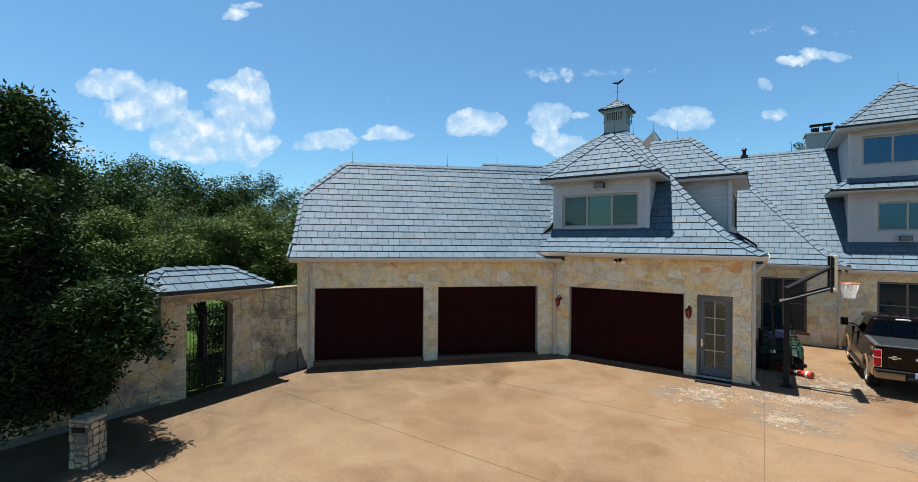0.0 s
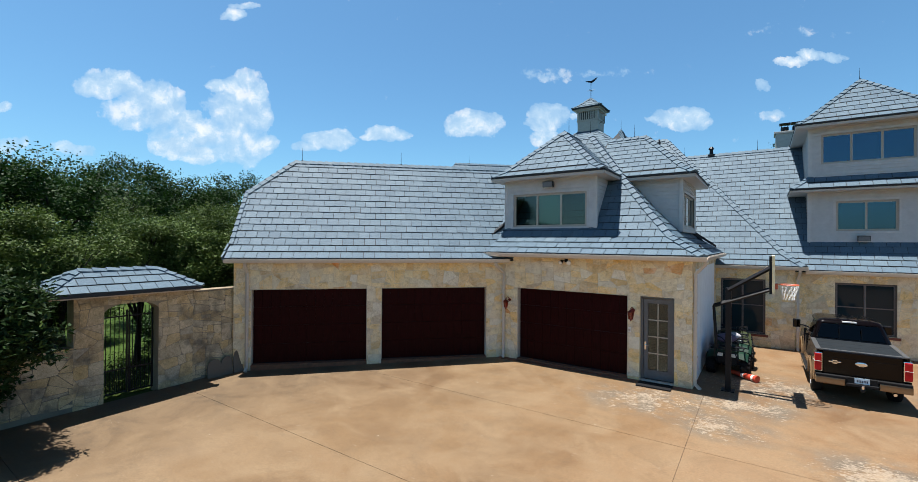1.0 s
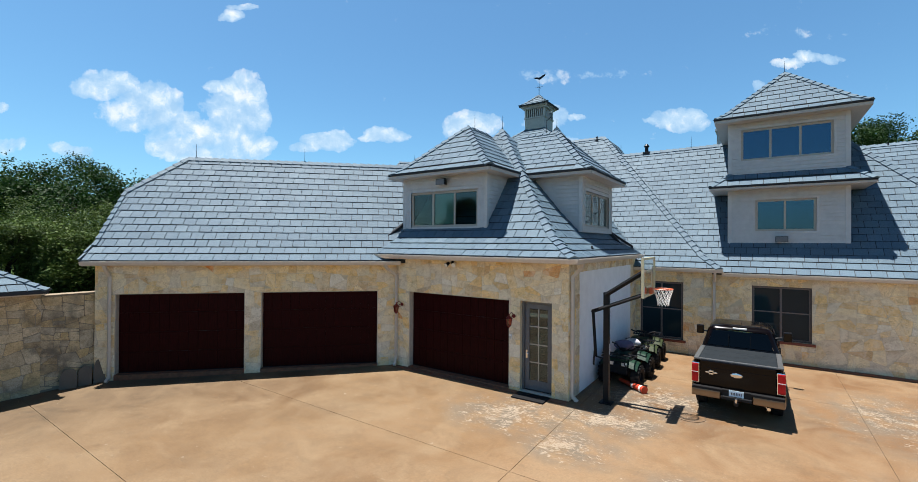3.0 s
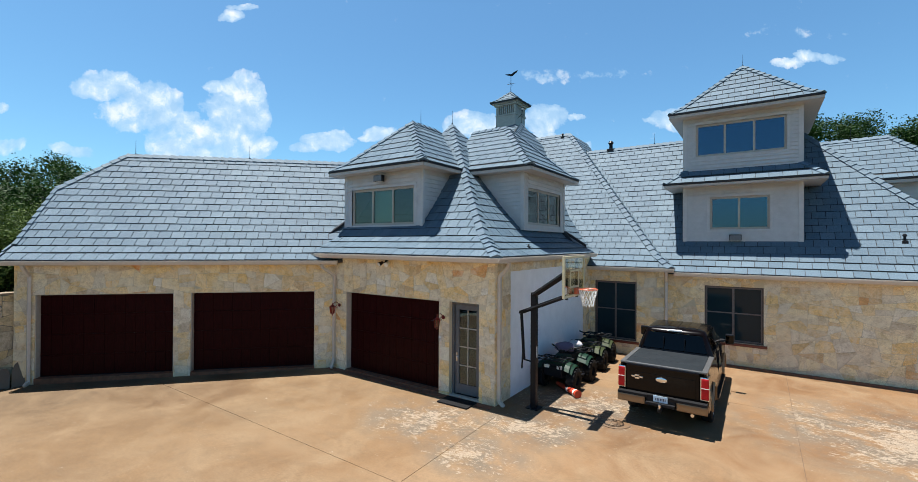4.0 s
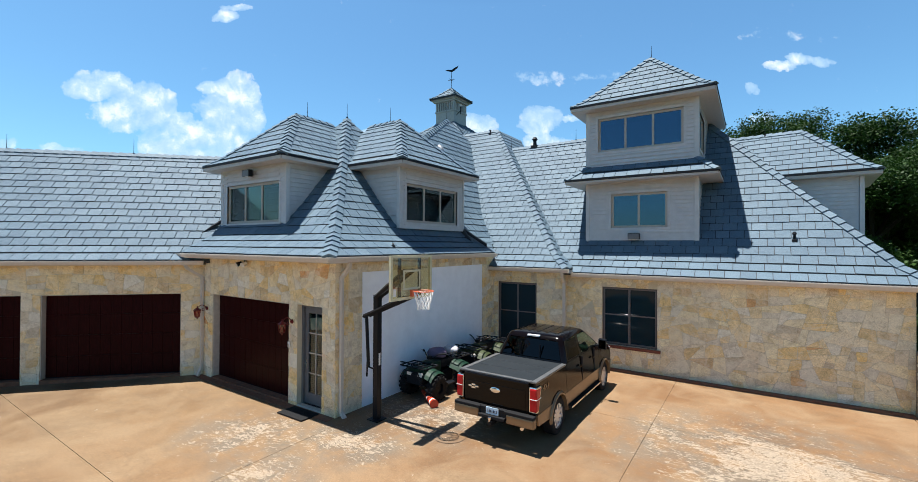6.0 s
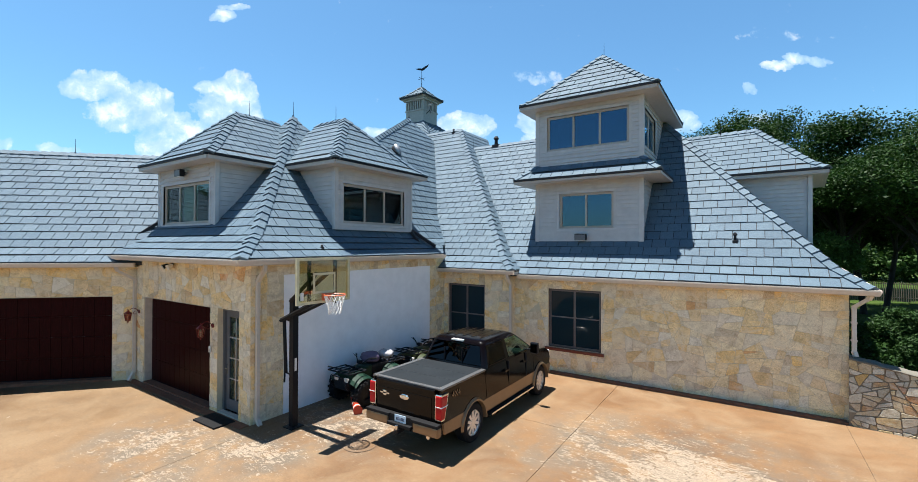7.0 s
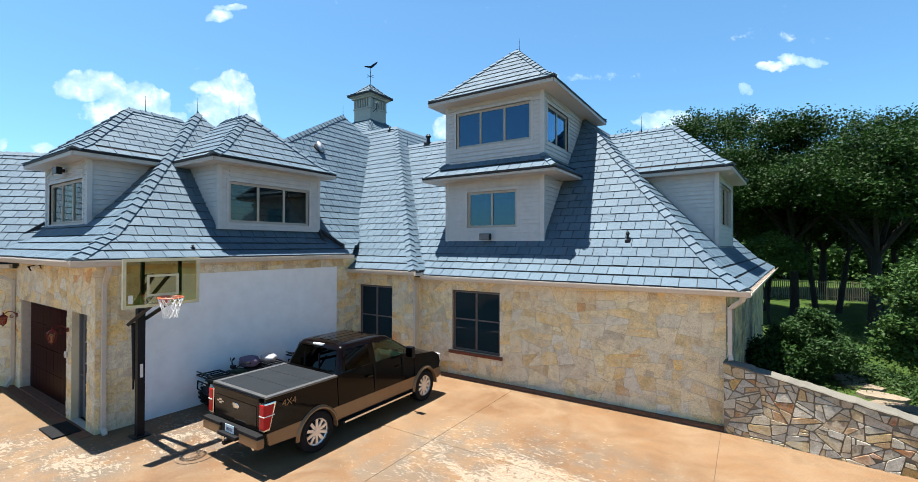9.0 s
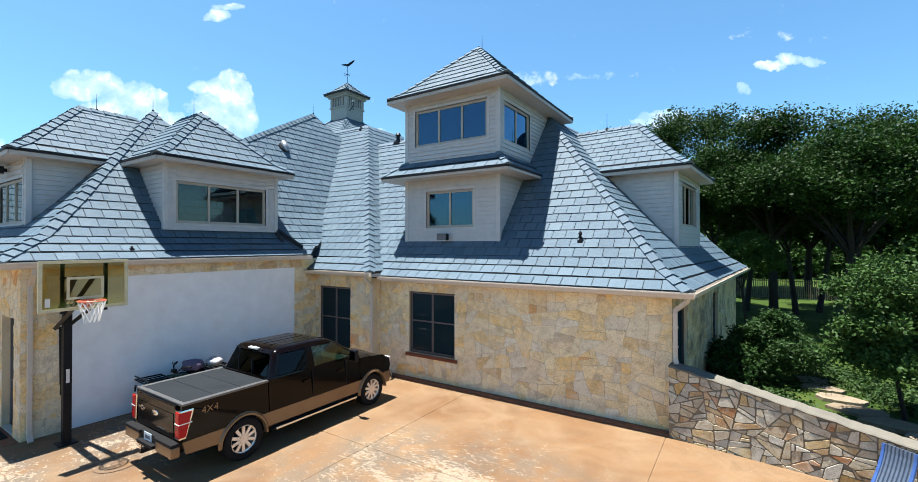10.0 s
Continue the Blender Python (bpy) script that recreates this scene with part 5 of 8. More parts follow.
# house windows
window("window_7", HOUSE, *W3, 2, "tall dark two-light window with a red-brown sill", "ground floor windows", casing=0, frame_mat=DARKFRAME, inset=0.1, bars=(0.52,), sill=0.1, glass=SCREEN, sash_mat=GREYSASH)
window("window_8", LINK, *W4, 2, "tall dark two-light window beside the white wall", "ground floor windows", casing=0, frame_mat=DARKFRAME, inset=0.1, bars=(0.52,), sill=0.1, glass=SCREEN, sash_mat=GREYSASH)
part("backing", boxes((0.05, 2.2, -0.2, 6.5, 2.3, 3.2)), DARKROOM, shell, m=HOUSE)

# white stuccoed panel on the garage's side wall
panel = tagged(part("stucco_panel", boxes((1.06, -0.012, -0.05, 7.25, 0.1, 3.56)), RENDERED, m=WSIDE), "plain white stucco panel let into the stone side wall", "wall panel", kind="structure")

# gate house
arch = (-10.28, -8.93)
gate_top = 2.88
gw = bmesh.new()
box(gw, -10.95, 0, -0.4, arch[0], 0.55, gate_top)
box(gw, arch[1], 0, -0.4, -7.95, 0.55, gate_top)
n = 14
prev = None
for i in range(n + 1):
    s = arch[0] + (arch[1] - arch[0]) * i / n
    k = (i / n - 0.5) * 2
    z = 2.28 + 0.26 * math.sqrt(max(0.0, 1 - k * k * 0.98))
    if prev:
        vs = [gw.verts.new(p) for p in ((prev[0], 0, prev[1]), (s, 0, z), (s, 0, gate_top), (prev[0], 0, gate_top), (prev[0], 0.55, prev[1]), (s, 0.55, z), (s, 0.55, gate_top), (prev[0], 0.55, gate_top))]
        for f in ((0, 1, 2, 3), (7, 6, 5, 4), (0, 4, 5, 1), (3, 2, 6, 7)):
            gw.faces.new([vs[i] for i in f])
    prev = (s, z)
gatehouse = tagged(part("gatehouse", gw, mortar_mat("gate_mortar", (0.36, 0.31, 0.23)), m=GATE), "stone gatehouse with an arched opening and a small hipped roof", "gatehouse")
PG = [(0.0, 2.93), (0.94, 3.5)]
sing, rest = [], ([], [])
groof = part("roof_frame", boxes((-11.7, -0.5, 2.80, -7.95, 1.15, 2.9)), TRIM, gatehouse, m=GATE)
gf = [Face((-12.88, -11.74), (0, 1), PG), Face((-12.88, -7.9), (-1, 0), PG), Face((-14.76, -7.9), (0, -1), PG), Face((-14.76, -11.74), (1, 0), PG)]
for i, f in enumerate(gf):
    L = 3.84 if i % 2 == 0 else 1.88
    lay(groof, f, [(0, 0), (L, 0), (L - 0.94, 0.94), (0.94, 0.94)] if i % 2 == 0 else [(0, 0), (L, 0), (L / 2, 0.94)], 100 + i, sing, rest)
verts, faces = rest
for me, mt in sing:
    at = len(verts)
    verts.extend([mt @ v.co for v in me.vertices])
    faces.extend([[at + i for i in p.vertices] for p in me.polygons])
fld = new("tile_field", raw_mesh("tile_field", [tuple(v) for v in verts], faces, SLATE))
fld.parent = groof
for i in range(4):
    ridge_caps(groof, gf[(i + 1) % 4].at(0, 0), gf[(i + 1) % 4].at(0.94, 0.94), gf[i].normal(0.5), gf[(i + 1) % 4].normal(0.5), half=0.12)
ridge_caps(groof, gf[0].at(0.94, 0.94), gf[0].at(3.84 - 0.94, 0.94), gf[0].normal(0.5), gf[2].normal(0.5), half=0.12)

# iron gate
gate = thing("iron_gate", "closed black wrought-iron double gate with upright bars", "gate")
gt = GATE @ Matrix.Translation((0, 0.32, 0))
for leafn, (a, b) in enumerate(((arch[0] + 0.03, (arch[0] + arch[1]) / 2 - 0.01), ((arch[0] + arch[1]) / 2 + 0.01, arch[1] - 0.03))):
    fr = part("gate_leaf", boxes((a, -0.02, -0.15, a + 0.04, 0.02, 2.3), (b - 0.04, -0.02, -0.15, b, 0.02, 2.3), (a, -0.02, -0.13, b, 0.02, -0.09), (a, -0.02, 0.55, b, 0.02, 0.59), (a, -0.02, 2.1, b, 0.02, 2.14)), BLACK, gate, m=gt)
    for i in range(1, 6):
        s = a + (b - a) * i / 6
        part("bar", rods(((s, 0, -0.12), (s, 0, 2.38), 0.011), sides=6), BLACK, fr, m=gt)
        if i < 6:
            part("picket", rods(((s - 0.045, 0, -0.12), (s - 0.045, 0, 0.72), 0.008), sides=6), BLACK, fr, m=gt)

# low rubble wall beyond the house corner
ang = math.radians(-7.5)
LOW = frame_of(12.06, 8.36, 0, math.cos(ang), math.sin(ang))
topline = ((0.0, 1.6), (6.0, 0.5))


def top_at(s):
    return topline[0][1] + (topline[1][1] - topline[0][1]) * s / 6.0


def wedge(s0, s1, za, zb0, zb1, d0, d1):
    bm = bmesh.new()
    vs = [bm.verts.new(p) for p in ((s0, d0, za), (s1, d0, za), (s1, d1, za), (s0, d1, za), (s0, d0, zb0), (s1, d0, zb1), (s1, d1, zb1), (s0, d1, zb0))]
    for f in ((3, 2, 1, 0), (4, 5, 6, 7), (0, 1, 5, 4), (1, 2, 6, 5), (2, 3, 7, 6), (3, 0, 4, 7)):
        bm.faces.new([vs[i] for i in f])
    return bm


low_wall = tagged(part("low_wall", wedge(0, 7.5, -0.3, top_at(0), top_at(7.5), 0, 0.42), TANMORTAR, m=LOW), "rubble fieldstone garden wall with a sloping pale mortar cap", "garden wall", kind="structure")
# thin cap of pale mortar, trowelled uneven along both edges
rnd = random.Random(7)
cap, prev = bmesh.new(), None
CAPMORTAR = mortar_mat("pale_cap_mortar", (0.19, 0.178, 0.148))
for i in range(76):
    s = i * 0.1
    zt = top_at(s) + 0.03 + rnd.uniform(-0.012, 0.012)
    fo, bo = -0.05 + rnd.uniform(-0.018, 0.018), 0.46 + rnd.uniform(-0.02, 0.02)
    row = [cap.verts.new(p) for p in ((s, fo + 0.012, top_at(s) - 0.012 + rnd.uniform(-0.012, 0.006)), (s, fo, zt - 0.02), (s, fo + 0.02, zt), (s, 0.2, zt + 0.012), (s, bo - 0.03, zt), (s, bo, top_at(s)))]
    if prev:
        for k in range(6):
            cap.faces.new((prev[k], row[k], row[(k + 1) % 6], prev[(k + 1) % 6]))
    else:
        cap.faces.new(row)
    prev = row
cap.faces.new(prev[::-1])
part("coping", cap, CAPMORTAR, low_wall, m=LOW)

# mailbox pillar
PIL = Matrix.Translation((-11.1, -13.15, -0.3)) @ Matrix.Rotation(radians(28), 4, "Z") @ Matrix.Diagonal((0.7, 0.74, 0.97, 1))
pillar = tagged(part("mailbox_pillar", boxes((-0.3, -0.27, 0.0, 0.3, 0.27, 1.0)), DARKMORTAR, m=PIL), "square stone mailbox pillar in the shade of a tree", "pillar")
part("cap", boxes((-0.315, -0.285, 0.98, 0.315, 0.285, 1.04), bevel=0.012), GATESTONE, pillar, m=PIL)
part("slot_plate", boxes((-0.2, -0.31, 0.78, 0.2, -0.275, 0.88)), BLACK, pillar, "dark metal mail slot", m=PIL)


# ---- fixtures on the house ----
def rod_thing(p, h=0.55):
    ob = thing("lightning_rod", "thin dark lightning rod standing on the roof ridge", "lightning rod", "lightning rods", m=Matrix.Translation(p))
    part("foot", boxes((-0.025, -0.025, -0.1, 0.025, 0.025, 0.03)), BLACK, ob)
    part("spike", rods(((0, 0, 0), (0, 0, h), 0.011, 0.004), sides=6), BLACK, ob)


for p in (apex, d1top + Vector((0, 0.5, 0)), d2top + Vector((-0.5, 0, 0)), d3top + Vector((-1.2, 0, 0)), f_l.at(-7.8, dR), f_l.at(-3.55, dR), tf[1].at(2.6, 2.36), f_h.at(7.5, 5.38), f_h.at(4.0, 5.38), big_apex, f6.at(1.5, 5.0), f6.at(7.0, 5.0), k2 + Vector((-0.8, 0, 0))):
    rod_thing(Vector(p) + Vector((0, 0, 0.05)))


def roof_vent(p, h=0.3, r=0.07, label="small black plumbing vent on the roof slope"):
    ob = thing("roof_vent", label, "roof vent", "roof vents", m=Matrix.Translation(p))
    part("flashing", boxes((-r * 1.6, -r * 1.6, -0.1, r * 1.6, r * 1.6, 0.03), bevel=0.01), LEADFLASH, ob)
    bm = rods(((0, 0, -0.15), (0, 0, h * 0.7), r * 1.1, r * 0.8))
    part("pipe", bm, BLACK, ob)
    part("cowl", rods(((0, 0, h * 0.6), (0, 0, h * 0.75), r * 0.9, r * 1.5), ((0, 0, h * 0.75), (0, 0, h), r * 1.5, r * 0.7)), BLACK, ob)


roof_vent(f_h.at(15.68, 1.18, 0.03), 0.26, 0.042)
roof_vent(f_h.at(5.35, 5.36, 0.03), 0.46, 0.1, "black cowled flue on the main ridge")
roof_vent(f_right.at(2.6, 0.35, 0.04), 0.09, 0.03)
roof_vent(f_k.at(4.6, 6.0, 0.06), 0.2, 0.045)

turb = thing("oval_vent", "grey domed roof vent on the upper slope", "roof vent", m=Matrix.Translation(f7.at(9.3, 3.9)))
bm = bmesh.new()
bmesh.ops.create_uvsphere(bm, u_segments=20, v_segments=10, radius=0.3)
bm.transform(Matrix.Diagonal((0.55, 1.0, 0.45, 1)))
qv = f7.normal(3).to_track_quat("Z", "Y").to_matrix().to_4x4()
part("dome", bm, plain("grey_vent_metal", (0.30, 0.32, 0.34), 0.4, 0.6), turb, m=Matrix.Translation(f7.normal(3) * 0.14) @ qv)
bm = rods(((0, 0, 0), (0, 0, 0.08), 0.26, 0.24), sides=20)
part("collar", bm, LEADFLASH, turb, m=qv)

# cupola with weather vane
cup = thing("cupola", "stone-grey louvred cupola with a slate-look cap and weather vane", "cupola", m=Matrix.Translation((-8.9, 17.9, 0)))
part("base", boxes((-0.75, -0.75, 11.0, 0.75, 0.75, 13.45)), CUPOLAPAINT, cup)
part("sill_band", boxes((-0.81, -0.81, 13.4, 0.81, 0.81, 13.5), bevel=0.015), CUPOLAPAINT, cup)
part("core", boxes((-0.66, -0.66, 13.5, 0.66, 0.66, 14.1)), BLACK, cup)
for a in range(4):
    rm = Matrix.Rotation(a * math.pi / 2, 4, "Z")
    part("corner_post", boxes((0.64, -0.77, 13.5, 0.77, -0.64, 14.1)), CUPOLAPAINT, cup, m=rm)
    for i in range(8):
        s = -0.56 + i * 0.16
        part("louvre_bar", boxes((s - 0.04, -0.75, 13.5, s + 0.04, -0.67, 14.1)), CUPOLAPAINT, cup, m=rm)
part("cornice", boxes((-0.88, -0.88, 14.1, 0.88, 0.88, 14.22), (-1.0, -1.0, 14.22, 1.0, 1.0, 14.34), bevel=0.012), CUPOLAPAINT, cup)
PC = [(0.0, 14.36), (0.32, 14.55), (1.08, 15.25)]
sing, rest = [], ([], [])
rt = part("cap_roof", boxes((-1.0, -1.0, 14.33, 1.0, 1.0, 14.37)), UNDERLAY, cup)
cf = [Face((x * 1.08, y * 1.08), a, PC) for x, y, a in ((-1, -1, (1, 0)), (1, -1, (0, 1)), (1, 1, (-1, 0)), (-1, 1, (0, -1)))]
for i, f in enumerate(cf):
    lay(rt, f, [(0, 0), (2.16, 0), (1.08, 1.08)], 140 + i, sing, rest)
verts, faces = rest
for me, mt in sing:
    at = len(verts)
    verts.extend([mt @ v.co for v in me.vertices])
    faces.extend([[at + i for i in p.vertices] for p in me.polygons])
me = raw_mesh("tile_field", [tuple(v) for v in verts], faces, SLATE)
fld = new("tile_field", me)
fld.parent = rt
for i in range(4):
    ridge_caps(rt, cf[(i + 1) % 4].at(0, 0), cf[(i + 1) % 4].at(0.32, 0.32), cf[i].normal(0.2), cf[(i + 1) % 4].normal(0.2), half=0.1)
    ridge_caps(rt, cf[(i + 1) % 4].at(0.32, 0.32), cf[(i + 1) % 4].at(1.08, 1.08), cf[i].normal(0.8), cf[(i + 1) % 4].normal(0.8), half=0.1)
part("vane_mast", rods(((0, 0, 15.2), (0, 0, 16.45), 0.022, 0.016), sides=8), BLACK, cup)
part("compass_arms", rods(((-0.3, 0, 15.85), (0.3, 0, 15.85), 0.014), ((0, -0.3, 15.85), (0, 0.3, 15.85), 0.014), sides=6), BLACK, cup)
vane = bmesh.new()
prof_v = [(-0.42, 0.02), (-0.2, 0.06), (0.0, 0.05), (0.25, 0.22), (0.5, 0.36), (0.42, 0.2), (0.2, 0.0), (0.05, -0.1), (-0.15, -0.06), (-0.3, -0.03)]
a = [vane.verts.new((x, -0.02, 16.5 + z)) for x, z in prof_v]
b = [vane.verts.new((x, 0.02, 16.5 + z)) for x, z in prof_v]
vane.faces.new(a)
vane.faces.new(b[::-1])
for i in range(len(a)):
    vane.faces.new((a[i], b[i], b[(i + 1) % len(a)], a[(i + 1) % len(a)]))
part("vane", vane, BLACK, cup, "black swooping vane figure", m=Matrix.Rotation(radians(35), 4, "Z"))
dish = thing("antenna", "small grey antenna on a bracket beside the cupola", "antenna", m=Matrix.Translation((-7.9, 17.3, 13.3)))
part("bracket", rods(((-0.15, 0, -0.2), (0.2, 0, 0.05), 0.02), ((0.2, 0, -0.2), (0.2, 0, 0.45), 0.025)), BLACK, dish)
part("head", boxes((0.08, -0.08, 0.3, 0.32, 0.08, 0.42), bevel=0.02), CUPOLAPAINT, dish)

# chimney
chim = thing("chimney", "squat stone chimney with a dark metal cap", "chimney", m=Matrix.Translation((3.06, 18.0, 0)))
part("stack", boxes((-0.7, -0.5, 7.0, 0.7, 0.5, 10.95), bevel=0.01), CUPOLAPAINT, chim)
part("crown", boxes((-0.78, -0.58, 10.95, 0.78, 0.58, 11.08), bevel=0.02), CUPOLAPAINT, chim)
for s in (-0.25, 0.3):
    fl = part("flue", rods(((s, 0, 11.05), (s, 0, 11.4), 0.2), sides=12), BLACK, chim)
    part("flue_cap", boxes((s - 0.27, -0.27, 11.55, s + 0.27, 0.27, 11.62), bevel=0.02), BLACK, fl)
    for q in (-0.15, 0.15):
        part("flue_post", rods(((s + q, 0, 11.35), (s + q, 0, 11.6), 0.02)), BLACK, fl)

# downpipes
lp = lambda s, d, z: LEFT @ Vector((s, d, z))
downpipe([lp(-9.0, -0.36, 3.6), lp(-9.0, -0.3, 3.5), lp(-9.0, -0.07, 3.25), lp(-9.0, -0.07, -0.05), lp(-9.0, -0.2, -0.12)])
downpipe([(-6.5, -0.40, 3.6), (-6.5, -0.35, 3.5), (-6.42, 0.09, 3.2), (-6.42, 0.09, 0.25), (-6.36, -0.06, 0.02)])
downpipe([(0.36, 0.3, 3.84), (0.33, 0.3, 3.72), (0.07, 0.3, 3.45), (0.07, 0.3, 0.1), (0.2, 0.3, -0.02)])
downpipe([(3.0, 7.75, 3.33), (3.0, 7.8, 3.22), (2.95, 8.13, 2.95), (2.95, 8.13, 0.1), (2.95, 7.98, 0.0)])
downpipe([(12.46, 8.3, 3.18), (12.43, 8.35, 3.08), (12.18, 8.5, 2.85), (12.18, 8.5, 1.75), (12.2, 8.45, 1.66)])

# lanterns
COPPER = plain("red_copper", (0.16, 0.016, 0.014), 0.35, 0.4)
AMBER = glass_mat("lantern_glass", (0.6, 0.22, 0.18))


def lantern(m):
    ob = thing("wall_lantern", "red copper carriage lantern on a scrolled arm", "wall lamp", "garage lanterns", m=m)
    part("back_plate", rods(((0, 0.01, 0.06), (0, -0.02, 0.06), 0.075, 0.065), sides=14), COPPER, ob)
    scroll = [(0, -0.02, 0.06)] + [(0, -0.06 - 0.3 * i / 8, 0.08 + 0.13 * math.sin(math.pi * (0.15 + 0.8 * i / 8))) for i in range(9)]
    curl = [(0, -0.13 + 0.05 * math.cos(a), 0.02 + 0.05 * math.sin(a)) for a in [math.pi * (0.5 + 0.2 * i) for i in range(8)]]
    part("scroll_arm", pipe(scroll, 0.014), COPPER, ob)
    part("scroll_curl", pipe(curl, 0.011), COPPER, ob)
    y = -0.36
    cage = part("cage", rods(((0, y, 0.02), (0, y, 0.06), 0.125, 0.06), ((0, y, -0.27), (0, y, -0.24), 0.05, 0.085), sides=6), COPPER, ob)
    for i in range(6):
        a = i * math.pi / 3
        part("rib", rods(((0.078 * math.cos(a), y + 0.078 * math.sin(a), -0.25), (0.12 * math.cos(a), y + 0.12 * math.sin(a), 0.03), 0.01), sides=5), COPPER, cage)
    part("glass_body", rods(((0, y, -0.24), (0, y, 0.02), 0.072, 0.112), sides=6), AMBER, ob)
    part("candle", rods(((0, y, -0.24), (0, y, -0.08), 0.018)), TRIM, ob)
    part("roof_cap", rods(((0, y, 0.03), (0, y, 0.12), 0.14, 0.03), ((0, y, 0.12), (0, y, 0.19), 0.018), sides=6), COPPER, ob)
    part("finial", rods(((0, y, -0.27), (0, y, -0.34), 0.035, 0.005), sides=6), COPPER, ob)


lantern(Matrix.Translation((-6.2, 0.13, 2.14)) @ Matrix.Scale(0.82, 4))
lantern(Matrix.Translation((-1.70, 0.13, 2.16)) @ Matrix.Scale(0.82, 4))

WHITEPL = plain("white_plastic", (0.75, 0.74, 0.70), 0.4)
LENS = plain("lamp_lens", (0.80, 0.79, 0.74), 0.12, spread=0.03, bump=0.0)
flood = thing("security_light", "twin-headed security spotlight under the eave", "spotlight", m=Matrix.Translation((-3.95, 0.13, 3.74)))
part("mount", boxes((-0.06, -0.03, -0.05, 0.06, 0.0, 0.07), bevel=0.008), BLACK, flood)
for s in (-1, 1):
    hd = part("lamp_head", rods(((s * 0.13, -0.06, 0.0), (s * 0.15, -0.2, -0.07), 0.045, 0.075), sides=12), BLACK if s < 0 else WHITEPL, flood)
    part("lens", rods(((s * 0.15, -0.2, -0.07), (s * 0.1505, -0.204, -0.072), 0.065), sides=12), LENS, hd)
    part("arm", rods(((0, -0.03, 0), (s * 0.13, -0.07, 0.0), 0.014)), BLACK, flood)


def box_flood(p, m=None):
    ob = thing("floodlight", "dark rectangular floodlight fixed to the siding", "floodlight", "floodlights", m=Matrix.Translation(p))
    part("bracket", boxes((-0.03, -0.08, -0.02, 0.03, 0.02, 0.08)), BLACK, ob)
    part("housing", boxes((-0.2, -0.22, -0.1, 0.2, -0.08, 0.12), bevel=0.015), BLACK, ob)
    part("lens", boxes((-0.16, -0.21, -0.108, 0.16, -0.1, -0.101)), LENS, ob)
    part("bezel", boxes((-0.18, -0.232, -0.09, 0.18, -0.221, 0.1), bevel=0.004), GREYDOOR, ob)


box_flood((-4.9, 0.86, 6.56))
box_flood((5.12, 9.36, 4.62))
kp = thing("keypad", "small white keypad beside the garage door", "keypad", m=Matrix.Translation((-1.80, 0.13, 1.58)))
part("case", boxes((-0.04, -0.03, -0.08, 0.04, 0.0, 0.08), bevel=0.008), WHITEPL, kp)
part("cover", boxes((-0.03, -0.036, -0.06, 0.03, -0.031, 0.02)), DOORTRIM, kp)

mat_ob = tagged(part("doormat", boxes((-1.48, -0.44, -0.045, -0.5, 0.08, 0.004), bevel=0.006), RUBBER), "black rubber doormat before the entry door", "doormat")
cover = thing("manhole_cover", "round concrete-coloured manhole cover flush in the drive", "manhole cover", m=Matrix.Translation((2.94, 0.95, -0.03)))
part("plate", rods(((0, 0, -0.02), (0, 0, 0.006), 0.36), sides=32), CONCRETE, cover)
ring = bmesh.new()
for r0, r1 in ((0.36, 0.375), (0.2, 0.21), (0.08, 0.095)):
    n = 32
    a = [ring.verts.new((r0 * math.cos(2 * math.pi * i / n), r0 * math.sin(2 * math.pi * i / n), 0.012)) for i in range(n)]
    b = [ring.verts.new((r1 * math.cos(2 * math.pi * i / n), r1 * math.sin(2 * math.pi * i / n), 0.012)) for i in range(n)]
    for i in range(n):
        ring.faces.new((a[i], a[(i + 1) % n], b[(i + 1) % n], b[i]))
part("rim", ring, JOINT, cover)

# offcuts of dark stone leaning at the corner
for x, y, h, wd, tilt in ((-13.2, -6.95, 0.62, 0.34, 14), (-13.12, -6.55, 0.82, 0.4, 10), (-13.22, -7.35, 0.6, 0.42, 12)):
    bm = bmesh.new()
    n = [(-wd / 2, 0), (wd / 2, 0), (wd / 2, h * 0.7), (wd * 0.3, h * 0.95), (0, h), (-wd * 0.35, h * 0.85), (-wd / 2, h * 0.6)]
    a = [bm.verts.new((s, -0.03, z)) for s, z in n]
    b = [bm.verts.new((s, 0.03, z)) for s, z in n]
    bm.faces.new(a)
    bm.faces.new(b[::-1])
    for i in range(len(n)):
        bm.faces.new((a[i], b[i], b[(i + 1) % len(n)], a[(i + 1) % len(n)]))
    m = Matrix.Translation((x, y, ground_z(x, y) - 0.01)) @ Matrix.Rotation(radians(75), 4, "Z") @ Matrix.Rotation(radians(-tilt), 4, "X")
    tagged(part("stone_slab", bm, DARKMORTAR, m=m), "dark stone offcut leaning against the garden wall", "stone slab", "leaning slabs")


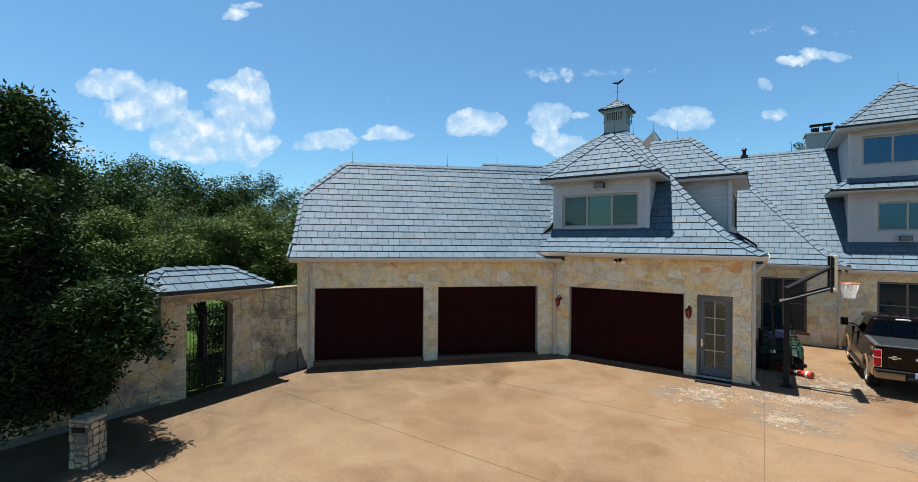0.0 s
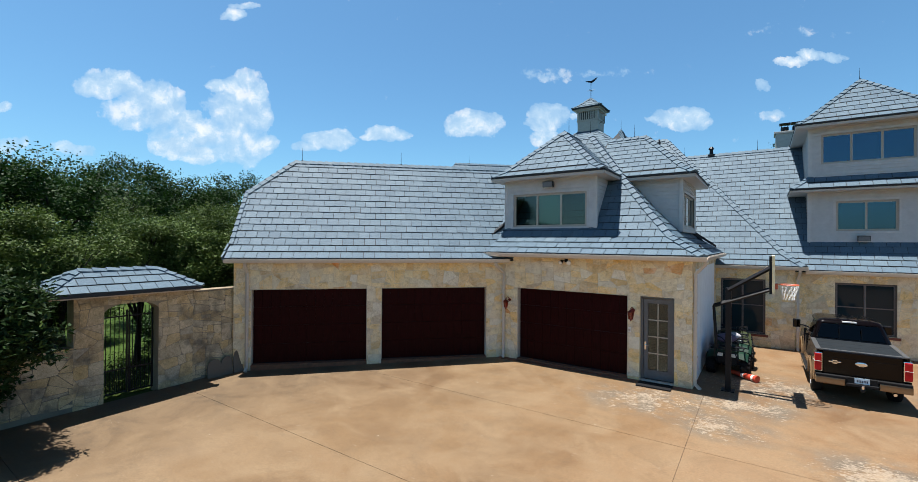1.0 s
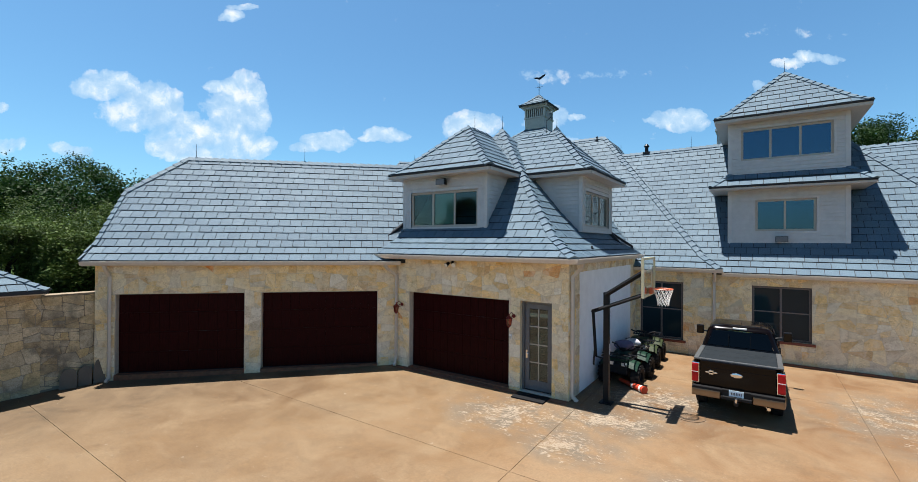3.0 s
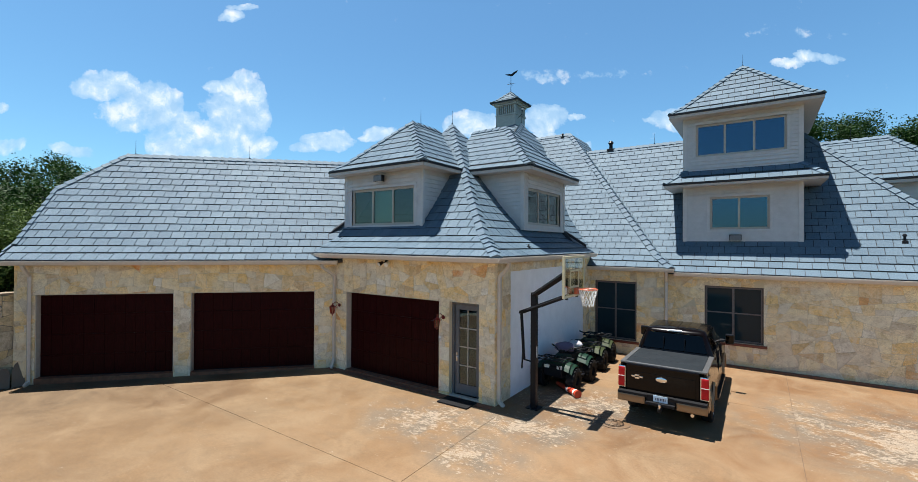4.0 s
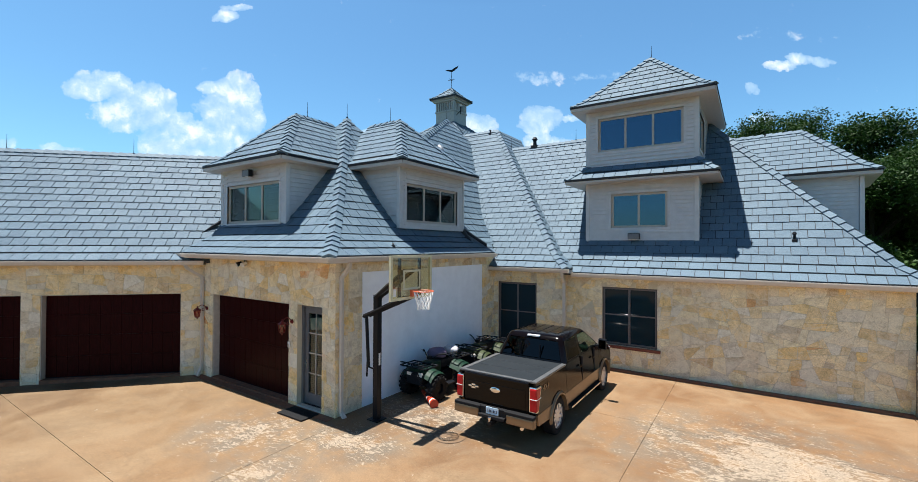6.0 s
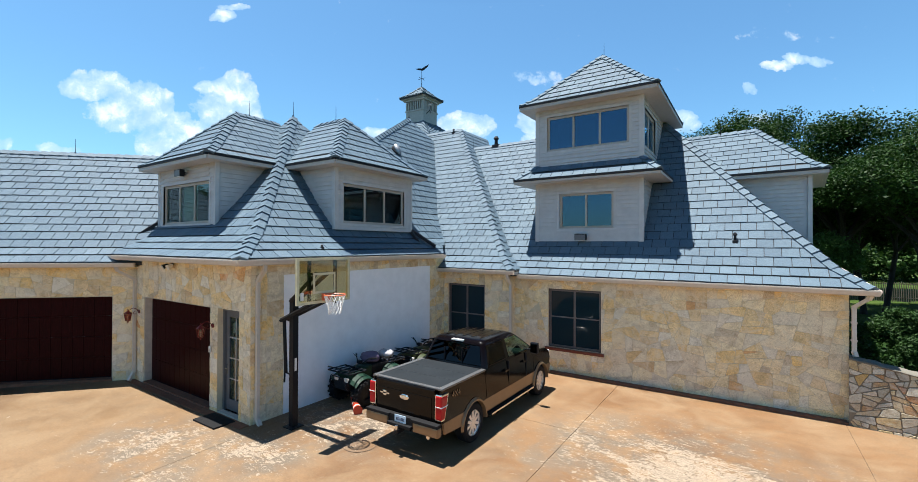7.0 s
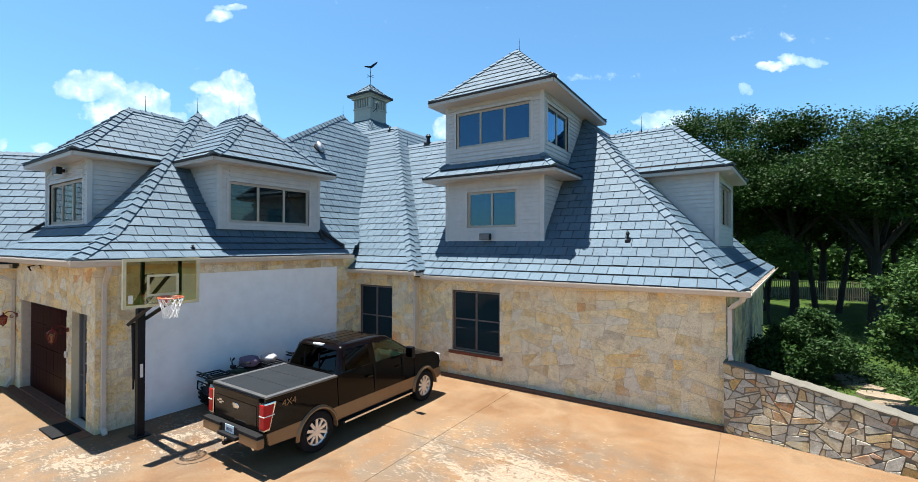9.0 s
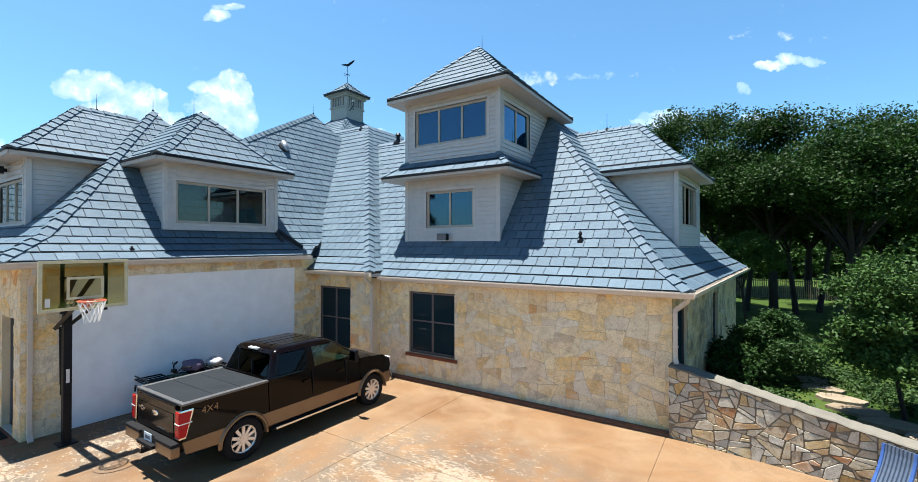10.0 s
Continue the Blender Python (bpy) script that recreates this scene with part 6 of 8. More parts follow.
# ---- basketball hoop ----
hoop = thing("basketball_hoop", "in-ground basketball hoop with black pole and clear backboard", "basketball hoop", m=Matrix.Translation((0.9, 0.72, -0.03)))
YELLOW = plain("aged_cream_frame", (0.62, 0.56, 0.36), 0.45)
CLEAR = glass_mat("backboard_acrylic", (0.80, 0.75, 0.54), 0.05, 2.2)
RED = plain("orange_rim", (0.55, 0.12, 0.05), 0.4)
NET = plain("white_net_cord", (0.82, 0.82, 0.80), 0.8)
part("pole", boxes((-0.075, -0.075, 0.0, 0.075, 0.075, 3.08), bevel=0.008), BLACK, hoop)
part("base_plate", boxes((-0.17, -0.17, 0.0, 0.17, 0.17, 0.025)), BLACK, hoop)
for s in (-1, 1):
    part("upper_arm", rods(((0.0, 0.1 * s, 3.02), (1.02, 0.16 * s, 3.72), 0.055), sides=4), BLACK, hoop)
    part("lower_arm", rods(((-0.38, 0.1 * s, 2.52), (1.02, 0.16 * s, 3.1), 0.05), sides=4), BLACK, hoop)
    part("board_bar", boxes((1.0, 0.36 * s - 0.03, 3.0, 1.06, 0.36 * s + 0.03, 4.05)), BLACK, hoop)
part("cross_tie", rods(((-0.38, -0.12, 2.52), (-0.38, 0.12, 2.52), 0.025), ((0, -0.12, 2.68), (0, 0.12, 2.68), 0.02), ((1.02, -0.4, 3.1), (1.02, 0.4, 3.1), 0.025), ((1.02, -0.4, 3.72), (1.02, 0.4, 3.72), 0.025)), BLACK, hoop)
part("height_strut", rods(((-0.38, 0, 2.5), (-0.3, 0, 1.25), 0.042), ((-0.3, 0, 1.25), (-0.06, 0, 1.22), 0.02), ((-0.34, 0, 1.4), (-0.36, 0.0, 1.0), 0.022)), BLACK, hoop)
part("height_sticker", boxes((0.076, -0.03, 1.35, 0.079, 0.03, 1.65)), WHITEPL, hoop, "white height scale sticker")
by0, by1, bz0, bz1 = -0.74, 0.74, 3.06, 4.08
part("board_frame", boxes((1.06, by0, bz0, 1.12, by0 + 0.06, bz1), (1.06, by1 - 0.06, bz0, 1.12, by1, bz1), (1.06, by0 + 0.06, bz0, 1.12, by1 - 0.06, bz0 + 0.06), (1.06, by0 + 0.06, bz1 - 0.06, 1.12, by1 - 0.06, bz1)), YELLOW, hoop)
bd = part("backboard", boxes((1.08, by0 + 0.06, bz0 + 0.06, 1.10, by1 - 0.06, bz1 - 0.06)), CLEAR, hoop, "clear yellowed backboard pane")
part("target_square", boxes((1.102, -0.31, 3.28, 1.106, -0.26, 3.74), (1.102, 0.26, 3.28, 1.106, 0.31, 3.74), (1.102, -0.26, 3.28, 1.106, 0.26, 3.33), (1.102, -0.26, 3.69, 1.106, 0.26, 3.74)), YELLOW, hoop)
part("board_sticker", boxes((1.102, by0 + 0.1, bz0 + 0.1, 1.105, by0 + 0.18, bz0 + 0.27)), WHITEPL, hoop, "white maker's sticker")
part("rim_bracket", boxes((1.12, -0.1, 3.12, 1.2, 0.1, 3.28), bevel=0.01), RED, hoop)
rim = bmesh.new()
n, R, rr = 28, 0.23, 0.013
rings = []
for i in range(n):
    a = 2 * math.pi * i / n
    rings.append([rim.verts.new((1.45 + (R + rr * math.cos(b)) * math.cos(a), (R + rr * math.cos(b)) * math.sin(a), 3.26 + rr * math.sin(b))) for b in (0, 1.57, 3.14, 4.71)])
for i in range(n):
    for j in range(4):
        rim.faces.new((rings[i][j], rings[(i + 1) % n][j], rings[(i + 1) % n][(j + 1) % 4], rings[i][(j + 1) % 4]))
part("rim", rim, RED, hoop, "orange steel rim")
net = bmesh.new()
lev = [(3.25, 0.23), (3.14, 0.2), (3.03, 0.165), (2.92, 0.14), (2.83, 0.135)]
k = 12
for li in range(4):
    (z0, r0), (z1, r1) = lev[li], lev[li + 1]
    for i in range(k):
        for sgn in (-1, 1):
            a0 = 2 * math.pi * (i + 0.5 * li) / k
            a1 = a0 + sgn * math.pi / k
            rod(net, (1.45 + r0 * math.cos(a0), r0 * math.sin(a0), z0), (1.45 + r1 * math.cos(a1), r1 * math.sin(a1), z1), 0.007, sides=4, caps=False)
part("net", net, NET, hoop, "white cord net")


# ---- wheels, shared by truck and quads ----
def lathe(rows, sides=36, axis="X"):
    """Turns (radius, across) rows about the axle."""
    bm = bmesh.new()
    rings = []
    for r, w_ in rows:
        rings.append([bm.verts.new((w_, r * math.cos(2 * math.pi * i / sides), r * math.sin(2 * math.pi * i / sides))) for i in range(sides)])
    for a, b in zip(rings, rings[1:]):
        for i in range(sides):
            bm.faces.new((a[i], a[(i + 1) % sides], b[(i + 1) % sides], b[i]))
    return bm


def truck_wheel(parent, x, y, z, side):
    m = Matrix.Translation((x, y, z + 0.02)) @ Matrix.Diagonal((side, 1.05, 1.05, 1))
    wheel = part("wheel", lathe([(0.19, -0.12), (0.27, -0.13), (0.36, -0.13), (0.395, -0.11), (0.405, -0.06), (0.405, 0.06), (0.395, 0.11), (0.36, 0.13), (0.275, 0.13), (0.262, 0.10)]), RUBBER, parent, m=m)
    rimb = lathe([(0.265, 0.12), (0.268, 0.1), (0.24, 0.085), (0.23, 0.0), (0.22, -0.1)])
    part("rim", rimb, ALLOY, wheel, "polished ten-spoke alloy rim", m=m)
    sp = bmesh.new()
    for i in range(10):
        a = 2 * math.pi * i / 10
        box(sp, 0.06, -0.03, 0.05, 0.095, 0.03, 0.25, m=Matrix.Rotation(a, 4, "X"))
    rod(sp, (0.04, 0, 0), (0.1, 0, 0), 0.075, sides=16)
    part("spokes", sp, ALLOY, wheel, m=m)
    part("brake", rods(((-0.04, 0, 0), (0.0, 0, 0), 0.2), sides=20), DARKROOM, wheel, m=m)
    return wheel


# ---- pickup truck ----
def car_paint(name, color, rough=0.14, metal=0.0):
    m_, k_ = material(name)
    f = k_.noise(place(k_), 2.0, 4.0, 0.6)
    c = k_.mix(0.5, color, k_.ramp(f, [(0.3, (0.85, 0.85, 0.85)), (0.7, (1.15, 1.15, 1.15))]), "MULTIPLY")
    finish(k_, c, rough, None, metal=metal, spec=0.15, **{"Coat Weight": 0.1, "Coat Roughness": 0.04})
    return m_


BROWN = car_paint("dark_brown_paint", (0.0034, 0.0020, 0.0018), 0.12)
TAN = car_paint("tan_metallic_paint", (0.24, 0.155, 0.085), 0.25, 0.3)
TONNEAU = plain("grey_vinyl", (0.016, 0.020, 0.0235), 0.6, spread=0.15, scale=3.0, spec=0.15)
RAIL = plain("silver_rail", (0.13, 0.13, 0.13), 0.35, 0.4)
REDLENS = car_paint("red_lens", (0.42, 0.012, 0.015), 0.1)
WHITELENS = car_paint("white_lens", (0.75, 0.74, 0.72), 0.1)
PLATE = plain("pale_blue_plate", (0.42, 0.55, 0.66), 0.4)
INK = plain("dark_ink", (0.03, 0.04, 0.08), 0.6)
SEAT = plain("brown_leather", (0.20, 0.11, 0.06), 0.5)

truck = thing("pickup_truck", "dark brown crew-cab pickup with tan lower panels, parked", "pickup truck", m=Matrix.Translation((3.95, 1.17, -0.03)))


def arc(cy, cz, r, a0, a1, n=12):
    return [(cy + r * math.cos(radians(a0 + (a1 - a0) * i / n)), cz + r * math.sin(radians(a0 + (a1 - a0) * i / n))) for i in range(n + 1)]


def tumble(z):
    return 0.0 if z < 0.95 else 0.05 * (z - 0.95) / 0.45


def side_panel(outline, side, x=0.985, thick=0.05):
    bm = bmesh.new()
    a = [bm.verts.new((side * (x - tumble(z)), y, z)) for y, z in outline]
    b = [bm.verts.new((side * (x - thick - tumble(z)), y, z)) for y, z in outline]
    bm.faces.new(a)
    bm.faces.new(b[::-1])
    for i in range(len(a)):
        j = (i + 1) % len(a)
        bm.faces.new((a[i], b[i], b[j], a[j]))
    return bm


RY, FY, WR = 1.28, 4.96, 0.47   # axles and arch radius
ZT = 0.80                       # two-tone line
for side in (-1, 1):
    bedp = [(0.1, ZT)] + [(RY - math.sqrt(WR ** 2 - (ZT - 0.42) ** 2), ZT)] + arc(RY, 0.42, WR, 126, 54) + [(1.83, ZT), (1.83, 1.37), (0.1, 1.37)]
    part("bed_side", side_panel(bedp, side), BROWN, truck)
    doorp = [(1.85, ZT), (4.5, ZT), (4.5, 1.33), (4.35, 1.37), (1.85, 1.39)]
    cabside = part("cab_side", side_panel(doorp, side), BROWN, truck)
    for y in (2.98, 4.02):
        part("door_gap", boxes((side * 0.93, y - 0.006, 0.62, side * 0.9865, y + 0.006, 1.36)), BLACK, cabside)
        part("door_handle", boxes((min(side * 0.985, side * 1.01), y - 0.26, 1.16, max(side * 0.985, side * 1.01), y - 0.08, 1.2), bevel=0.008), BROWN, cabside)
    fend = [(4.52, ZT), (FY - math.sqrt(WR ** 2 - (ZT - 0.42) ** 2), ZT)] + arc(FY, 0.42, WR, 126, 54) + [(5.62, ZT), (5.68, 0.95), (5.64, 1.12), (5.4, 1.24), (4.52, 1.32)]
    part("front_fender", side_panel(fend, side), BROWN, truck)
    part("lower_panel", side_panel([(0.16, 0.56), (RY - WR + 0.02, 0.52)] + arc(RY, 0.42, WR, 168, 127, 5) + [(0.1, ZT - 0.006)], side, 0.988), TAN, truck)
    part("lower_panel", side_panel([(RY + WR - 0.01, 0.5), (FY - WR + 0.01, 0.5)] + arc(FY, 0.42, WR, 170, 127, 5) + arc(RY, 0.42, WR, 53, 10, 5), side, 0.988), TAN, truck)
    part("lower_panel", side_panel([(FY + WR, 0.5), (5.64, 0.52), (5.68, ZT - 0.006)] + arc(FY, 0.42, WR, 53, 10, 5), side, 0.988), TAN, truck)
    for cy in (RY, FY):
        fl = bmesh.new()
        ring0, ring1 = arc(cy, 0.42, WR + 0.075, -2, 182, 20), arc(cy, 0.42, WR - 0.01, -2, 182, 20)
        va = [fl.verts.new((side * 0.99, y, z)) for y, z in ring0]
        vb = [fl.verts.new((side * 1.03, y, z)) for y, z in arc(cy, 0.42, WR + 0.04, -2, 182, 20)]
        vc = [fl.verts.new((side * 1.03, y, z)) for y, z in arc(cy, 0.42, WR + 0.01, -2, 182, 20)]
        vd = [fl.verts.new((side * 0.94, y, z)) for y, z in ring1]
        for p, q in ((va, vb), (vb, vc), (vc, vd)):
            for i in range(20):
                fl.faces.new((p[i], p[i + 1], q[i + 1], q[i]))
        part("fender_flare", fl, TAN, truck)
        well = bmesh.new()
        wa = [well.verts.new((side * 0.95, y, z)) for y, z in arc(cy, 0.42, WR, 0, 180, 14)]
        wb = [well.verts.new((side * 0.62, y, z)) for y, z in arc(cy, 0.42, WR, 0, 180, 14)]
        for i in range(14):
            well.faces.new((wa[i], wa[i + 1], wb[i + 1], wb[i]))
        well.faces.new(wb)
        part("wheel_well", well, RUBBER, truck)
        truck_wheel(truck, side * 0.86, cy, 0.405, side)
    rb = part("running_board", boxes((min(side * 0.93, side * 1.06), 1.9, 0.40, max(side * 0.93, side * 1.06), 4.35, 0.455), bevel=0.015), RUBBER, truck, "black running board")
    part("bright_edge", boxes((min(side * 1.058, side * 1.075), 1.95, 0.405, max(side * 1.058, side * 1.075), 4.3, 0.45), bevel=0.006), CHROME, rb, "chrome edge strip")
    lamp = part("tail_lamp", boxes((min(side * 0.83, side * 0.99), 0.03, 0.86, max(side * 0.83, side * 0.99), 0.27, 1.29), bevel=0.03), REDLENS, truck, "red wrap-round tail lamp")
    bez = part("lamp_bezel", boxes((min(side * 0.815, side * 0.985), 0.045, 0.84, max(side * 0.815, side * 0.985), 0.30, 1.31), bevel=0.02), CHROME, truck, "chrome tail lamp surround")
    for ob in (lamp, bez):
        for v in ob.data.vertices:
            v.co.y -= (v.co.y - 0.03) * 0.5 * min(1.0, max(0.0, (1.08 - v.co.z) / 0.22))
    part("reverse_lens", boxes((min(side * 0.84, side * 0.994), 0.024, 1.085, max(side * 0.84, side * 0.994), 0.26, 1.1)), WHITELENS, truck)
    mir = part("wing_mirror", boxes((min(side * 1.08, side * 1.3), 4.02, 1.36, max(side * 1.08, side * 1.3), 4.14, 1.62), bevel=0.03), BLACK, truck, "large black towing mirror")
    part("mirror_glass", boxes((min(side * 1.1, side * 1.28), 4.01, 1.39, max(side * 1.1, side * 1.28), 4.019, 1.59)), CARGLASS, mir)
    part("mirror_arm", rods(((side * 0.9, 4.12, 1.42), (side * 1.12, 4.08, 1.45), 0.022)), BLACK, mir)
    part("headlamp", boxes((min(side * 0.62, side * 0.96), 5.56, 0.92, max(side * 0.62, side * 0.96), 5.72, 1.14), bevel=0.02), WHITELENS, truck)
    cu = bpy.data.curves.new("badge", "FONT")
    cu.body, cu.size, cu.extrude, cu.align_x = "4X4", 0.19, 0.002, "CENTER"
    cu.materials.append(TAN)
    txt = new("badge", cu)
    txt.parent = truck
    txt.matrix_local = Matrix.Translation((side * 0.962, 0.60, 1.16)) @ Matrix(((0, 0, side, 0), (side, 0, 0, 0), (0, 1, 0, 0), (0, 0, 0, 1)))
    tagged(txt, "tan four-by-four badge")

# bed floor, tonneau, tailgate
part("underbody", boxes((-0.88, 0.25, 0.5, 0.88, 5.5, 0.78)), RUBBER, truck)
part("bed_box", boxes((-0.9, 0.2, 0.78, 0.9, 1.82, 1.2)), RUBBER, truck)
part("bed_rail", boxes((-0.955, 0.1, 1.365, -0.84, 1.84, 1.405), (0.84, 0.1, 1.365, 0.955, 1.84, 1.405), (-0.84, 0.1, 1.365, 0.84, 0.19, 1.403), bevel=0.012), RAIL, truck, "silver-grey cover rails")
for i in range(3):
    a, b = 0.195 + i * 0.545, 0.195 + (i + 1) * 0.545
    part("cover_panel", boxes((-0.838, a + 0.004, 1.35, 0.838, b - 0.004, 1.398), bevel=0.012), TONNEAU, truck, "grey folding bed cover panel")
gate_bm = boxes((-0.8, 0.06, 0.78, 0.8, 0.14, 1.36), bevel=0.02)
tg = part("tailgate", gate_bm, BROWN, truck)
part("gate_recess", boxes((-0.72, 0.052, 0.84, 0.72, 0.0605, 1.22), bevel=0.004), BROWN, tg)
part("spoiler_lip", boxes((-0.8, 0.045, 1.32, 0.8, 0.1, 1.37), bevel=0.012), BROWN, tg)
em = bmesh.new()
bmesh.ops.create_uvsphere(em, u_segments=20, v_segments=8, radius=0.13)
part("gate_emblem", em, CHROME, tg, "oval chrome emblem", m=Matrix.Translation((0, 0.05, 1.12)) @ Matrix.Diagonal((1.0, 0.12, 0.42, 1)))
part("gate_badge", boxes((-0.68, 0.044, 1.1, -0.42, 0.052, 1.13), (-0.6, 0.044, 1.07, -0.5, 0.052, 1.16), bevel=0.003), CHROME, tg, "chrome badge")
for side in (-1, 1):
    part("bumper_end", boxes((min(side * 0.34, side * 0.98), -0.09, 0.55, max(side * 0.34, side * 0.98), 0.06, 0.74), bevel=0.03), TAN, truck, "tan rear bumper end")
    part("step_pad", boxes((min(side * 0.3, side * 0.97), -0.095, 0.735, max(side * 0.3, side * 0.97), 0.055, 0.80), bevel=0.012), RUBBER, truck, "black step pad")
part("bumper_centre", boxes((-0.32, -0.14, 0.58, 0.32, 0.05, 0.65), (-0.33, -0.06, 0.64, 0.33, 0.05, 0.8), bevel=0.012), RUBBER, truck, "black bumper centre with a plate recess")
pl = part("licence_plate", boxes((-0.155, -0.075, 0.66, 0.155, -0.062, 0.81), bevel=0.004), PLATE, truck, "pale blue plate with dark bars")
part("plate_bars", boxes(*[(-0.11 + i * 0.034, -0.078, 0.70, -0.09 + i * 0.034, -0.0752, 0.76) for i in range(7)]), INK, pl)
part("tow_hitch", boxes((-0.045, -0.2, 0.47, 0.045, 0.2, 0.55), bevel=0.008), BLACK, truck)
part("hitch_ball", rods(((0, -0.19, 0.55), (0, -0.19, 0.6), 0.02), ((0, -0.19, 0.59), (0, -0.19, 0.64), 0.03)), CHROME, truck)
part("exhaust", rods(((0.62, 0.3, 0.5), (0.66, 0.02, 0.47), 0.04)), CHROME, truck)


def ring_rect(bm, z, y0, y1, hw, r):
    pts = []
    for cx_, cy_, a0 in ((hw - r, y1 - r, 0), (-hw + r, y1 - r, 90), (-hw + r, y0 + r, 180), (hw - r, y0 + r, 270)):
        for i in range(6):
            a = radians(a0 + 18 * i)
            pts.append(bm.verts.new((cx_ + r * math.cos(a), cy_ + r * math.sin(a), z)))
    return pts


cab = bmesh.new()
levels = [(1.34, 1.87, 4.62, 0.935, 0.12), (1.42, 1.89, 4.52, 0.925, 0.12), (1.66, 2.0, 4.1, 0.835, 0.12), (1.82, 2.07, 3.8, 0.775, 0.13), (1.885, 2.12, 3.68, 0.735, 0.15), (1.915, 2.2, 3.55, 0.66, 0.16), (1.93, 2.45, 3.3, 0.45, 0.16)]
rr_ = [ring_rect(cab, *l) for l in levels]
for lv, (a, b) in enumerate(zip(rr_, rr_[1:])):
    for i in range(24):
        if lv in (1, 2) and i % 6 == 5:
            continue          # window openings between the corner posts
        cab.faces.new((a[i], a[(i + 1) % 24], b[(i + 1) % 24], b[i]))
cab.faces.new(rr_[-1])
for f in cab.faces:
    f.smooth = True
cabo = part("cab_roof", cab, BROWN, truck)


def cab_at(z):
    for (za, *a), (zb, *b) in zip(levels, levels[1:]):
        if za <= z <= zb:
            k_ = (z - za) / (zb - za)
            return [p + (q - p) * k_ for p, q in zip(a, b)]


def skin(points, off):
    bm = bmesh.new()
    vs = [bm.verts.new(Vector(p) + Vector(off)) for p in points]
    bm.faces.new(vs)
    got = bmesh.ops.extrude_face_region(bm, geom=bm.faces[:])
    bmesh.ops.translate(bm, verts=[v for v in got["geom"] if isinstance(v, bmesh.types.BMVert)], vec=Vector(off) * -1.5)
    return bm


zlo, zhi = 1.43, 1.80
yl0, yu0 = cab_at(zlo)[0], cab_at(zhi)[0]
hl, hu = cab_at(zlo)[2], cab_at(zhi)[2]
rw = part("rear_window", skin([(-hl + 0.13, yl0, zlo), (hl - 0.13, yl0, zlo), (hu - 0.12, yu0, zhi), (-hu + 0.12, yu0, zhi)], (0, -0.008, 0.004)), CARGLASS, cabo, "dark tinted sliding rear window")
part("window_divider", boxes((-0.27, yl0 - 0.02, zlo, -0.25, yl0 + 0.02, zlo + 0.3), (0.25, yl0 - 0.02, zlo, 0.27, yl0 + 0.02, zlo + 0.3)), BLACK, cabo)
part("brake_light", boxes((-0.17, 2.05, 1.855, 0.17, 2.14, 1.895), bevel=0.01), WHITELENS, cabo, "white high-mounted cargo lamp")
yl1, yu1 = cab_at(zlo)[1], cab_at(zhi)[1]
GREENGLASS = glass_mat("green_tinted_glass", (0.66, 0.84, 0.74), 0.02, 1.6)
part("windscreen", skin([(hl - 0.12, yl1, zlo), (-hl + 0.12, yl1, zlo), (-hu + 0.12, yu1, zhi), (hu - 0.12, yu1, zhi)], (0, 0.006, 0.006)), GREENGLASS, cabo)
for side in (-1, 1):
    for y0, y1, y2, y3 in ((2.9, 3.07, 2.9, 3.07), (1.99, 2.08, 2.14, 2.24)):
        part("door_post", skin([(side * hl, y0, zlo - 0.02), (side * hl, y1, zlo - 0.02), (side * hu, y3, zhi + 0.03), (side * hu, y2, zhi + 0.03)], (side * 0.004, 0, 0)), BROWN, cabo)
    for a0, a1, b0, b1 in ((2.08, 2.9, 2.24, 2.9), (3.07, 4.36, 3.07, 3.74)):
        part("side_window", skin([(side * hl, a0, zlo), (side * hl, a1, zlo), (side * hu, b1, zhi), (side * hu, b0, zhi)], (side * 0.007, 0, 0.003)), GREENGLASS if a0 > 3 else CARGLASS, cabo)
for i in range(5):
    x = -0.5 + i * 0.25
    part("roof_rib", boxes((x - 0.03, 2.35, 1.916 - abs(i - 2) * 0.006, x + 0.03, 3.4, 1.937 - abs(i - 2) * 0.003), bevel=0.006), BROWN, cabo)
hood = bmesh.new()
hl_ = [(4.4, 0.92, 1.37), (4.9, 0.92, 1.34), (5.32, 0.9, 1.27), (5.6, 0.86, 1.14), (5.67, 0.84, 0.95), (5.67, 0.84, 0.6)]
pr = None
for y, hw_, z in hl_:
    row = [hood.verts.new((x * hw_, y, z - 0.05 * abs(x) ** 3 + (0.02 if abs(x) < 0.4 else 0))) for x in (-1, -0.75, -0.4, 0.0, 0.4, 0.75, 1)]
    if pr:
        for i in range(6):
            f = hood.faces.new((pr[i], pr[i + 1], row[i + 1], row[i]))
            f.smooth = True
    pr = row
part("bonnet", hood, BROWN, truck)
part("grille", boxes((-0.6, 5.66, 0.85, 0.6, 5.73, 1.14), bevel=0.02), CHROME, truck, "chrome barred grille")
part("front_bumper", boxes((-0.97, 5.6, 0.5, 0.97, 5.78, 0.78), bevel=0.04), CHROME, truck)
for x in (-0.42, 0.42):
    for y in (2.35, 3.3):
        st = part("seat_back", boxes((x - 0.25, y, 1.0, x + 0.25, y + 0.18, 1.62), bevel=0.05), SEAT, truck)
        part("headrest", boxes((x - 0.13, y + 0.02, 1.64, x + 0.13, y + 0.12, 1.78), bevel=0.03), SEAT, st)

part("dashboard", boxes((-0.8, 4.0, 1.05, 0.8, 4.4, 1.36), bevel=0.05), RUBBER, truck)
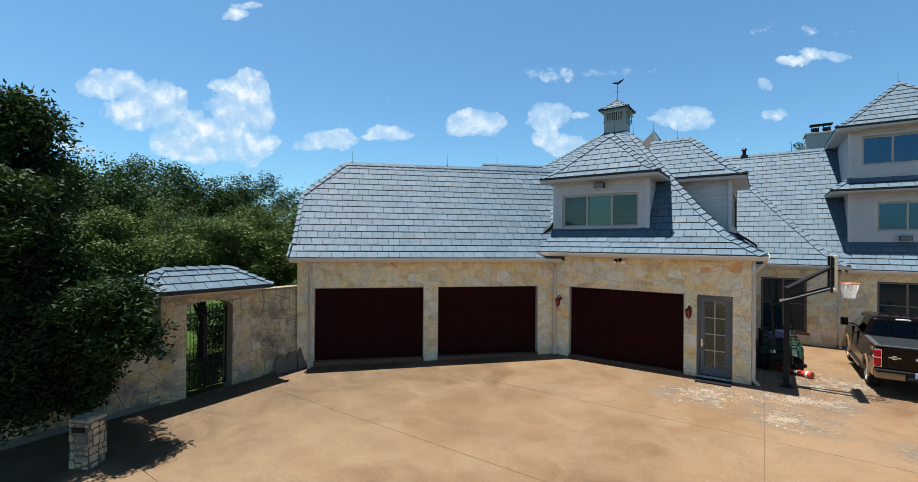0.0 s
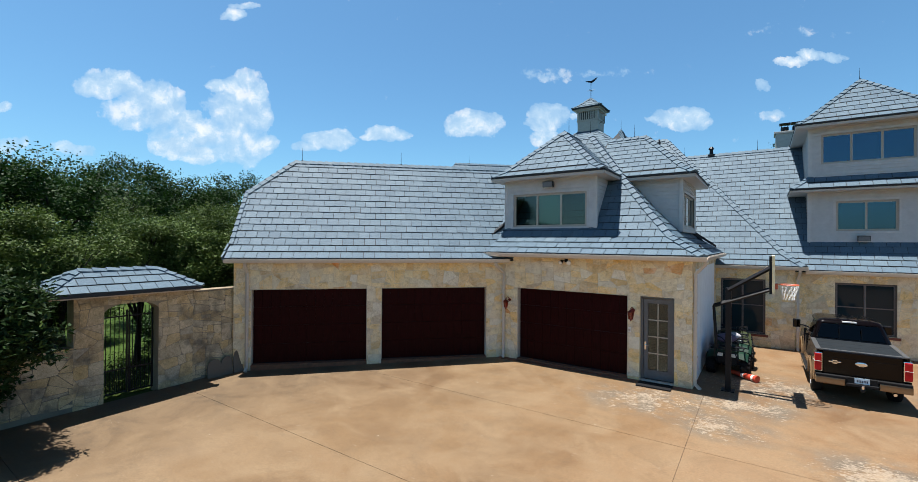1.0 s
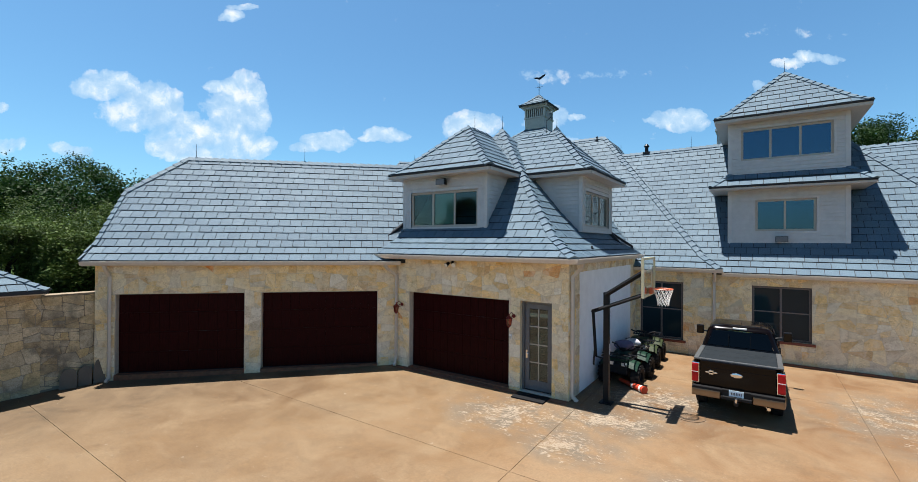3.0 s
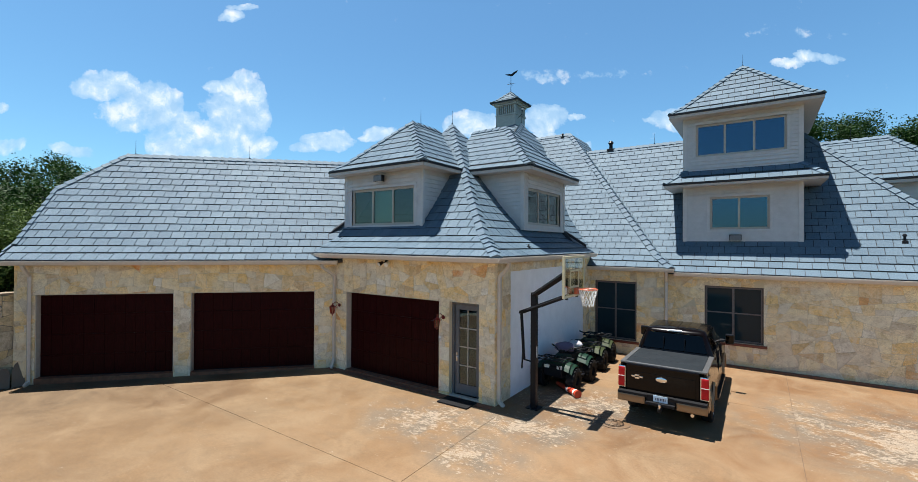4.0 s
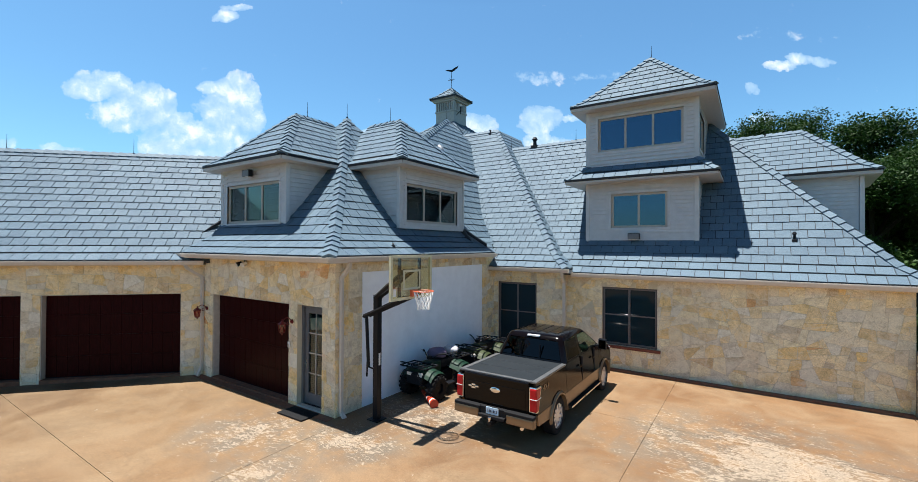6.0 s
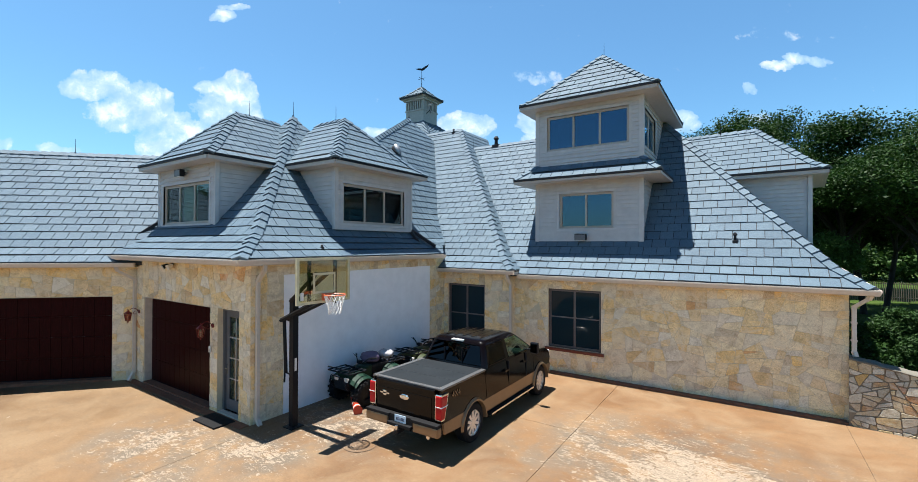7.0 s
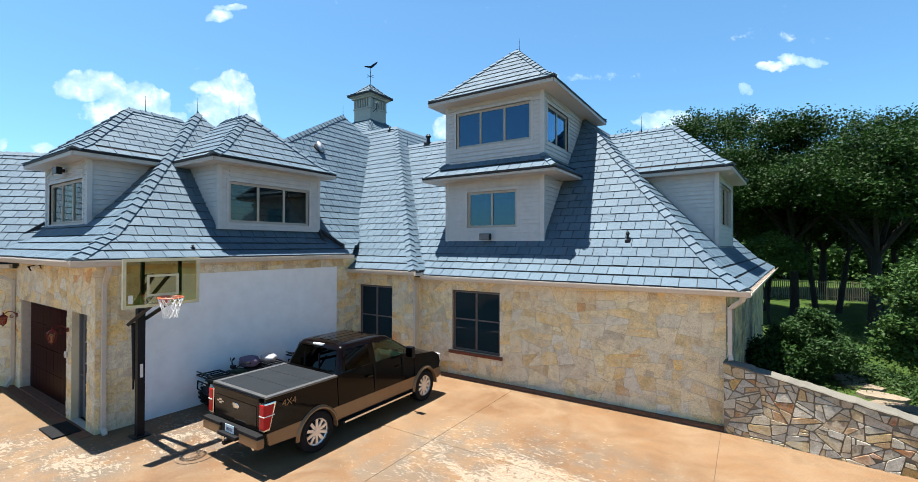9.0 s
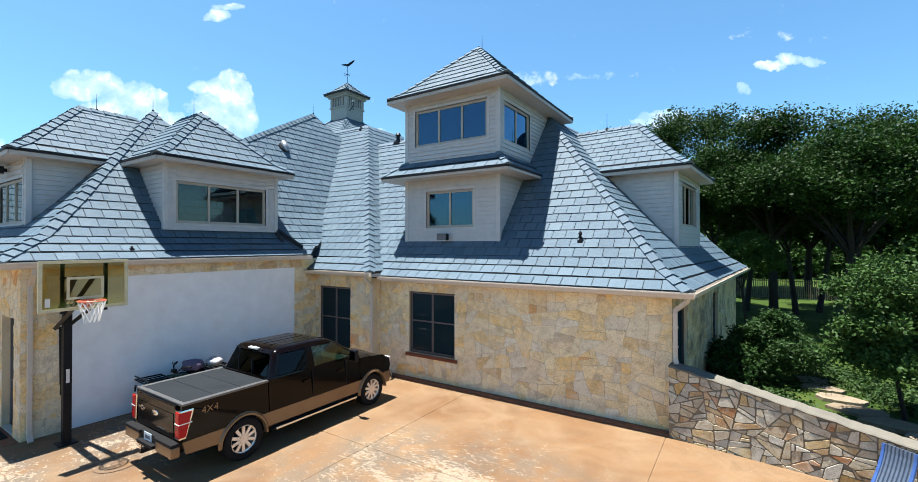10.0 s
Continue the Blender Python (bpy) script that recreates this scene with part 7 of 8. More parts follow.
# the upper body stands a little taller than drawn
for ob in truck.children_recursive:
    if ob.type == "MESH":
        for v in ob.data.vertices:
            v.co.z += 0.125 * max(0.0, v.co.z - 0.82)
    elif ob.type == "FONT":
        ob.location.z += 0.045


# ---- quad bikes ----
def quad(name, m, paint, label, bags=False):
    ob = thing(name, label, "quad bike", "quad bikes by the wall", m=m)
    for sx in (-1, 1):
        for y, r in ((0.36, 0.33), (1.62, 0.33)):
            mm = Matrix.Translation((sx * 0.5, y, r)) @ Matrix.Diagonal((sx, 1, 1, 1))
            wheel = part("wheel", lathe([(0.15, -0.11), (r * 0.8, -0.14), (r * 0.97, -0.11), (r, -0.06), (r, 0.06), (r * 0.97, 0.11), (r * 0.8, 0.14), (0.15, 0.12)], 24), RUBBER, ob, m=mm)
            part("rim", lathe([(0.15, 0.11), (0.14, 0.06), (0.03, 0.07), (0.0, 0.08)], 16), BLACK, wheel, m=mm)
            lugs = bmesh.new()
            for i in range(16):
                for q, lo in enumerate((-0.13, 0.015)):
                    box(lugs, lo, -0.028, r - 0.03, lo + 0.115, 0.028, r + 0.022, m=Matrix.Rotation(2 * math.pi * (i + 0.5 * q) / 16, 4, "X"))
            part("tread", lugs, RUBBER, wheel, m=mm)
        for y, r in ((0.36, 0.43), (1.62, 0.44)):
            fen = bmesh.new()
            p0 = [(y + r * math.cos(radians(a)), 0.36 + r * math.sin(radians(a))) for a in range(40, 146, 15)]
            va = [fen.verts.new((sx * 0.2, a, b + 0.06)) for a, b in p0]
            vb = [fen.verts.new((sx * 0.5, a, b)) for a, b in p0]
            vc = [fen.verts.new((sx * 0.58, a, b - 0.05)) for a, b in p0]
            for u_, v_ in ((va, vb), (vb, vc)):
                for i in range(len(p0) - 1):
                    fen.faces.new((u_[i], u_[i + 1], v_[i + 1], v_[i]))
            part("fender", fen, paint, ob)
        part("headlight", boxes((sx * 0.2 - 0.08, -0.03, 0.66, sx * 0.2 + 0.08, 0.03, 0.77), bevel=0.02), LENS, ob)
        part("foot_rest", boxes((min(sx * 0.22, sx * 0.5), 0.75, 0.27, max(sx * 0.22, sx * 0.5), 1.25, 0.31)), BLACK, ob)
    part("engine", boxes((-0.2, 0.4, 0.25, 0.2, 1.5, 0.62), bevel=0.05), BLACK, ob)
    part("front_cowl", boxes((-0.3, 0.06, 0.72, 0.3, 0.5, 0.87), bevel=0.05), paint, ob)
    part("front_guard", boxes((-0.3, -0.02, 0.42, 0.3, 0.3, 0.72), bevel=0.04), BLACK, ob)
    part("tank", boxes((-0.2, 0.5, 0.62, 0.2, 0.95, 0.95), bevel=0.07), paint, ob)
    part("seat", boxes((-0.2, 0.9, 0.7, 0.2, 1.6, 0.93), bevel=0.07), RUBBER, ob)
    part("bumper_bar", pipe([(-0.3, 0.0, 0.45), (-0.32, -0.14, 0.6), (-0.25, -0.16, 0.82), (0.25, -0.16, 0.82), (0.32, -0.14, 0.6), (0.3, 0.0, 0.45)], 0.018), BLACK, ob)
    for y0, y1, z in ((-0.1, 0.48, 0.92), (1.35, 2.0, 0.95)):
        rk = part("rack", pipe([(-0.45, y0, z), (0.45, y0, z), (0.45, y1, z), (-0.45, y1, z), (-0.45, y0, z)], 0.02), BLACK, ob)
        part("rack_rim", pipe([(-0.45, y0, z + 0.09), (0.45, y0, z + 0.09)], 0.018), BLACK, rk)
        for i in range(1, 5):
            x = -0.45 + 0.18 * i
            part("rack_bar", rods(((x, y0, z), (x, y1, z), 0.016), sides=6), BLACK, rk)
        for x in (-0.3, 0.3):
            part("rack_leg", rods(((x, (y0 + y1) / 2, z), (x, (y0 + y1) / 2, z - 0.25), 0.012), sides=6), BLACK, rk)
    hb = part("handlebar", pipe([(-0.42, 0.86, 1.16), (-0.25, 0.72, 1.15), (-0.1, 0.66, 1.02), (0.1, 0.66, 1.02), (0.25, 0.72, 1.15), (0.42, 0.86, 1.16)], 0.016), BLACK, ob)
    for sx in (-1, 1):
        part("grip", rods(((sx * 0.3, 0.76, 1.155), (sx * 0.44, 0.875, 1.165), 0.024)), RUBBER, hb)
        part("brake_lever", rods(((sx * 0.28, 0.70, 1.17), (sx * 0.42, 0.76, 1.2), 0.01)), BLACK, hb)
    part("gauge_pod", boxes((-0.08, 0.58, 1.0, 0.08, 0.68, 1.1), bevel=0.02), BLACK, ob)
    return ob


GREEN = plain("green_quad_plastic", (0.006, 0.030, 0.017), 0.5, spec=0.25)
OLIVE = plain("olive_quad_plastic", (0.036, 0.048, 0.019), 0.55, spec=0.25)
quad("quad_bike", Matrix.Translation((0.78, 2.32, -0.03)) @ Matrix.Rotation(radians(-3), 4, "Z"), GREEN, "dark green quad bike parked along the white wall")
quad("quad_bike", Matrix.Translation((0.84, 5.0, -0.03)) @ Matrix.Rotation(radians(2), 4, "Z"), OLIVE, "olive quad bike parked behind the green one")


def lumpy(size, seed, mat, name, label, category, m):
    bm = bmesh.new()
    bmesh.ops.create_icosphere(bm, subdivisions=3, radius=1.0)
    for v in bm.verts:
        k_ = 1 + 0.22 * noise.noise(v.co * 1.8 + Vector((seed, 0, 0))) + 0.07 * noise.noise(v.co * 6)
        v.co = Vector((v.co.x * size[0], v.co.y * size[1], v.co.z * size[2])) * k_
    for f in bm.faces:
        f.smooth = True
    return tagged(part(name, bm, mat, m=m), label, category)


lumpy((0.34, 0.26, 0.16), 3, plain("mauve_canvas", (0.13, 0.10, 0.16), 0.8), "duffel_bag", "dusky purple bag lying on the quad's seat", "bag", Matrix.Translation((0.68, 3.48, 1.04)))
lumpy((0.25, 0.22, 0.13), 8, plain("pale_canvas", (0.42, 0.41, 0.42), 0.7), "cargo_bag", "pale cargo bag on the quad's rear rack", "bag", Matrix.Translation((0.86, 3.98, 1.06)))

# cone lying on its side
cone_dir = Vector((-0.82, 0.57, 0.02)).to_track_quat("Z", "Y").to_matrix().to_4x4()
cone = thing("traffic_cone", "orange marker cone with white bands lying on the drive", "traffic cone", m=Matrix.Translation((1.62, 2.12, 0.075)) @ cone_dir)
ORANGE = plain("orange_plastic", (0.50, 0.05, 0.02), 0.45)
part("body", rods(((0, 0, 0.03), (0, 0, 1.05), 0.105, 0.05), sides=18), ORANGE, cone)
part("white_band", rods(((0, 0, 0.10), (0, 0, 0.17), 0.104, 0.100), ((0, 0, 0.42), (0, 0, 0.52), 0.088, 0.082), sides=18), WHITEPL, cone)
part("foot", rods(((0, 0, 0), (0, 0, 0.035), 0.12, 0.115), sides=18), ORANGE, cone)

# blue plastic panel standing at the garden wall
BLUE = plain("faded_blue_plastic", (0.04, 0.10, 0.30), 0.4)
bin_ob = thing("plastic_slide", "faded blue ribbed plastic slide leaning at the garden wall", "slide", m=Matrix.Translation((15.7, 7.55, -0.03)) @ Matrix.Rotation(radians(-40), 4, "Z"))
pan = bmesh.new()
for side_x in (-0.22, 0.22):
    rows_ = []
    for i in range(9):
        t_ = i / 8
        rows_.append((0.55 * (1 - t_) ** 1.6, 0.95 * t_))
    for (y0, z0), (y1, z1) in zip(rows_, rows_[1:]):
        rod(pan, (side_x, -y0, z0 + 0.02), (side_x, -y1, z1 + 0.02), 0.03, sides=8)
part("edge", pan, BLUE, bin_ob)
rib = bmesh.new()
for j in range(8):
    x = -0.19 + j * 0.054
    for (y0, z0), (y1, z1) in zip(rows_, rows_[1:]):
        rod(rib, (x, -y0 + 0.02, z0 + 0.02), (x, -y1 + 0.02, z1 + 0.02), 0.029, sides=6)
part("chute", rib, plain("grey_blue_plastic", (0.07, 0.10, 0.15), 0.5), bin_ob)


# ---- plants ----
def leaf_mesh(name, centres, size, mat, seed, per=10, spread=0.28, long=1.6, droop=0.0, flat=0.8):
    """Many small bent leaves in loose tufts round the given centres."""
    g = np.random.default_rng(seed)
    c = np.repeat(np.asarray(centres), per, axis=0)
    n = len(c)
    pos = c + np.clip(g.normal(0, 1, (n, 3)), -1.5, 1.5) * spread * np.array([1, 1, 0.75])
    a = g.normal(0, 1, (n, 3))
    a[:, 2] = a[:, 2] * 0.6 - droop
    a /= np.linalg.norm(a, axis=1)[:, None]
    b = np.cross(a, g.normal(0, 1, (n, 3)) + np.array([0, 0, flat]))
    b /= np.linalg.norm(b, axis=1)[:, None] + 1e-9
    s = size * g.uniform(0.6, 1.35, (n, 1))
    nn = np.cross(a, b)
    v = np.empty((n, 4, 3))
    v[:, 0] = pos - a * s * long * 0.5
    v[:, 1] = pos + b * s * 0.5 + nn * s * 0.12
    v[:, 2] = pos + a * s * long * 0.5
    v[:, 3] = pos - b * s * 0.5 + nn * s * 0.12
    me = bpy.data.meshes.new(name)
    me.vertices.add(n * 4)
    me.vertices.foreach_set("co", v.reshape(-1))
    me.loops.add(n * 4)
    me.loops.foreach_set("vertex_index", np.arange(n * 4))
    me.polygons.add(n)
    me.polygons.foreach_set("loop_start", np.arange(0, n * 4, 4))
    me.update(calc_edges=True)
    me.materials.append(mat)
    return me


def lobe_points(lobes, n, seed, shell=0.55):
    """Points in the outer part of several ellipsoid lobes, with an uneven outline."""
    g = np.random.default_rng(seed)
    out = []
    vol = np.array([r[3] * r[4] * r[5] for r in lobes]) ** 0.75
    vol /= vol.sum()
    for (x, y, z, rx, ry, rz), k_ in zip(lobes, vol):
        m_ = int(n * k_) + 1
        d = g.normal(0, 1, (m_, 3))
        d /= np.linalg.norm(d, axis=1)[:, None]
        r = 1 - shell * g.random(m_) ** 1.5
        wob = np.array([noise.noise(Vector(p) * 2.2 + Vector((x, y, z))) + 0.6 * noise.noise(Vector(p) * 6.0 + Vector((z, x, y))) for p in d])
        r = r * (1 + 0.34 * wob)
        out.append(np.array([x, y, z]) + d * r[:, None] * np.array([rx, ry, rz]))
    return np.concatenate(out)


def clumps(lobes, count, seed, lo=0.3, hi=0.48, out=0.74):
    """Smaller clumps set round each lobe, so that the crown has knobs, hollows and gaps."""
    rnd_ = random.Random(seed)
    res = []
    for x, y, z, rx, ry, rz in lobes:
        for _ in range(count):
            a, h = rnd_.uniform(0, 2 * math.pi), rnd_.uniform(-0.65, 1.0)
            c = math.sqrt(1 - h * h)
            k_ = rnd_.uniform(lo, hi)
            q = out * rnd_.uniform(0.8, 1.12)
            res.append((x + rx * q * c * math.cos(a), y + ry * q * c * math.sin(a), z + rz * q * h, rx * k_, ry * k_, rz * k_ * 0.85))
    return res


def limbs(base, lobes, r0, seed, fork=0.45):
    """Trunk and limbs: tapered, bending, one limb to each lobe."""
    rnd_ = random.Random(seed)
    bm = bmesh.new()
    base = Vector(base)
    top = Vector((sum(l[0] for l in lobes) / len(lobes), sum(l[1] for l in lobes) / len(lobes), max(l[2] for l in lobes)))
    f = base.lerp(top, fork) + Vector((rnd_.uniform(-0.2, 0.2), rnd_.uniform(-0.2, 0.2), 0))
    rod(bm, base - Vector((0, 0, 0.15)), base.lerp(f, 0.15), r0 * 1.35, r0, 10)
    rod(bm, base.lerp(f, 0.15), f, r0, r0 * 0.75, 10)
    for l in lobes:
        e = Vector(l[:3])
        m_ = f.lerp(e, 0.5) + Vector((rnd_.uniform(-0.3, 0.3), rnd_.uniform(-0.3, 0.3), rnd_.uniform(0, 0.3)))
        rod(bm, f, m_, r0 * 0.5, r0 * 0.3, 7)
        rod(bm, m_, e, r0 * 0.3, r0 * 0.1, 6)
        for _ in range(3):
            d = Vector((rnd_.uniform(-1, 1) * l[3], rnd_.uniform(-1, 1) * l[4], rnd_.uniform(-0.4, 1) * l[5])) * 0.8
            rod(bm, m_.lerp(e, rnd_.uniform(0.2, 1)), e + d, r0 * 0.12, r0 * 0.04, 5)
    return bm


def tree(name, base, lobes, mat, tufts, size, seed, label, r0=0.2, per=10, spread=0.3, long=1.6, droop=0.0, group="", category="tree", shell=0.55, fork=0.45, knobs=0, flat=0.8):
    ob = thing(name, label, category, group)
    part("trunk", limbs(base, lobes, r0, seed, fork), BARK, ob)
    pts = lobe_points(lobes, tufts, seed, shell)
    if knobs:
        pts = np.concatenate([lobe_points(clumps(lobes, knobs, seed), int(tufts * 0.88), seed, 0.7), lobe_points([(x, y, z, rx * 0.75, ry * 0.75, rz * 0.75) for x, y, z, rx, ry, rz in lobes], int(tufts * 0.12), seed + 1, 0.6)])
    me = leaf_mesh("crown", pts, size, mat, seed, per, spread, long, droop, flat)
    cr = new("crown", me)
    cr.parent = ob
    return ob


def oak_lobes(x, y, h, r, seed, low=0.3):
    rnd_ = random.Random(seed)
    out = [(x, y, h - r * 0.75, r * 0.8, r * 0.8, r * 0.75)]
    for i in range(7):
        a = i * 2 * math.pi / 7 + rnd_.uniform(-0.3, 0.3)
        q = r * rnd_.uniform(0.5, 0.75)
        out.append((x + q * math.cos(a), y + q * math.sin(a), h * rnd_.uniform(low + 0.15, 0.72), r * rnd_.uniform(0.42, 0.6), r * rnd_.uniform(0.42, 0.6), r * rnd_.uniform(0.38, 0.52)))
    return out


# oaks behind the house, on its far side
for i, (x, y, h, r, low) in enumerate(((10.0, 33.5, 14.6, 4.5, 0.29), (15.0, 30.5, 12.7, 4.3, 0.42), (17.8, 26.2, 10.9, 4.0, 0.5), (20.0, 37.0, 13.4, 4.6, 0.3), (25.0, 37.5, 14.5, 5.0, 0.29), (6.0, 37.0, 15.0, 4.4, 0.29))):
    tree("oak_tree", (x, y, -0.2), oak_lobes(x, y, h, r, 300 + i, low), OAK, 6000, 0.098, 300 + i, "broad dark-green oak standing beyond the house", 0.26, 11, 0.21, group="oaks on the lawn", knobs=14, flat=1.5, fork=0.5)
for i, (x, y, h, r) in enumerate(((13.0, 47, 12.5, 5), (18.5, 50, 13, 5.5), (24.0, 52, 13, 5.5))):
    tree("oak_tree", (x, y, -0.2), oak_lobes(x, y, h, r, 330 + i, 0.3), OAK, 1700, 0.32, 330 + i, "shaded oak with a bare dark trunk further back", 0.32, 10, 0.5, group="oaks on the lawn")
# slender crooked trunks standing between the big oaks
for i, (x, y, h) in enumerate(((16.3, 33.0, 7.5), (17.6, 34.6, 8.0), (12.4, 30.5, 8.5), (13.6, 33.0, 8.0), (19.0, 31.5, 7.5))):
    lean = 1.2 if i % 2 else -0.9
    tree("oak_tree", (x, y, -0.2), [(x + lean, y + 0.3, h, 1.6, 1.5, 1.1), (x + lean * 1.9, y - 0.3, h * 0.82, 1.2, 1.2, 0.8), (x - lean * 0.4, y, h * 0.9, 1.1, 1.1, 0.8)], OAK, 500, 0.14, 340 + i, "slender oak with a leaning dark trunk", 0.17, 9, 0.25, group="oaks on the lawn", fork=0.5, flat=1.5)

tree("small_tree", (13.6, 27.0, -0.2), [(13.5, 27.0, 4.2, 1.3, 1.2, 0.8), (14.3, 26.6, 3.5, 1.0, 1.0, 0.6), (12.8, 27.2, 3.4, 0.9, 0.9, 0.6)], LIGHTLEAF, 1500, 0.09, 405, "young oak in the sun before darker trees", 0.08, 11, 0.2, knobs=7)

# scrub that closes the view under the oaks
for i, (x, y, h, r) in enumerate(((8, 66, 6, 5), (15, 72, 6.5, 5.5), (24, 74, 7, 6), (34, 74, 7, 6), (1, 60, 6, 5))):
    # the paler leaf colour stands for sun on this far scrub
    tree("thicket", (x, y, -0.2), [(x, y, h * 0.45, r, r, h * 0.55), (x + r * 0.6, y - 0.5, h * 0.4, r * 0.6, r * 0.6, h * 0.45), (x - r * 0.6, y, h * 0.5, r * 0.6, r * 0.6, h * 0.45)], LIGHTLEAF, 900, 0.34, 350 + i, "thicket at the edge of the lawn, leaves paled as sunlit", 0.15, 9, 0.5, group="thickets", category="thicket")
# bushes and the small tree behind the low wall
tree("shrub", (14.35, 15.4, -0.1), [(14.3, 15.4, 0.75, 1.15, 1.15, 0.85), (14.0, 15.1, 1.25, 0.75, 0.75, 0.6), (14.85, 15.6, 1.0, 0.75, 0.75, 0.55), (14.35, 15.2, 1.7, 0.5, 0.5, 0.4)], SHRUB, 3200, 0.045, 401, "rounded feathery green shrub by the house corner", 0.05, 14, 0.13, 2.8, -0.3, category="shrub", fork=0.2, knobs=10)
tree("shrub", (13.2, 13.6, -0.1), [(13.1, 13.6, 0.6, 0.7, 1.0, 0.7), (13.3, 14.6, 0.5, 0.7, 0.8, 0.6)], OAK, 500, 0.08, 402, "dark low shrub against the end wall", 0.04, 12, 0.14, category="shrub", fork=0.2)
tree("small_tree", (16.9, 12.7, -0.1), [(16.05, 12.3, 3.0, 0.8, 0.9, 0.65), (17.0, 12.8, 3.3, 1.1, 1.1, 0.75), (15.9, 12.2, 1.7, 0.7, 0.7, 0.6), (16.7, 12.1, 1.6, 0.9, 0.9, 0.8), (17.8, 13.0, 2.4, 1.1, 1.0, 1.0), (16.3, 12.0, 2.3, 0.8, 0.8, 0.6)], LIGHTLEAF, 3000, 0.062, 403, "small broad-leaved tree with glossy leaves by the path", 0.055, 12, 0.14, 1.6, knobs=9, fork=0.3)

# big pecan over the gate, close by
tree("pecan_tree", (-14.6, -14.4, -0.4), [(-14.2, -14.0, 6.7, 1.3, 1.3, 1.25), (-14.3, -13.9, 5.0, 1.6, 1.5, 1.2), (-13.7, -13.6, 3.7, 1.5, 1.4, 1.0), (-13.0, -13.1, 2.4, 1.5, 1.3, 1.0), (-13.2, -14.0, 1.2, 1.5, 1.2, 1.4), (-12.4, -12.7, 1.5, 0.8, 0.8, 0.55), (-15.2, -15.0, 5.0, 1.8, 1.6, 2.2), (-12.3, -14.7, 5.0, 1.2, 1.2, 1.0), (-11.4, -12.9, 2.8, 1.0, 1.0, 0.65), (-11.0, -12.45, 2.1, 0.65, 0.65, 0.45), (-11.2, -15.2, 4.6, 1.1, 1.0, 0.9), (-12.9, -12.7, 2.2, 0.7, 0.7, 0.6), (-12.8, -13.0, 1.0, 0.7, 0.7, 0.8)], PECAN, 8600, 0.052, 410, "dense leafy pecan overhanging the gate wall", 0.24, 14, 0.16, 3.0, 0.3, shell=0.75, knobs=15)
# cedars and bushes behind the gate wall
for i, (x, y, h, r, z0) in enumerate(((-15.9, -10.9, 5.7, 1.6, 0.3), (-15.7, -6.6, 5.0, 1.5, 0.9), (-18.4, -11.2, 6.2, 2.0, 0.2), (-19.5, -4.2, 6.6, 2.2, 0.2), (-23.5, -8.8, 3.4, 2.0, 0.2), (-17.6, -12.9, 5.6, 1.9, 0.2), (-22.5, -2.4, 6.8, 2.4, 0.2), (-17.2, -8.2, 5.6, 1.9, 2.4), (-26.5, -5.0, 7.0, 2.6, 0.2))):
    rnd = random.Random(500 + i)
    h -= 0.45
    mid_z, half_z = (h + z0) / 2, (h - z0) / 2
    lb = [(x, y, mid_z, r, r, half_z * 0.95)] + [(x + rnd.uniform(-0.6, 0.6) * r, y + rnd.uniform(-0.6, 0.6) * r, mid_z + half_z * rnd.uniform(0.0, 0.8), r * 0.55, r * 0.55, half_z * 0.34) for _ in range(6)]
    tree("cedar", (x, y, -0.3), lb, CEDAR, 1900, 0.05, 500 + i, "yellow-green feathery cedar behind the garden wall", 0.12, 13, 0.13, 2.4, -0.2, knobs=11, flat=1.8, group="cedars behind the wall", shell=0.45, fork=0.3)
tree("shrub", (-20.0, -6.3, -0.1), [(-20.0, -6.3, 0.7, 1.0, 1.0, 0.7), (-20.6, -5.4, 0.6, 0.8, 0.9, 0.6)], SHRUB, 600, 0.08, 415, "bright green shrub beyond the iron gate", 0.04, 12, 0.14, category="shrub", fork=0.2)
# woods in the distance
for i, (x, y, h, r) in enumerate(((-40, -6, 9.4, 4.2), (-46, 1, 10.5, 4.8), (-50, 8, 10.2, 4.8), (-53, 15, 10.8, 5), (-50, 22, 10.6, 5), (-46, 29, 10.6, 5), (-58, -4, 11.6, 6), (-38, -13, 8.5, 4.5), (-33, 12, 8.2, 4), (-40, 36, 11, 5), (-30, 20, 8.0, 3.8), (-62, 6, 12, 6))):
    tree("woodland_tree", (x, y, -0.3), oak_lobes(x, y, h + 2.3, r, 600 + i, 0.1), OAK, 2400, 0.14, 600 + i, "dark-green tree of the distant wood", 0.3, 10, 0.30, group="distant wood", knobs=9, flat=1.5)
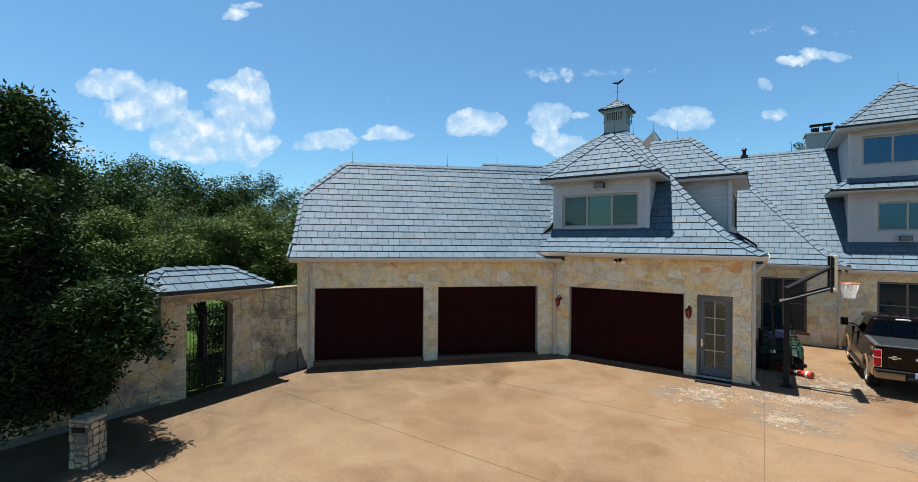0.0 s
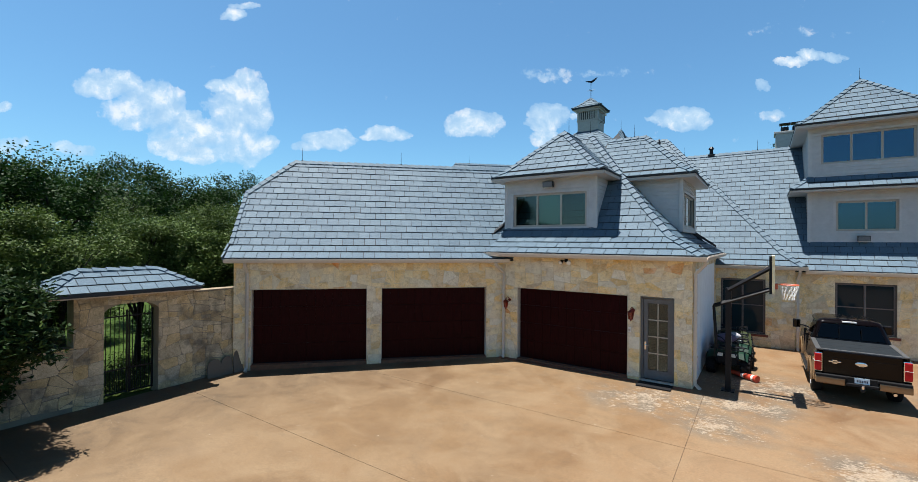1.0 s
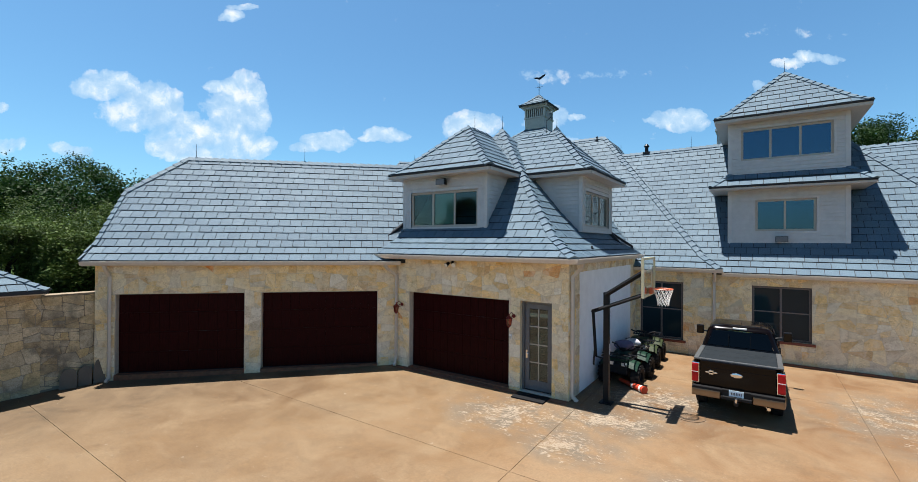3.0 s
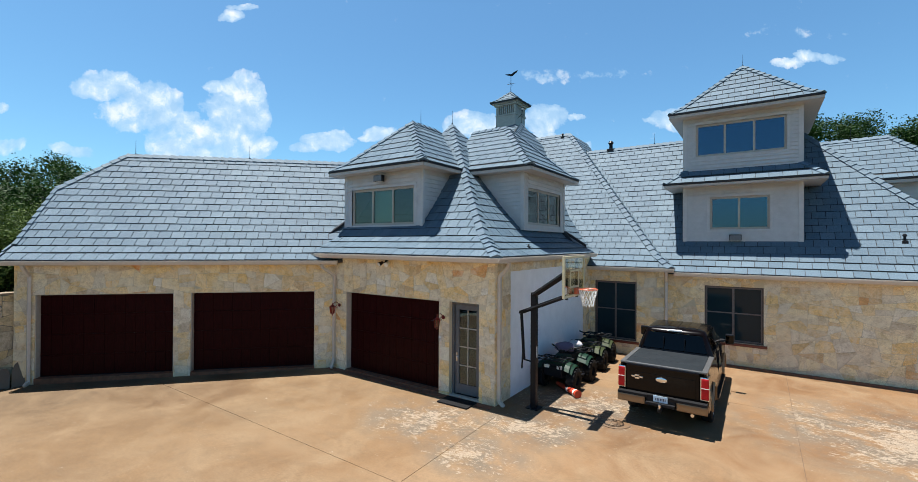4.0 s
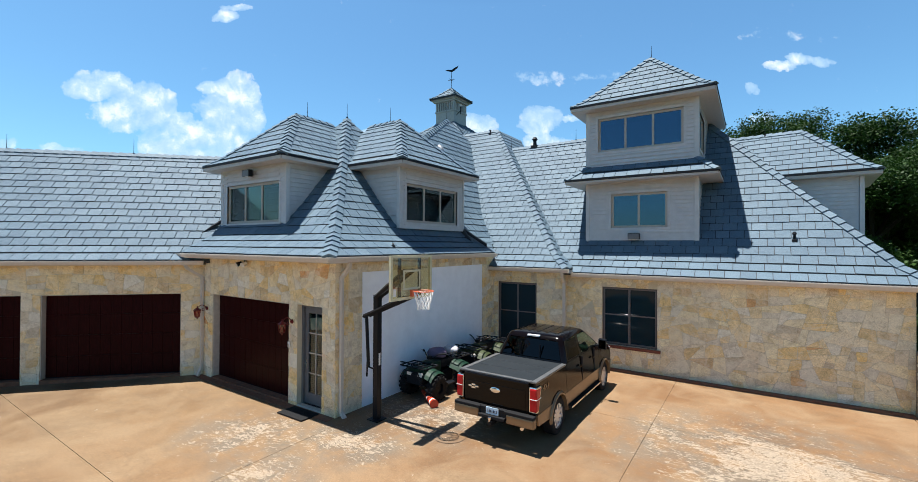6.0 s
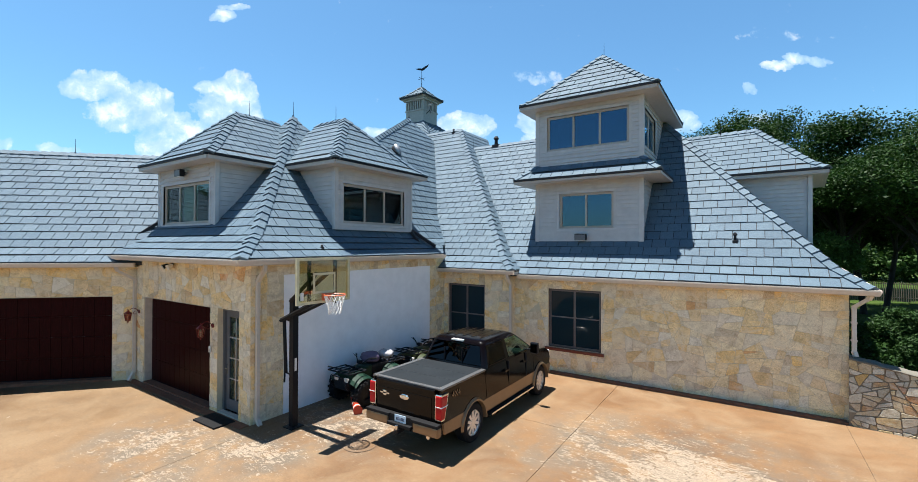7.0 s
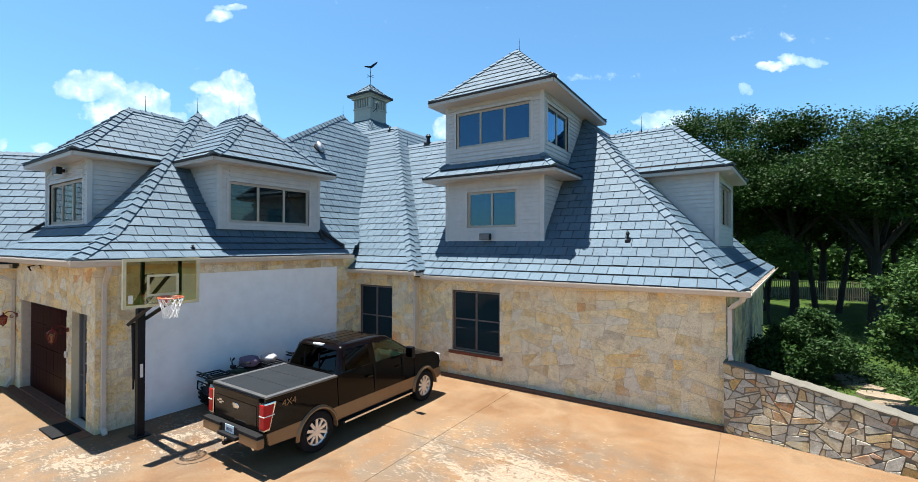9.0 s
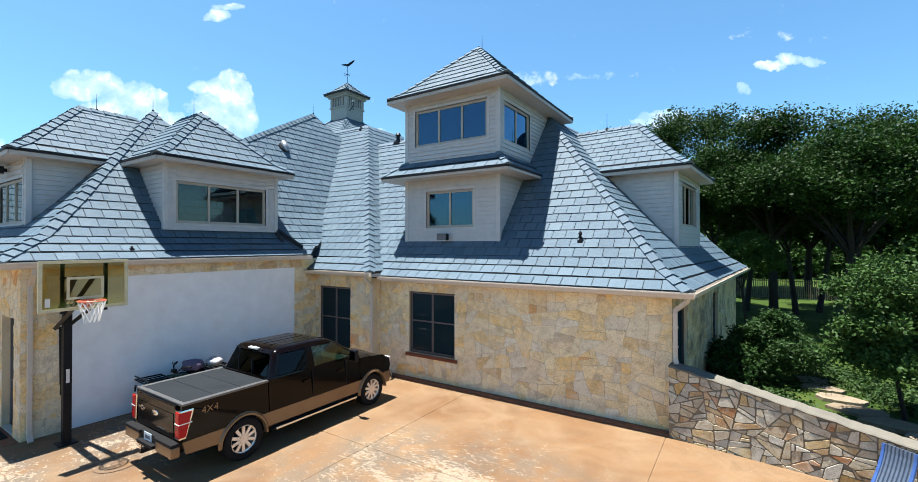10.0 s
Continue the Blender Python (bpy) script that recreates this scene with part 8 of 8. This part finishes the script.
# trees behind the yard, which the windows mirror
src = None
for i, (x, y, s_) in enumerate(((2, -46, 1.0), (12, -42, 1.1), (22, -36, 0.95), (30, -26, 1.1), (36, -14, 1.0), (-8, -50, 1.1), (-18, -46, 1.0), (-28, -38, 1.1), (40, 0, 1.1), (17, -50, 1.2), (29, -40, 1.2), (44, 14, 1.1), (46, 27, 1.2), (54, 6, 1.2), (50, -10, 1.1), (44, -24, 1.1))):
    if src is None:
        src = tree("yard_tree", (0, 0, -0.3), oak_lobes(0, 0, 8.6, 5.2, 700, 0.05), OAK, 600, 0.55, 700, "dense green tree across the yard", 0.3, 9, 0.5, group="trees across the yard")
        src.matrix_basis = Matrix.Translation((x, y, -0.3)) @ Matrix.Diagonal((1.2, 1.2, 0.5, 1))
    else:
        copy_thing(src, Matrix.Translation((x, y, -0.3)) @ Matrix.Rotation(i * 1.3, 4, "Z") @ Matrix.Diagonal((s_ * 1.2, s_ * 1.2, s_ * (0.5 if y < -30 else 0.9), 1)))

# ground cover and grass
g = np.random.default_rng(9)


def strip(n, pts, width):
    out = []
    for _ in range(n):
        k_ = g.random() * (len(pts) - 1)
        i = int(k_)
        p = np.array(pts[i]) * (1 - k_ + i) + np.array(pts[i + 1]) * (k_ - i)
        out.append((p[0] + g.normal(0, width), p[1] + g.normal(0, width), -0.06 + 0.1 * g.random()))
    return out


ivy = tagged(new("ground_ivy", leaf_mesh("ground_ivy", strip(2600, [(15.6, 17.5), (16.6, 15.8), (17.6, 14.0), (19.0, 12.5)], 0.4), 0.07, IVY, 21, 6, 0.1, 1.3)), "low ivy along the flagstone path", "ground cover", kind="stuff")
ivy2 = tagged(new("ground_ivy", leaf_mesh("ground_ivy", strip(900, [(14.0, 13.2), (14.7, 11.9), (15.3, 10.6)], 0.3), 0.07, IVY, 22, 6, 0.1, 1.3)), "ivy between the path and the wall", "ground cover", kind="stuff")
blades = []
for x0, x1, y0, y1, n in ((14, 26, 14, 30, 3600), (-19, -14.2, -12, -6, 900)):
    blades.append(np.column_stack([g.uniform(x0, x1, n), g.uniform(y0, y1, n), np.full(n, -0.08)]))
grass = tagged(new("lawn_grass", leaf_mesh("lawn_grass", np.concatenate(blades), 0.035, BLADE, 23, 7, 0.14, 3.0)), "mown green grass tufts", "grass", kind="stuff")
# flagstones of the garden path
rnd = random.Random(77)
for x, y, s_ in ((15.35, 16.7, 0.34), (15.35, 15.7, 0.4), (15.5, 14.75, 0.45), (15.75, 13.85, 0.5), (16.1, 13.0, 0.55), (16.6, 12.15, 0.55), (17.2, 11.4, 0.55)):
    n = 8
    poly = [(x + s_ * rnd.uniform(0.8, 1.1) * 1.25 * math.cos(2 * math.pi * i / n), y + s_ * rnd.uniform(0.75, 1.05) * 0.85 * math.sin(2 * math.pi * i / n)) for i in range(n)]
    tagged(part("flagstone", prism(poly, -0.15, -0.03 + rnd.uniform(-0.01, 0.02)), FLAG), "irregular tan flagstone set in ivy", "flagstone", "garden path stones")
# picket fence far across the lawn
PICKET = plain("weathered_picket_wood", (0.20, 0.165, 0.12), 0.85)
fence = thing("picket_fence", "weathered wooden picket fence far across the lawn", "fence")
for i in range(26):
    x = 10 + i * 1.6
    part("post", boxes((x - 0.04, 42.96, -0.2, x + 0.04, 43.04, 1.5)), PICKET, fence)
for z in (0.2, 1.3):
    part("rail", boxes((10, 42.98, z, 50, 43.02, z + 0.05)), PICKET, fence)
pk = bmesh.new()
for i in range(300):
    x = 10 + i * 0.1333
    rod(pk, (x, 43, -0.1), (x, 43, 1.45), 0.03, sides=4)
part("picket_field", pk, PICKET, fence)


# ---- facing stones ----
stone_wall("wall_wing_front", *wing_wall[:1], -6.65, 0.0, -0.3, 3.86, [D3, EN], "tan limestone garage front with smeared pale mortar", 3, thick=0.42, style="broken", size=(0.40, 0.31), jitter=0.17, chip=0.1, gap=0.008, proud=(0.003, 0.014), bevel=0.006)
stone_wall("wall_left_front", LEFT, -9.45, 0.23, -0.45, 3.65, [D1, D2], "tan limestone wall around two garage doors", 4, thick=0.42, style="broken", size=(0.40, 0.31), jitter=0.17, chip=0.1, gap=0.008, proud=(0.003, 0.014), bevel=0.006)
wing_side = stone_wall("wall_wing_side", WSIDE, 0.58, 8.2, -0.3, 3.86, [(1.06, 7.25, -0.3, 3.56)], "limestone side wall framing a white stucco panel", 5, limit=120, style="broken", size=(0.40, 0.31), jitter=0.17, chip=0.1, gap=0.008, proud=(0.003, 0.014), bevel=0.006)
stone_wall("wall_link", LINK, -0.28, 2.86, -0.3, 3.33, [W4], "limestone wall between garage and house", 6, limit=120, style="broken", size=(0.40, 0.31), jitter=0.17, chip=0.1, gap=0.008, proud=(0.003, 0.014), bevel=0.006)
stone_wall("wall_link_return", frame_of(2.86, 8.2, 0, 0, 1), 0.28, 0.6, -0.3, 3.33, [], "short limestone return beside the downpipe", 66, limit=20, style="broken", size=(0.40, 0.31), jitter=0.17, chip=0.1, gap=0.008, proud=(0.003, 0.014), bevel=0.006)
stone_wall("wall_house_front", HOUSE, 2.86, 12.1, -0.3, 3.2, [W3], "long tan limestone wall of the house", 8, limit=300, style="broken", size=(0.40, 0.31), jitter=0.17, chip=0.1, gap=0.008, proud=(0.003, 0.014), bevel=0.006)
HW1, HW2 = (0.3, 1.7, 0.3, 2.85), (6.2, 7.2, 0.3, 2.7)
# darker gate stone here: the end wall's shade is put into its colour
house_side = stone_wall("wall_house_side", HSIDE, 0.28, 13.2, -0.3, 3.2, [HW1, HW2], "limestone end wall of the house, shade given by darker stone", 9, mat=GATESTONE, limit=60, style="broken", size=(0.40, 0.31), jitter=0.17, chip=0.1, gap=0.008, proud=(0.003, 0.014), bevel=0.006)
window("window_9", HSIDE, *HW1, 1, "narrow dark window in the end wall", "end wall windows", casing=0, frame_mat=DARKFRAME, inset=0.1, glass=SCREEN)
window("window_10", HSIDE, *HW2, 1, "narrow dark window in the end wall", "end wall windows", casing=0, frame_mat=DARKFRAME, inset=0.1, glass=SCREEN)
gate_wall = stone_wall("gate_wall", GATE, -7.95, -5.9, -0.4, 2.68, [], "weathered limestone garden wall with dark stains", 10, mat=GATESTONE, mortar=mortar_mat("stained_mortar", (0.25, 0.22, 0.17)), thick=0.4, limit=60, gap=0.012, proud=(0.006, 0.024), style="broken", size=(0.36, 0.26), jitter=0.2, chip=0.1, bevel=0.007)
part("coping", boxes((-7.95, -0.05, 2.684, -5.9, 0.45, 2.74), bevel=0.008), FLAG, gate_wall, m=GATE)
gate_wall2 = stone_wall("gate_wall_lower", GATE, -16.5, -10.95, -0.6, 1.45, [], "low limestone wall under the tree", 11, mat=GATESTONE, mortar=mortar_mat("shade_mortar", (0.25, 0.22, 0.17)), thick=0.4, limit=60, gap=0.012, proud=(0.006, 0.024), style="broken", size=(0.36, 0.26), jitter=0.2, chip=0.1, bevel=0.007)
stones(gatehouse, GATE, -10.95, -7.95, -0.3, gate_top - 0.02, [(arch[0], arch[1], -0.4, 2.52)], GATESTONE, 12, limit=120, gap=0.012, proud=(0.006, 0.022), size=(0.38, 0.28), style="broken", jitter=0.16, chip=0.1, bevel=0.007)
stones(gatehouse, GATE @ frame_of(-7.95, 0, 0, 0, 1), 0.0, 0.55, 2.7, gate_top - 0.02, [], GATESTONE, 13, limit=10)
stones(low_wall, LOW, 0.0, 7.5, -0.15, 1.62, [], WALLSTONE, 14, size=(0.26, 0.20), proud=(0.006, 0.03), gap=0.018, jitter=0.3, chip=0.13, bevel=0.003, style="broken", limit=280, top=topline)
stones(pillar, PIL @ frame_of(0, -0.27, 0, 1, 0), -0.3, 0.3, 0.02, 0.96, [(-0.21, 0.21, 0.77, 0.89)], GATESTONE, 15, size=(0.24, 0.18), proud=(0.015, 0.03), limit=40)
stones(pillar, PIL @ frame_of(0.3, 0, 0, 0, 1), -0.27, 0.27, 0.02, 0.96, [], GATESTONE, 16, size=(0.24, 0.18), proud=(0.015, 0.03), limit=40)
# stones returning round the two free corners
for ob, m, mat in ((wing_side, WSIDE, STONE), (house_side, HSIDE, GATESTONE)):
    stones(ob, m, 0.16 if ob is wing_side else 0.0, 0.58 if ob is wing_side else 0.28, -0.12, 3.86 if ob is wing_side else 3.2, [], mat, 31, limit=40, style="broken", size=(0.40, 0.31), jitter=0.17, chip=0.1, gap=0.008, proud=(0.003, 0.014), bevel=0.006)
